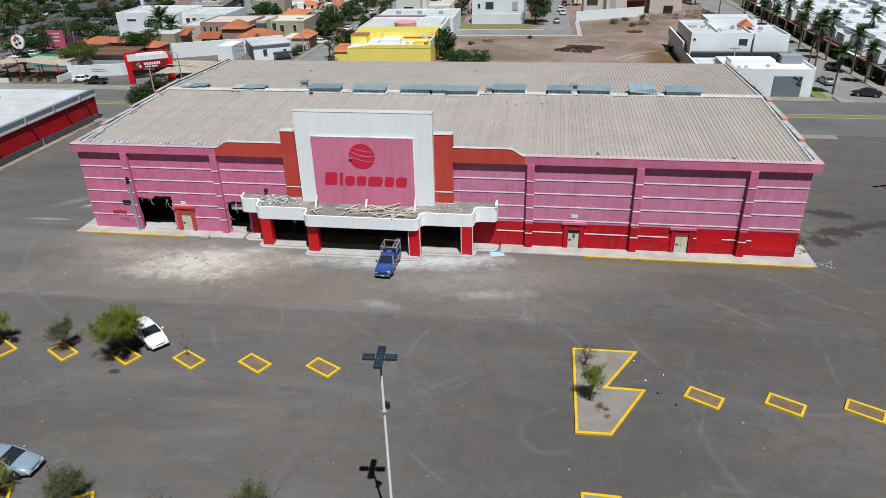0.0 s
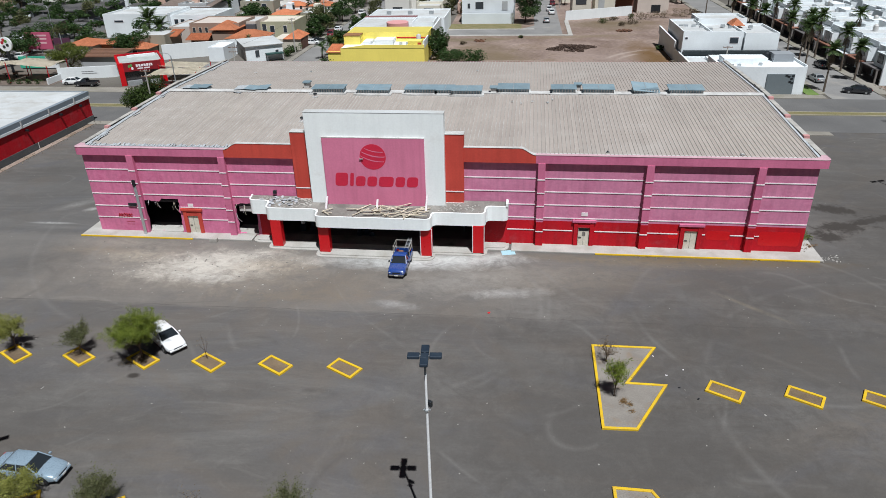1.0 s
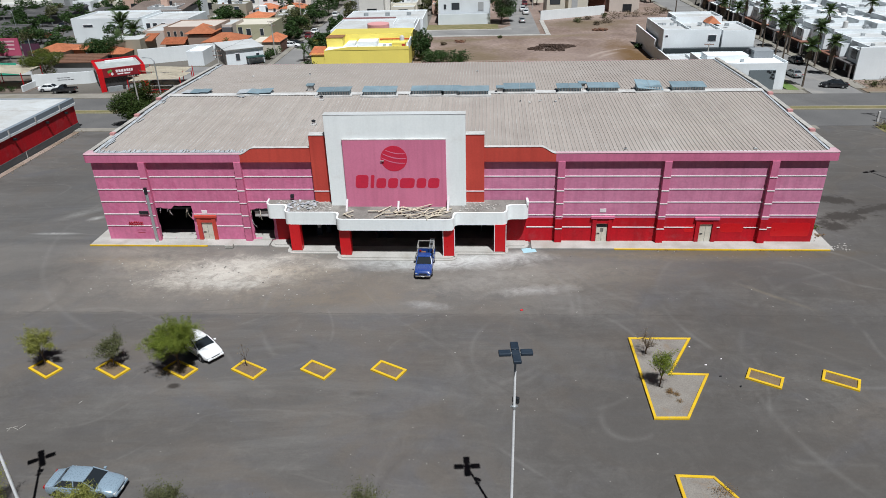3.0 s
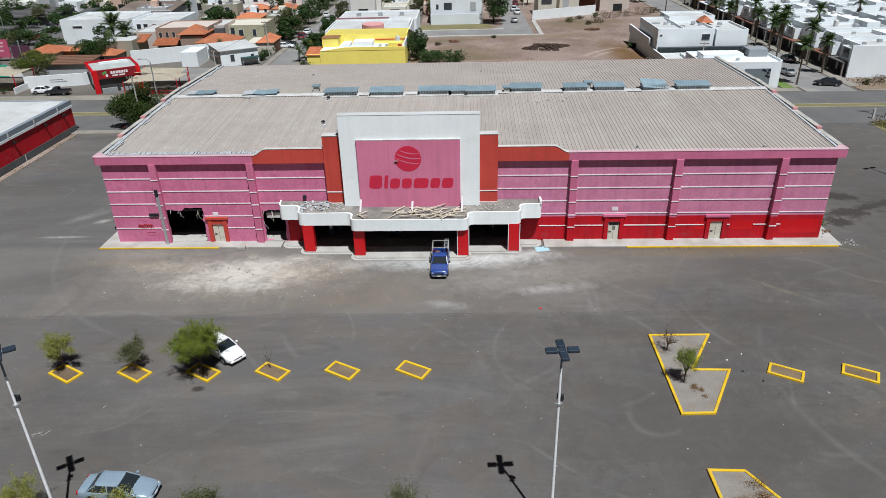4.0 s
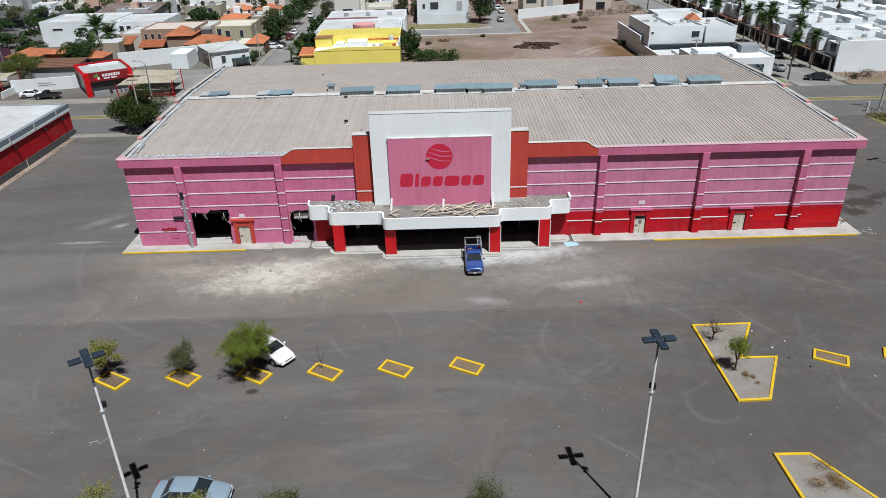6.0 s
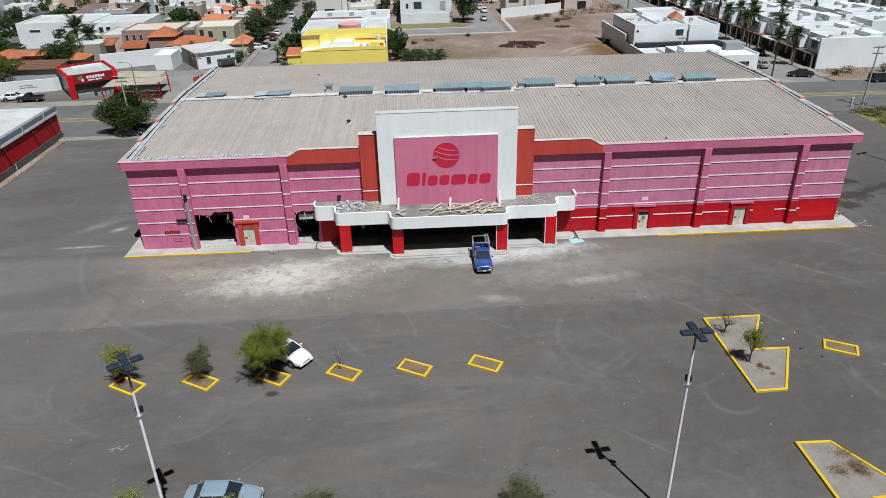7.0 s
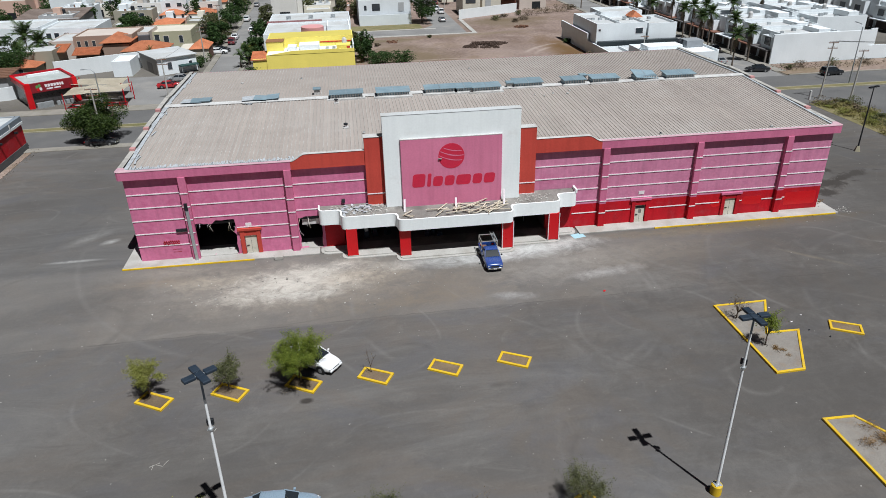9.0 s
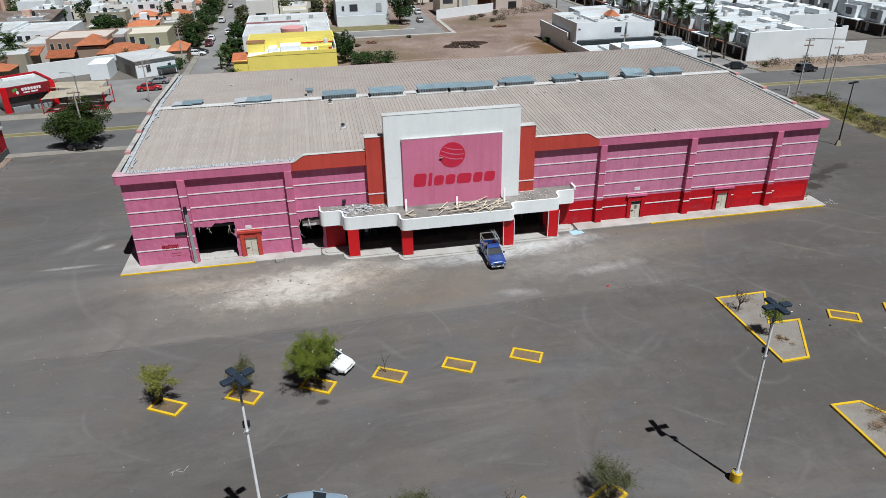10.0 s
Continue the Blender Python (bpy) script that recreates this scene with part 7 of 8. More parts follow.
part("board", boxed(-3.2, 3.4, 0, 0.2, 1.3, 3.9), wall_paint((0.05, 0.42, 0.28)), h)
part("board", boxed(3.4, 6.4, 0, 0.2, 1.3, 3.6), M["white"], h)
for x0, x1, z in ((-1.6, 1.2, 2.9), (1.4, 2.9, 2.9), (-0.4, 2.6, 2.2)):
    part("sign_bar", boxed(x0, x1, -0.03, 0.0, z, z + 0.45), M["stripe"], h)
for x in (-3.0, 6.2):
    part("post", boxed(x, x + 0.15, 0.05, 0.2, 1.05, 1.4), M["steel"], h)
h = thing("billboard", "pink roadside billboard with pale bars", "billboard", pose(-125.3, 166.0, 0))
part("board", boxed(-3.6, 3.6, 0, 0.25, 0.9, 5.1), wall_paint((0.50, 0.09, 0.17)), h)
for z, w in ((4.1, 2.6), (3.3, 2.4), (2.3, 2.2)):
    part("sign_bar", boxed(-w, w, -0.04, 0.0, z, z + 0.4), wall_paint((0.75, 0.45, 0.50)), h)
part("board", boxed(3.9, 8.4, 0.4, 0.6, 0.5, 3.6), wall_paint((0.09, 0.03, 0.06)), h, "dark neighbouring board")
for x in (-3.0, 0, 3.0, 6.0):
    part("post", boxed(x, x + 0.18, 0.28, 0.46, -0.05, 4.8), M["steel"], h)
h = thing("pole_sign", "round white sign with coloured dots on a dark pole", "sign", pose(-115.4, 141.8, 0))
bm = bmesh.new()
tube(bm, [(0, 0, -0.05), (0, 0, 5.2)], 0.28, 12)
part("pole", bm, M["black"], h)
bm = bmesh.new()
prism(bm, [(1.55 * math.cos(a * 0.2094), 6.6 + 1.55 * math.sin(a * 0.2094)) for a in range(30)], -0.2, 0.2, plane="xz")
part("disc", bm, M["white"], h)
for x, z, c in ((-0.55, 6.95, (0.45, 0.02, 0.04)), (0.35, 7.25, (0.10, 0.28, 0.06)), (0.55, 6.4, (0.03, 0.03, 0.03)), (-0.3, 6.05, (0.03, 0.03, 0.03)), (-0.1, 7.5, (0.5, 0.05, 0.05))):
    bm = bmesh.new()
    prism(bm, [(x + 0.36 * math.cos(a * 0.5236), z + 0.36 * math.sin(a * 0.5236)) for a in range(12)], -0.23, -0.2, plane="xz")
    part("dot", bm, wall_paint(c), h)

# the yellow house
h = house("bright yellow two-storey house with a stepped terrace parapet")
ym = wall_paint(YELLOW)
part("wall", boxed(-44.6, -25.6, 151.0, 166.0, -0.1, 4.0), ym, h)
part("roof", boxed(-44.4, -25.8, 151.2, 160.0, 4.0, 4.05), M["white"], h, "pale terrace floor")
bm = bmesh.new()
prism(bm, [(-44.6, 3.9), (-25.6, 3.9), (-25.6, 4.75), (-39.0, 4.75), (-44.6, 3.95)], 151.0, 151.25, plane="xz")
part("parapet", bm, ym, h)
part("parapet", boxed(-25.85, -25.6, 151.25, 160, 4.0, 5.6), M["white"], h)
part("upper_wall", boxed(-44.6, -25.6, 158.6, 166.0, 4.0, 6.3), ym, h)
# wall yellow darkened on this flat top to offset the strong sun
part("upper_roof", boxed(-44.4, -25.8, 158.8, 165.8, 6.3, 6.35), wall_paint((0.60, 0.50, 0.11)), h)
part("upper_block", boxed(-44.7, -41.0, 155.2, 158.6, 4.0, 6.1), ym, h)
part("coping", boxed(-44.8, -40.9, 155.1, 158.6, 6.1, 6.22), surf("brown_coping", (0.30, 0.15, 0.07), None, 1, 8), h)
part("stair_wall", boxed(-37.6, -33.2, 154.6, 158.6, 4.05, 5.2), M["white"], h)
part("stair_wall", boxed(-40.2, -38.3, 155.0, 158.6, 4.05, 4.8), M["white"], h)
part("trim", boxed(-33.0, -26.0, 158.5, 158.62, 4.95, 5.15), M["gloss_red"], h, "red trim line")
part("store_box", boxed(-29.4, -26.4, 152.0, 154.4, 4.05, 5.4), ym, h)
part("hatch", boxed(-27.2, -26.4, 151.95, 152.0, 4.3, 5.1), M["orange"], h)
part("ramp", boxed(-47.6, -44.6, 151.2, 158.0, -0.1, 3.2), ym, h)
slope_roof(h, -48.0, -44.6, 151.0, 157.0, 3.1, 3.9)
tank(h, -27.6, 156.6, 4.05, 0.55, 2.2)
for x in (-29.2, -28.3):
    window(h, "s", x, 4.3, 0.5, 0.35, 152.0, ym)
for x in (-31.5, -33.5, -30):
    cooler(h, x, 155.0, 4.05, 0.35)
h.matrix_basis = pose(1.5, 0, 0) @ Matrix.Diagonal((0.99, 1, 0.94, 1))
h = house("white house with a round pink stair tower")
volume(h, -44.5, -24.0, 168.5, 186.0, 5.2, wall_paint(WHITE), 0.4)
bm = bmesh.new()
tube(bm, [(-33.0, 170.6, 4.0), (-33.0, 170.6, 6.3), (-33.0, 170.6, 6.4)], [2.7, 2.7, 2.6], 22)
part("tower", bm, wall_paint((0.62, 0.30, 0.30)), h, "round pink tower", True)
volume(h, -29.5, -24.2, 171, 180, 6.2, wall_paint(WHITE), 0.4, z0=4.8)
h = house("white house with a maroon roof edge")
volume(h, -45.0, -23.5, 188.5, 206, 4.6, wall_paint(WHITE), 0.3)
part("roof_edge", boxed(-45.2, -31.0, 188.2, 191.0, 4.6, 4.9), wall_paint((0.22, 0.10, 0.10)), h)
for x in (-40, -34, -28):
    cooler(h, x, 197, 4.3, 0.6)

# white house across the bent street, and the walled house beside it
h = house("pale grey-white two-storey house with dark windows")
volume(h, -20.5, -5.2, 209.2, 224, 6.9, wall_paint((0.72, 0.76, 0.79)), 0.5)
part("front_wall", boxed(-20.5, -5.2, 207.6, 207.9, -0.1, 2.9), wall_paint((0.70, 0.75, 0.78)), h)
window(h, "s", -15.4, 4.0, 2.2, 1.8, 209.2, M["black"])
window(h, "s", -18.5, 4.2, 0.6, 1.2, 209.2, M["black"])
part("vent_panel", boxed(-8.8, -7.2, 209.1, 209.2, 3.6, 6.0), wall_paint(GREY), h)
part("lawn", boxed(-23.5, -3.0, 198.4, 207.4, -0.1, 0.03), M["dry_grass"], h)
h = house("beige house with an orange roof behind a white wall")
bm = bmesh.new()
prism(bm, [(9.8, 212.5), (30.2, 222.0), (30.2, 222.3), (9.8, 212.8)], -0.1, 2.7)
part("garden_wall", bm, M["white"], h)
volume(h, 12.0, 17.5, 218.0, 230, 6.3, wall_paint(CREAM), 0.4)
volume(h, 19.0, 25.0, 222.0, 232, 6.3, wall_paint(CREAM), 0.4)
part("stone_band", boxed(20.0, 21.8, 221.9, 222.0, 0, 5.8), wall_paint(GREY), h)
slope_roof(h, 25.0, 31.0, 223.5, 229, 4.4, 6.0)
part("wall", boxed(25.0, 31.0, 226, 232, -0.1, 4.4), wall_paint((0.16, 0.07, 0.05)), h)
window(h, "s", 14.5, 3.8, 3.0, 1.6, 218.0, M["black"])

# white house facing the vacant lot
h = house("large white cubic house with a terracotta roof corner")
volume(h, 30.9, 36.6, 154.4, 171.0, 7.0, wall_paint(WHITE), 0.5)
volume(h, 36.9, 43.4, 155.6, 171.0, 6.7, wall_paint(WHITE), 0.5)
volume(h, 43.6, 50.4, 155.0, 167.0, 6.5, wall_paint(WHITE), 0.5)
volume(h, 36.6, 47.0, 167.2, 175.0, 7.6, wall_paint(WHITE), 0.5)
hip_roof(h, 43.0, 45.4, 163.5, 167.5, 6.6, 1.3, 0.2)
window(h, "s", 41.6, 4.3, 1.7, 1.2, 155.6, M["stripe"])
window(h, "s", 31.6, 5.4, 0.5, 0.4, 154.4, M["stripe"])
part("dark_base", boxed(31.2, 50.0, 153.0, 154.3, -0.1, 3.2), surf("dark_slate_cladding", (0.03, 0.04, 0.045), None, 0.7, 6, 0.5), h, "dark slate ground floor")
part("side_wall", boxed(30.4, 30.7, 140.0, 178.0, -0.1, 2.7), wall_paint(WHITE), h)
part("side_wall", boxed(30.1, 30.5, 158.0, 178.0, 2.7, 4.4), wall_paint(WHITE), h)
r = random.Random(3)
for k in range(9):
    cooler(h, r.uniform(32, 49), r.uniform(158, 165), r.uniform(6.15, 6.5), 0.4)
h.matrix_basis = pose(0, -3.0, 0)
h = house("white corner house with a grey garage front and rounded corner")
volume(h, 35.2, 43.0, 138.5, 148.5, 2.5, wall_paint(WHITE), 0.4)
volume(h, 31.0, 50.2, 142.5, 149.4, 2.3, wall_paint(WHITE), 0.35)
shell = [(33.0, 137.6), (33.0, 128.2), (39.0, 126.9), (40.6, 126.9), (46.4, 126.9)] + [(46.4 + 1.6 * math.sin(k * 0.2618), 128.5 - 1.6 * math.cos(k * 0.2618)) for k in range(1, 7)] + [(48.0, 137.6)]
bm = bmesh.new()
prism(bm, shell, -0.1, 4.9, [grown(shell, -0.2)])
part("front_block", bm, wall_paint(WHITE), h, "", True)
bm = bmesh.new()
prism(bm, grown(shell, -0.19), 4.2, 4.5)
part("roof", bm, wall_paint(WHITE), h)
part("garage_front", boxed(40.9, 45.6, 126.74, 126.9, 0, 3.7, bevel=0.02), wall_paint((0.16, 0.19, 0.205)), h, "dark grey garage front")
for x, z in ((44.6, 3.3), (45.1, 2.9), (44.9, 2.4), (45.3, 3.4), (44.2, 3.5), (45.3, 2.2)):
    part("louvre", boxed(x - 0.22, x + 0.22, 126.68, 126.74, z - 0.14, z + 0.14), M["black"], h)
part("roof_box", boxed(34.2, 39.4, 130.8, 134.6, 4.5, 5.6, bevel=0.03), wall_paint(WHITE), h)
part("roof_box", boxed(39.8, 42.4, 132.5, 136.0, 4.5, 5.3, bevel=0.03), wall_paint(WHITE), h)
part("roof_box", boxed(43.6, 47.2, 133.2, 136.4, 4.5, 5.9, bevel=0.03), wall_paint((0.27, 0.29, 0.31)), h, "grey roof room")
tank(h, 42.9, 135.2, 4.5, 0.6, 1.5, M["black"])
for x, y in ((35.2, 129.0), (36.6, 129.4), (40.5, 130.2)):
    cooler(h, x, y, 4.5, 0.3)
for x in (31.8, 33.2):
    part("skylight", boxed(x, x + 0.9, 142.3, 142.5, 1.3, 1.8), M["pane"], h)

def row_house(x0, x1, y0, y1, z, seed, west=True):
    """One white modern house of a row: cubic volume, dark garage recess, balcony, roof clutter."""
    r = random.Random(seed)
    h = thing("row_house", "white cubic row house with a dark garage front", "house", None, "white row houses")
    volume(h, x0 + 2.2, x1, y0, y1, z, wall_paint(WHITE), 0.55)
    a = y0 + (y1 - y0) * r.choice((0.0, 0.35))
    volume(h, x0 + 0.6, x0 + 2.2, a, a + (y1 - y0) * 0.6, z - r.uniform(0.3, 1.2), wall_paint(WHITE), 0.4, z0=2.7)
    part("garage", boxed(x0 + 2.1, x0 + 2.2, y0 + 0.4, y1 - 0.4, 0, 2.5), wall_paint((0.07, 0.05, 0.045)), h, "dark garage front")
    part("porch_roof", boxed(x0 - 0.6, x0 + 2.2, y0 + 0.3, y1 - 0.6, 2.5, 2.72), r.choice([wall_paint((0.12, 0.11, 0.11)), wall_paint(WHITE), wall_paint((0.20, 0.09, 0.06))]), h)
    for y in (y0 + 0.35, y1 - 0.75):
        part("porch_post", boxed(x0 - 0.5, x0 - 0.2, y, y + 0.3, -0.05, 2.5), wall_paint((0.20, 0.18, 0.17)), h)
    window(h, "w", a + (y1 - y0) * 0.3, 3.5, 2.0, 1.5, x0 + 0.6, M["black"])
    tank(h, r.uniform(x0 + 5, x1 - 1), r.uniform(y0 + 1, y1 - 1), z - 0.55, 0.5, 1.5)
    for k in range(3):
        cooler(h, r.uniform(x0 + 3.5, x1 - 1), r.uniform(y0 + 1, y1 - 1), z - 0.52, r.uniform(0.3, 0.5))
    part("roof_box", boxed(x1 - 4.5, x1 - 1.8, y0 + 0.8, y1 - 1.2, z - 0.5, z + r.uniform(0.1, 1.2)), wall_paint(WHITE), h)


h = thing("end_wall", "tall blank white end wall of a row of houses", "wall")
part("wall", boxed(63.6, 86.0, 134.2, 134.6, -0.1, 6.0), wall_paint(WHITE), h)
part("wall", boxed(86.0, 93.0, 134.2, 134.5, -0.1, 2.8), wall_paint(WHITE), h)
part("wall", boxed(86.0, 87.5, 134.3, 134.6, 2.8, 6.3), wall_paint(WHITE), h)
for k in range(14):
    y = 134.7 + 7.6 * k
    row_house(63.4, 79.0, y, y + 7.4, 6.0 + (k * 37 % 5) * 0.18, 100 + k)
    if k > 1:
        row_house(82.0, 97.0, y, y + 7.4, 6.2 + (k * 23 % 5) * 0.2, 200 + k)
for k in range(9):
    y = 150 + 9 * k
    row_house(112.0, 127.0, y, y + 8.6, 6.4 + (k * 17 % 5) * 0.15, 300 + k)
    row_house(130.0, 145.0, y, y + 8.6, 6.2 + (k * 13 % 5) * 0.2, 400 + k)

# blocks of ordinary houses further off
r = random.Random(2024)
TONES = (WHITE, WHITE, WHITE, (0.72, 0.70, 0.66), CREAM, PINKISH, GREY, (0.70, 0.66, 0.56), (0.62, 0.42, 0.34), TAN)


def plain_house(x0, x1, y0, y1):
    c = r.choice(TONES)
    tiled = r.random() < 0.16
    h = thing("house", "flat-roofed town house with pale painted walls" if not tiled else "town house with an orange tile roof", "house", None, "houses of the town")
    z = r.choice((3.3, 3.6, 5.8, 6.2, 6.6))
    cut = y0 + (y1 - y0) * r.uniform(0.3, 0.6)
    volume(h, x0, x1, cut, y1, z, wall_paint(c), 0.35)
    if tiled:
        part("wall", boxed(x0 + 0.3, x1 - 0.5, y0, cut, -0.1, 3.0), wall_paint(c), h)
        hip_roof(h, x0 + 0.3, x1 - 0.5, y0, cut, 3.0, 1.4, 0.3, None, 5)
    else:
        volume(h, x0 + r.uniform(0, 2), x1 - r.uniform(0, 2), y0, cut, min(z, r.choice((3.0, 3.3, 3.5, 6.0))), wall_paint(c), 0.3)
    for k in range(2):
        window(h, "s", x0 + (x1 - x0) * (0.28 + 0.44 * k), z - 1.9, 1.4, 1.1, cut, M["stripe"])
    g0 = x0 + (x1 - x0) * r.uniform(0.25, 0.5)
    # no real opening: a flat black panel takes the place of its shade
    part("garage", boxed(g0, g0 + r.uniform(2.2, 3.4), y0 - 0.05, y0 + 0.1, 0, 2.3), M["black"], h, "black panel standing for a shaded garage opening")
    a0 = x0 + r.uniform(0.5, 3.0)
    part("roof_hut", boxed(a0, a0 + r.uniform(1.6, 3.0), y1 - 3.4, y1 - 1.0, z - 0.4, z + r.uniform(0.5, 1.9)), wall_paint(r.choice(TONES)), h)
    for k in range(4):
        s = r.uniform(0.15, 0.4)
        cx, cy = r.uniform(x0 + 0.8, x1 - 0.8), r.uniform(cut + 0.8, y1 - 0.8)
        part("roof_box", boxed(cx - s, cx + s, cy - s, cy + s, z - 0.32, z + r.uniform(0.1, 0.7)), r.choice([M["black"], M["slab"], M["rust"], M["flash"]]), h)
    if r.random() < 0.7:
        tank(h, r.uniform(x0 + 1, x1 - 1), r.uniform(cut + 1, y1 - 1), z - 0.35, 0.55, 1.4, r.choice([M["flash"], M["black"]]))
    for k in range(2):
        cooler(h, r.uniform(x0 + 1, x1 - 1), r.uniform(cut + 1, y1 - 1), z - 0.32, 0.45)


def block(xa, xb, ya, yb, wide=9.5):
    x = xa
    while x + 7 < xb:
        w = min(wide + r.uniform(-1.5, 2.0), xb - x)
        plain_house(x + 0.2, x + w - 0.3, ya + r.uniform(0, 3), yb - r.uniform(0, 2))
        x += w


for ya, yb in ((205, 221), (224, 240), (250, 266), (269, 285), (297, 313)):
    for xa, xb in ((-205, -122) if ya > 245 else (-110, -100), (-90 if ya < 230 else -120, -58), (-47, -24) if ya < 240 else (-47, -1), (10, 50) if ya > 240 else (32, 50)):
        if ya < 206 and xa in (-47, 32):
            continue
        block(xa, xb, ya, yb)
block(-24, -1, 228, 242)

# trees and bushes of the town
big_tree(-65.3, 108.6, 7.3, 4.5, 26000, M["leaf_street"], 51, "dense dark green street tree by the boulevard", 0.13, 34, 0.05)
big_tree(-102.4, 143.6, 6.6, 4.6, 14000, M["leaf_mid"], 52, "feathery green tree behind a terrace", 0.12, 20, 0.12)
big_tree(-97.5, 160.5, 6.4, 5.2, 7500, M["leaf_deep"], 53, "dark garden tree between low houses", 0.2, 18, 0.05)
big_tree(-82.5, 206.0, 6.5, 6.0, 4600, M["leaf_deep"], 54, "broad dark tree between roofs", 0.3)
big_tree(-2.0, 209.0, 10.0, 5.6, 5200, M["leaf_deep"], 56, "large dark tree before a pale house", 0.28, 18, 0.08)
big_tree(-21.6, 158.5, 7.0, 3.0, 4200, M["leaf_deep"], 57, "dense garden hedge tree beside a yellow house", 0.2, 14, 0.0)
for x, y, hh, s in ((-22.3, 163, 5.2, 2.2), (-47.0, 166.5, 4.6, 2.3), (-47.0, 172.0, 4.2, 2.2), (-57.6, 182.5, 4.2, 2.4), (-57.8, 188.0, 5.2, 2.8), (-58.5, 196.0, 5.6, 3.4), (-62.0, 199.5, 6.0, 3.8), (-58.5, 204, 6.0, 3.2), (-58, 214, 6.0, 3.4), (-47.5, 190, 5, 2.6), (-47.2, 200, 4.6, 2.4), (-47.5, 215, 6, 3), (-58, 232, 6, 3)):
    big_tree(x, y, hh * 1.15, s * 1.1, 2400, r.choice([M["leaf_deep"], M["leaf_deep"], M["leaf_deep"], M["leaf_olive"]]), int(x * 7 + y * 13) % 9973, "rounded street tree with dark leaves", 0.24, 12, 0.1)
for k in range(70):
    x, y = r.uniform(-200, 150), r.uniform(222, 300)
    if -56 < x < -49 or -2 < x < 10 or 51 < x < 62:
        x += 9
    big_tree(x, y, r.uniform(4.5, 8.0), r.uniform(2.4, 4.6), 700, r.choice([M["leaf_deep"], M["leaf_deep"], M["leaf_olive"]]), 900 + k, "town tree with a dark rounded crown", 0.34, 11, 0.15)
for k in range(74):
    x, y = r.uniform(-200, -122), r.uniform(150, 245)
    big_tree(x, y, r.uniform(4.0, 7.5), r.uniform(2.4, 4.4), 900, r.choice([M["leaf_deep"], M["leaf_deep"], M["leaf_olive"]]), 1200 + k, "avenue tree with a green crown", 0.28, 11, 0.2)
sheet("west_avenue", [(-128, 128), (-121, 128), (-146, 260), (-156, 260)], 0.004, M["road"], "asphalt avenue with a planted median", "road", 0.05)
for k, (x, y) in enumerate(((-18.5, 154.8), (-15.5, 153.8), (-12.6, 154.6), (-19.5, 152.5))):
    shrub(x, y, 2.6, 2.4, 1500, M["leaf_deep"], 60 + k, "dark green thorny bush on bare earth", 0.16)
for k, (x, y, s) in enumerate(((-17.5, 176, 0.8), (-3.0, 184.5, 0.7), (30.0, 150.5, 1.6), (29.8, 168, 1.2), (28, 206, 2.0), (33, 214, 2.6), (38, 217, 2.4), (44, 219, 2.6), (48, 222, 2.0), (25, 203, 1.2), (20, 208, 1.5), (29, 215, 1.6), (24, 213, 1.2))):
    shrub(x, y, s * 0.8, s, 420, r.choice([M["leaf_olive"], M["leaf_deep"], M["leaf_dry"]]), 80 + k, "scrubby bush on bare earth", 0.16)
sheet("vacant_lot_east", rect(30.7, 51.0, 178.0, 260), -0.024, M["earth"], "bare earth behind white houses", "ground", 0.03)
g = np.random.default_rng(9)
for k, (x0, x1, y0, y1, n, s) in enumerate(((53, 59.8, 76, 105, 9000, 0.12), (62, 110, 127, 133.4, 2200, 0.14), (-23, 30, 128, 187, 1500, 0.08), (-75, -73.2, 50, 106, 700, 0.1), (26.2, 27.8, 63, 72, 120, 0.12))):
    c = np.stack([g.uniform(x0, x1, n), g.uniform(y0, y1, n), g.uniform(0.02, 0.3 if s < 0.15 else 0.55, n)], 1)
    keep = (np.sin(c[:, 0] * 0.7 + k) + np.sin(c[:, 1] * 0.5) + g.normal(0, 0.5, n)) > 0.1
    o = leaf_cloud("dry_weeds", c[keep], s, M["leaf_straw"] if k == 0 else M["leaf_dry"], None, 30 + k, 1.0)
    tagged(o, "dry tufts of weeds on the ground", "weeds", "", "stuff")
for k, (x, y) in enumerate(((55.5, 92), (57.0, 97.5), (58.5, 101), (54.5, 103), (56.0, 87), (53.6, 84), (64.5, 129), (68, 130), (75, 129.4), (83, 130.5), (90, 136.5))):
    shrub(x, y, 1.0 + 0.4 * (k % 3), 1.2 + 0.4 * (k % 2), 420, (M["leaf_olive"], M["leaf_dry"])[k % 2], 130 + k, "dry scrub bush on the verge", 0.13)

for k in range(34):
    x, y = r.uniform(53.2, 59.6), r.uniform(79, 105)
    shrub(x, y, r.uniform(0.3, 0.85), r.uniform(0.7, 1.5), 520, r.choice([M["leaf_olive"], M["leaf_yellow"], M["leaf_straw"], M["leaf_yellow"]]), 1500 + k, "dry grass and scrub tuft on the verge", 0.09)

# dark brush heap on the vacant lot
bm = bmesh.new()
rr = random.Random(17)
for k in range(900):
    a, d = rr.uniform(0, 6.3), math.sqrt(rr.random())
    x, y = 9.2 + 5.0 * d * math.cos(a) + 1.5 * math.sin(3 * a), 170.5 + 4.6 * d * math.sin(a)
    z, s = 0.6 * (1 - d) * rr.uniform(0.2, 1.1), rr.uniform(0.12, 0.45)
    vs = box(bm, -s, s, -s * 0.25, s * 0.25, 0, s * 0.35)
    bmesh.ops.transform(bm, matrix=pose(x, y, z - 0.05, rr.uniform(-20, 20), rr.uniform(-20, 20), rr.uniform(0, 180)), verts=vs)
tagged(part("brush_heap", bm, surf("charred_brush", (0.045, 0.028, 0.022), (0.08, 0.05, 0.036), 1.2, 6, 0.95, 0.3)), "dark heap of burnt brush on bare earth", "heap", "", "stuff")
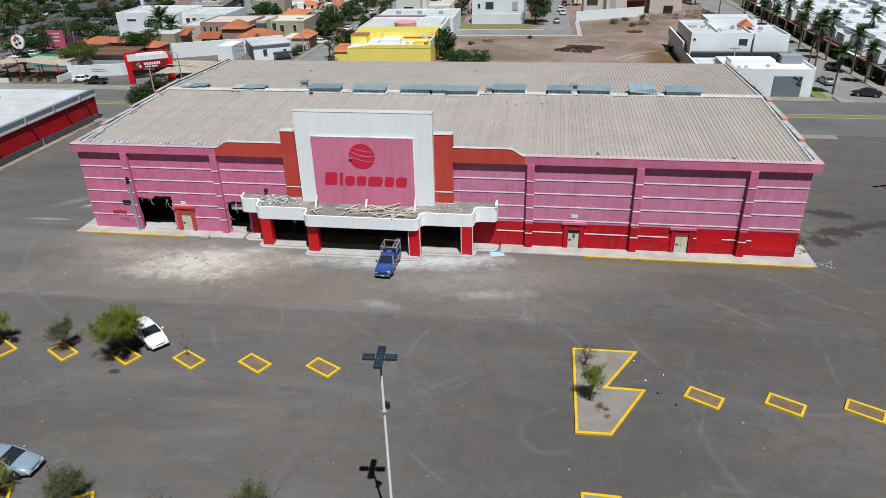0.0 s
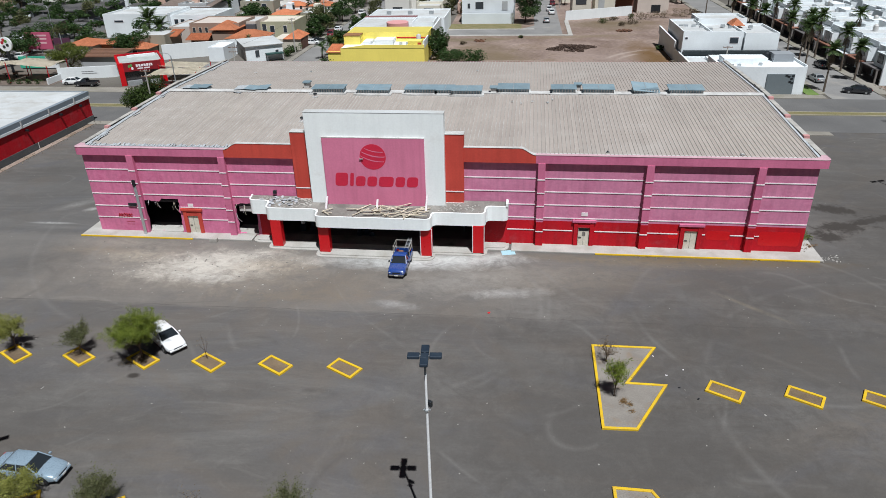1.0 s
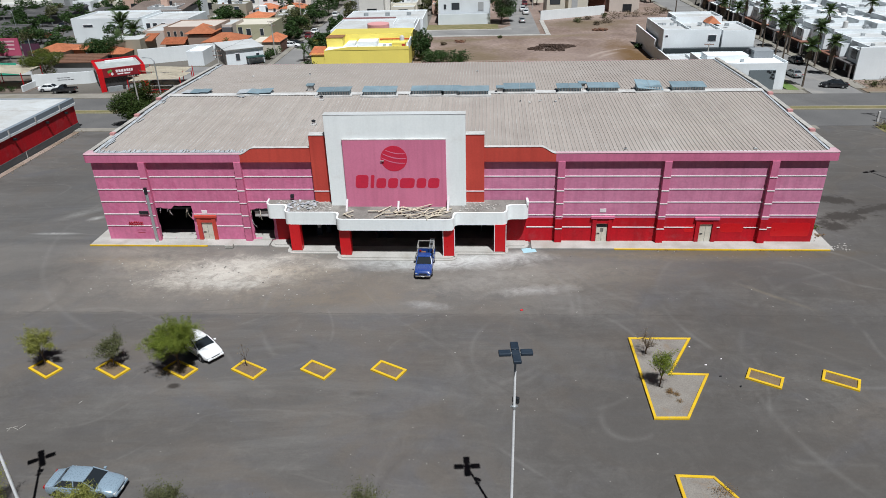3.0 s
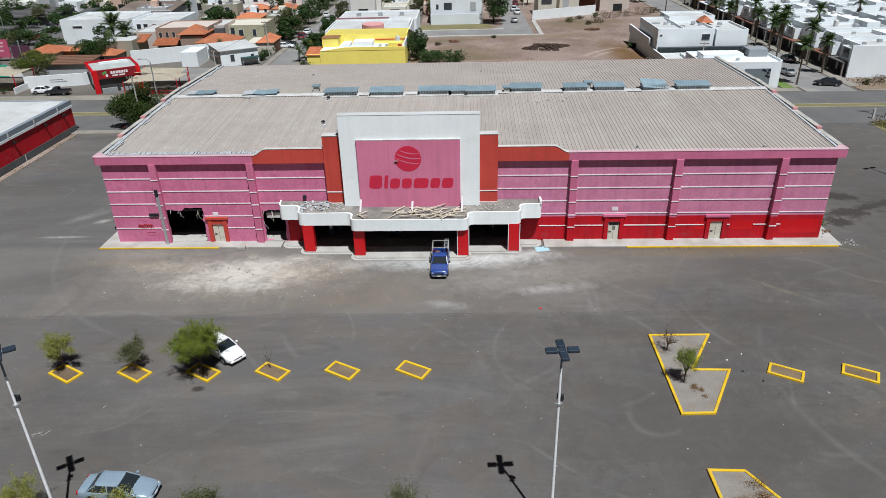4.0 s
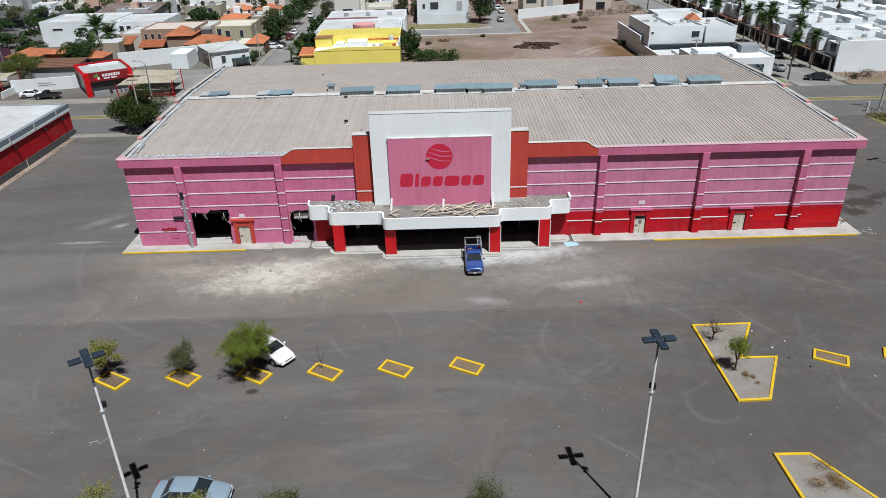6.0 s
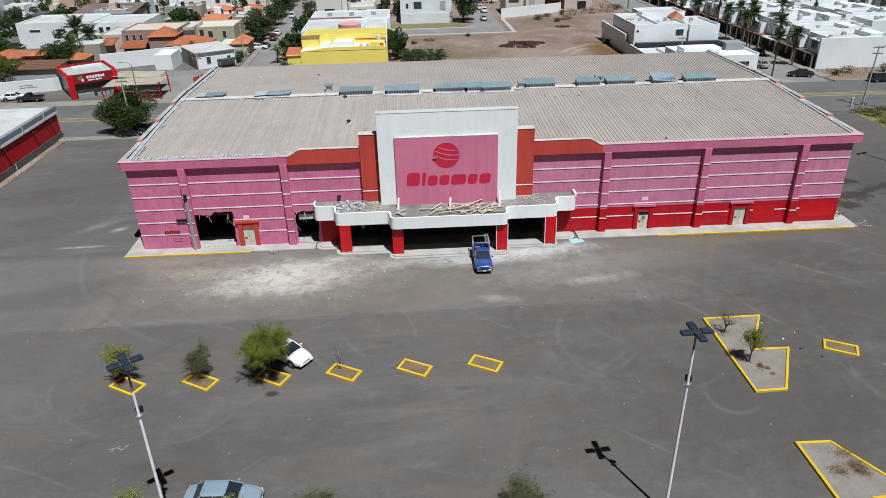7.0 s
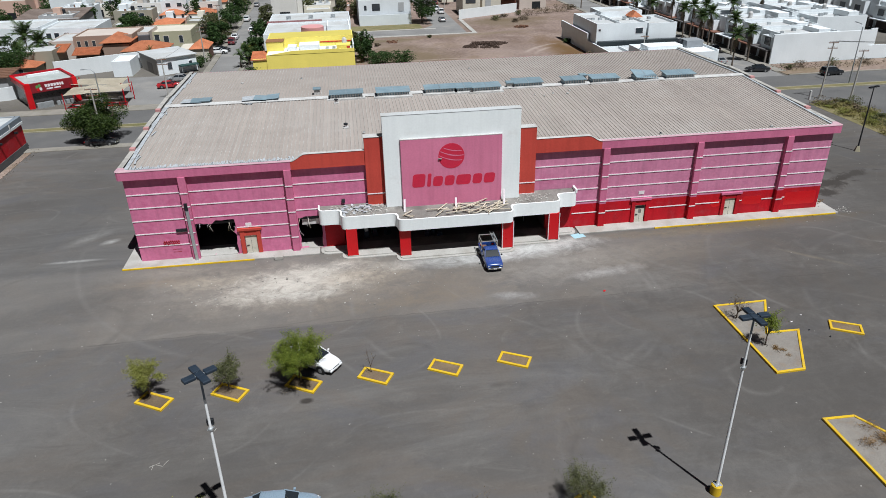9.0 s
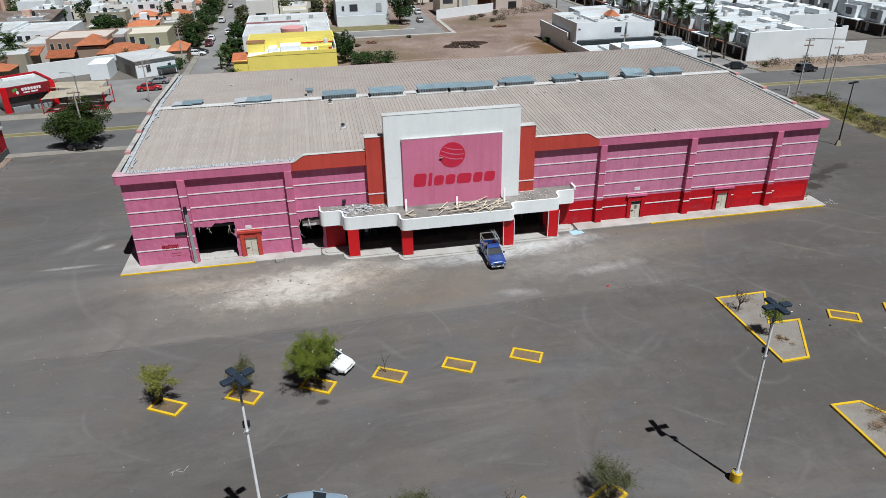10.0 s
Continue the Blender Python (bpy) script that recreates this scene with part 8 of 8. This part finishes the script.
for x, y, s in ((24.7, 193.5, 1.6), (-13.5, 179.5, 0.9)):
    bm = bmesh.new()
    for k in range(60):
        vs = box(bm, -0.3, 0.3, -0.15, 0.15, 0, 0.2)
        bmesh.ops.transform(bm, matrix=pose(x + rr.gauss(0, s * 0.5), y + rr.gauss(0, s * 0.3), max(0, rr.gauss(0.1, 0.15)) - 0.03, rr.uniform(-20, 20), 0, rr.uniform(0, 180)), verts=vs)
    tagged(part("brush_heap", bm, M["rust"]), "small dark heap of brush on bare earth", "heap", "", "stuff")

# palms
for k, (x, y, hh) in enumerate(((52.0, 129.3, 7.4), (52.0, 140.0, 10.2), (53.0, 146.5, 8.6), (53.4, 154.5, 9.0), (60.7, 138.0, 6.3), (61.0, 145.4, 7.8), (60.8, 158.8, 9.0), (61.2, 166, 8.0), (52.6, 170, 8.5), (61.2, 177, 8.6), (52.6, 181, 8.2), (61.2, 190, 8.4), (52.4, 196, 8.4), (61.5, 203, 9.0), (63.0, 214, 10.0), (52.4, 224, 8), (70.5, 163, 8.6), (86.0, 176, 8.4), (100, 190, 8.8))):
    palm(x, y, hh, "fan", 300 + k, 27, 1.25, 6)
palm(-99.0, 174.0, 6.6, "long", 331, 26, 1.45)
palm(-95.0, 172.5, 5.4, "long", 332, 24, 1.3)
palm(-150.0, 185.0, 10.0, "long", 333, 22, 1.1, 14)
palm(-49.2, 158.5, 2.6, "long", 334, 14, 0.75)
palm(-62.5, 161.0, 2.0, "long", 335, 12, 0.6)
palm(-70.2, 168.5, 3.0, "long", 336, 14, 0.5)
palm(-65.6, 168.0, 2.6, "long", 337, 12, 0.45)
palm(-47.6, 161.5, 3.2, "long", 338, 18, 0.8)
big_tree(-47.8, 167.5, 4.4, 2.3, 3200, M["leaf_yellow"], 339, "yellow-green garden bush beside a street", 0.17, 12, 0.05)

# parked and driving cars of the streets
for kind, x, y, a, c, lab in (
    ("sedan", -56.6, 176.3, 0, "white", "white saloon parked across a driveway"), ("sedan", -56.2, 178.6, 0, "black", "black saloon parked across a driveway"),
    ("sedan", -54.8, 196.5, 90, "white", "white car parked in a narrow street"), ("suv", -54.7, 189.0, 90, "maroon", "dark red car parked in a narrow street"),
    ("suv", -54.8, 228.0, 90, "white", "white car parked in a far street"), ("sedan", -54.8, 262.0, 90, "grey", "grey car in a far street"),
    ("sedan", -61.6, 142.8, 4, "red", "red car parked in a paved yard"), ("sedan", -60.8, 148.4, 175, "grey", "silver car parked in a paved yard"),
    ("sedan", 57.3, 128.4, 165, "black", "black car turning into a street"), ("suv", 69.6, 122.4, 3, "black", "dark car driving on the boulevard"),
    ("sedan", -95.5, 133.2, 10, "white", "white car parked by the road"), ("pickup", -91.8, 131.6, 185, "black", "dark pickup parked by the road"),
    ("sedan", 53.6, 137.6, 95, "grey", "silver car parked under palms"), ("sedan", 51.0, 150.0, 95, "black", "black car parked under palms"), ("suv", 50.4, 158.0, 95, "white", "white car parked by a white house"),
    ("sedan", 53.6, 162.0, 90, "grey", "grey car parked by palms"), ("suv", 53.6, 175, 90, "white", "white car parked by palms"), ("sedan", 59.0, 150.0, 90, "black", "dark car parked by row houses"),
    ("sedan", 4.2, 210.0, 90, "grey", "silver car on the bent street"), ("suv", 6.2, 226.0, 90, "white", "white car parked in a far street"), ("suv", 5.6, 233.0, 90, "white", "white car parked in a far street"), ("suv", 7.0, 246.0, 90, "maroon", "dark red car parked in a far street"),
    ("suv", -124.0, 150.5, 10, "white", "white car parked by a billboard"), ("sedan", -51.2, 206.0, 90, "white", "white car parked in a narrow street"), ("sedan", -64.6, 106.6, -1, "black", "black car parked in the shade of a street tree")):
    vehicle(kind, pose(x, y, 0.0, 0, 0, a), PAINT[c], lab, "pickup truck" if kind == "pickup" else "car", "cars of the streets")

# poles along the roads
def utility_pole(x, y, hh, arms=2, lean=0.0):
    p = thing("utility_pole", "grey concrete utility pole with crossarms", "utility pole", pose(x, y, 0, 0, lean, 0), "poles along the roads")
    bm = bmesh.new()
    tube(bm, [(0, 0, -0.1), (0, 0, hh)], [0.17, 0.1], 8)
    part("pole", bm, M["concrete"], p, "", True)
    for k in range(arms):
        z = hh - 0.3 - 0.9 * k
        part("crossarm", boxed(-0.9, 0.9, -0.06, 0.06, z, z + 0.12), M["rust"], p)
        for x in (-0.8, -0.3, 0.3, 0.8):
            bm = bmesh.new()
            tube(bm, [(x, 0, z + 0.12), (x, 0, z + 0.34)], [0.05, 0.03], 6)
            part("insulator", bm, M["flash"], p)
    return p


def street_lamp(x, y, hh, toward):
    p = thing("street_lamp", "tall grey street lamp on the median", "street lamp", pose(x, y, 0, 0, 0, toward), "street lamps")
    bm = bmesh.new()
    tube(bm, [(0, 0, -0.1), (0, 0, hh - 0.6), (0.5, 0, hh - 0.1), (1.6, 0, hh)], [0.13, 0.09, 0.07, 0.05], 8)
    part("pole", bm, M["steel"], p, "", True)
    part("lamp_head", boxed(1.5, 2.2, -0.14, 0.14, hh - 0.08, hh + 0.06, bevel=0.03), M["steel"], p)
    return p


utility_pole(56.4, 107.0, 9.8, 2, 2)
utility_pole(59.4, 103.2, 9.0, 1, 2)
utility_pole(-59.75, 132.9, 7.7, 2)
utility_pole(-64.6, 107.6, 8.6, 2)
utility_pole(36.5, 138.0, 6.5, 1)
utility_pole(-58.2, 196, 9, 2)
utility_pole(-58.2, 166.5, 8, 2)
utility_pole(9.2, 238, 9, 1)
utility_pole(62.0, 232, 9, 1)
street_lamp(68.0, 115.0, 11.0, 90)
street_lamp(-134.5, 186, 9.0, 150)
street_lamp(-70.0, 127.2, 7.5, 180)
b = thing("marker_post", "short white marker post at the roadside", "post", pose(54.2, 106.6, 0))
part("post", boxed(-0.15, 0.15, -0.15, 0.15, -0.05, 1.6, bevel=0.02), M["flash"], b)

# west side: dark yards, sheds and a filling of parked cars
sheet("west_yard", rect(-210, -128.5, 128.3, 248), -0.03, M["road"], "dark asphalt yards among trees", "ground", 0.03)
# terrace floor in dark brown that stands in for the sails' shade
sheet("terrace_floor", rect(-128, -100, 132.0, 146.5), -0.02, surf("terrace_shade_brown", (0.10, 0.075, 0.06), (0.16, 0.13, 0.11), 0.8, 6), "roadside terrace floor, coloured dark for the shade under the sails", "ground", 0.03)
dark_roof = surf("dark_sheet_roof", (0.07, 0.07, 0.075), (0.12, 0.115, 0.11), 0.5, 5, 0.8)
rr = random.Random(404)
for k in range(13):
    x, y, w = rr.uniform(-185, -132), rr.uniform(160, 236), rr.uniform(5, 11)
    h = thing("shed", "low building with a dark sheet roof among trees", "shed", None, "sheds west of the boulevard")
    part("wall", boxed(x, x + w, y, y + w * 0.7, -0.1, 2.8), wall_paint(rr.choice((GREY, TAN, WHITE, BROWN))), h)
    slope_roof(h, x - 0.4, x + w + 0.4, y - 0.5, y + w * 0.7 + 0.5, 2.8, 3.5, dark_roof, 5)
for k in range(16):
    x, y = -119.0 - 0.19 * (k * 6.2) - 2.2 * (k % 2), 147.0 + k * 6.2
    vehicle(rr.choice(("sedan", "suv", "sedan")), pose(x - 4.5, y, 0.0, 0, 0, 100 + rr.uniform(-4, 4)), PAINT[rr.choice(("white", "black", "grey", "silver", "red", "white"))], "car parked along a tree-lined avenue", "car", "cars of the avenue")
for x0, x1, y, c in ((-118, -113, 133.4, 0.5), (-110, -104, 133.2, 0.6)):
    for k in range(4):
        shrub(x0 + (x1 - x0) * k / 3, y, 0.9, 0.7, 300, M["leaf_deep"], 700 + k + int(x0), "clipped hedge bush at a terrace", 0.1)
for k in range(8):
    x, y = rr.uniform(-125, -102), rr.uniform(134.5, 141)
    tb = thing("terrace_table", "dark table with chairs under a shade cloth", "table", pose(x, y, 0, 0, 0, rr.uniform(0, 90)), "tables of the terrace")
    part("top", boxed(-0.5, 0.5, -0.5, 0.5, 0.70, 0.75), M["rust"], tb)
    part("leg", boxed(-0.07, 0.07, -0.07, 0.07, -0.04, 0.70), M["black"], tb)

# long dark-roofed market hall and dense greenery beyond the yards
h = thing("market_hall", "long low hall with a dark sheet roof", "building")
part("wall", boxed(-166, -142, 222, 236, -0.1, 2.6), wall_paint((0.10, 0.10, 0.11)), h)
slope_roof(h, -167, -141, 221, 237, 2.7, 3.8, dark_roof, 8)
for k in range(7):
    part("post", boxed(-165.6 + 3.9 * k, -165.3 + 3.9 * k, 221.2, 221.5, -0.05, 2.8), M["steel"], h)
rr = random.Random(808)
for k in range(26):
    x, y = rr.uniform(-150, -104), rr.uniform(168, 232)
    if -101 > x > -122 and 186 < y < 228 or abs(x + 124.5 + 0.19 * (y - 128)) < 6:
        continue
    big_tree(x, y, rr.uniform(4.0, 7.0), rr.uniform(2.6, 4.2), 1300, M["leaf_deep"], 2600 + k, "dark yard tree with a rounded crown", 0.26, 12, 0.1)
for k, (x, y, s) in enumerate(((-71.0, 166.8, 1.6), (-66.5, 167.4, 1.4), (-59.0, 167.0, 1.5), (-58.4, 162.0, 1.6), (-86.5, 163.4, 2.0), (-88.0, 191.0, 2.4), (-60.4, 179.0, 1.8), (-45.9, 149.5, 1.6), (-48.0, 176.5, 1.8), (-22.5, 170.0, 1.8))):
    shrub(x, y, s * 1.1, s, 1100, M["leaf_deep"], 2700 + k, "dark garden shrub beside a house", 0.13)


def cable(a, b, sag):
    """A slack overhead wire."""
    a, b = Vector(a), Vector(b)
    bm = bmesh.new()
    tube(bm, [a.lerp(b, k / 12) - Vector((0, 0, sag * 4 * (k / 12) * (1 - k / 12))) for k in range(13)], 0.016, 4)
    tagged(part("overhead_cable", bm, M["black"]), "thin black cable slung between utility poles", "cable", "cables of the poles")


for dx in (-0.8, -0.3, 0.3, 0.8):
    cable((56.75 + dx, 107.0, 9.85), (98.0 + dx, 107.4, 9.8), 0.9)
utility_pole(98.0, 107.4, 9.8, 2)
cable((-59.75, 132.9, 7.5), (-58.2, 166.5, 7.8), 0.7)
cable((-58.2, 166.5, 7.8), (-58.2, 196.0, 8.8), 0.6)

# ---- pieces of the roof: the front slope sheet by sheet, the far slope joined ----
for k in range(n_sheets):
    share("roof_sheet", slopes[0], roof, pose(rx0 + k * pitch_x, 0, 0))
far_verts = np.empty(len(slopes[1].vertices) * 3)
slopes[1].vertices.foreach_get("co", far_verts)
far_verts = far_verts.reshape(-1, 3)
loops = [list(p.vertices) for p in slopes[1].polygons]
every, faces, slots = [], [], []
for k in range(n_sheets):
    start = k * len(far_verts)
    every += (far_verts + np.array([rx0 + k * pitch_x, 0, 0])).tolist()
    faces += [[start + i for i in loop] for loop in loops]
    slots += [p.material_index for p in slopes[1].polygons]
me = bpy.data.meshes.new("far_slope")
me.from_pydata(every, [], faces)
me.materials.append(M["roof"])
me.materials.append(M["rib"])
me.polygons.foreach_set("material_index", slots)
ob = new("far_slope", me)
ob.parent = roof
tagged(ob, kind="stuff")
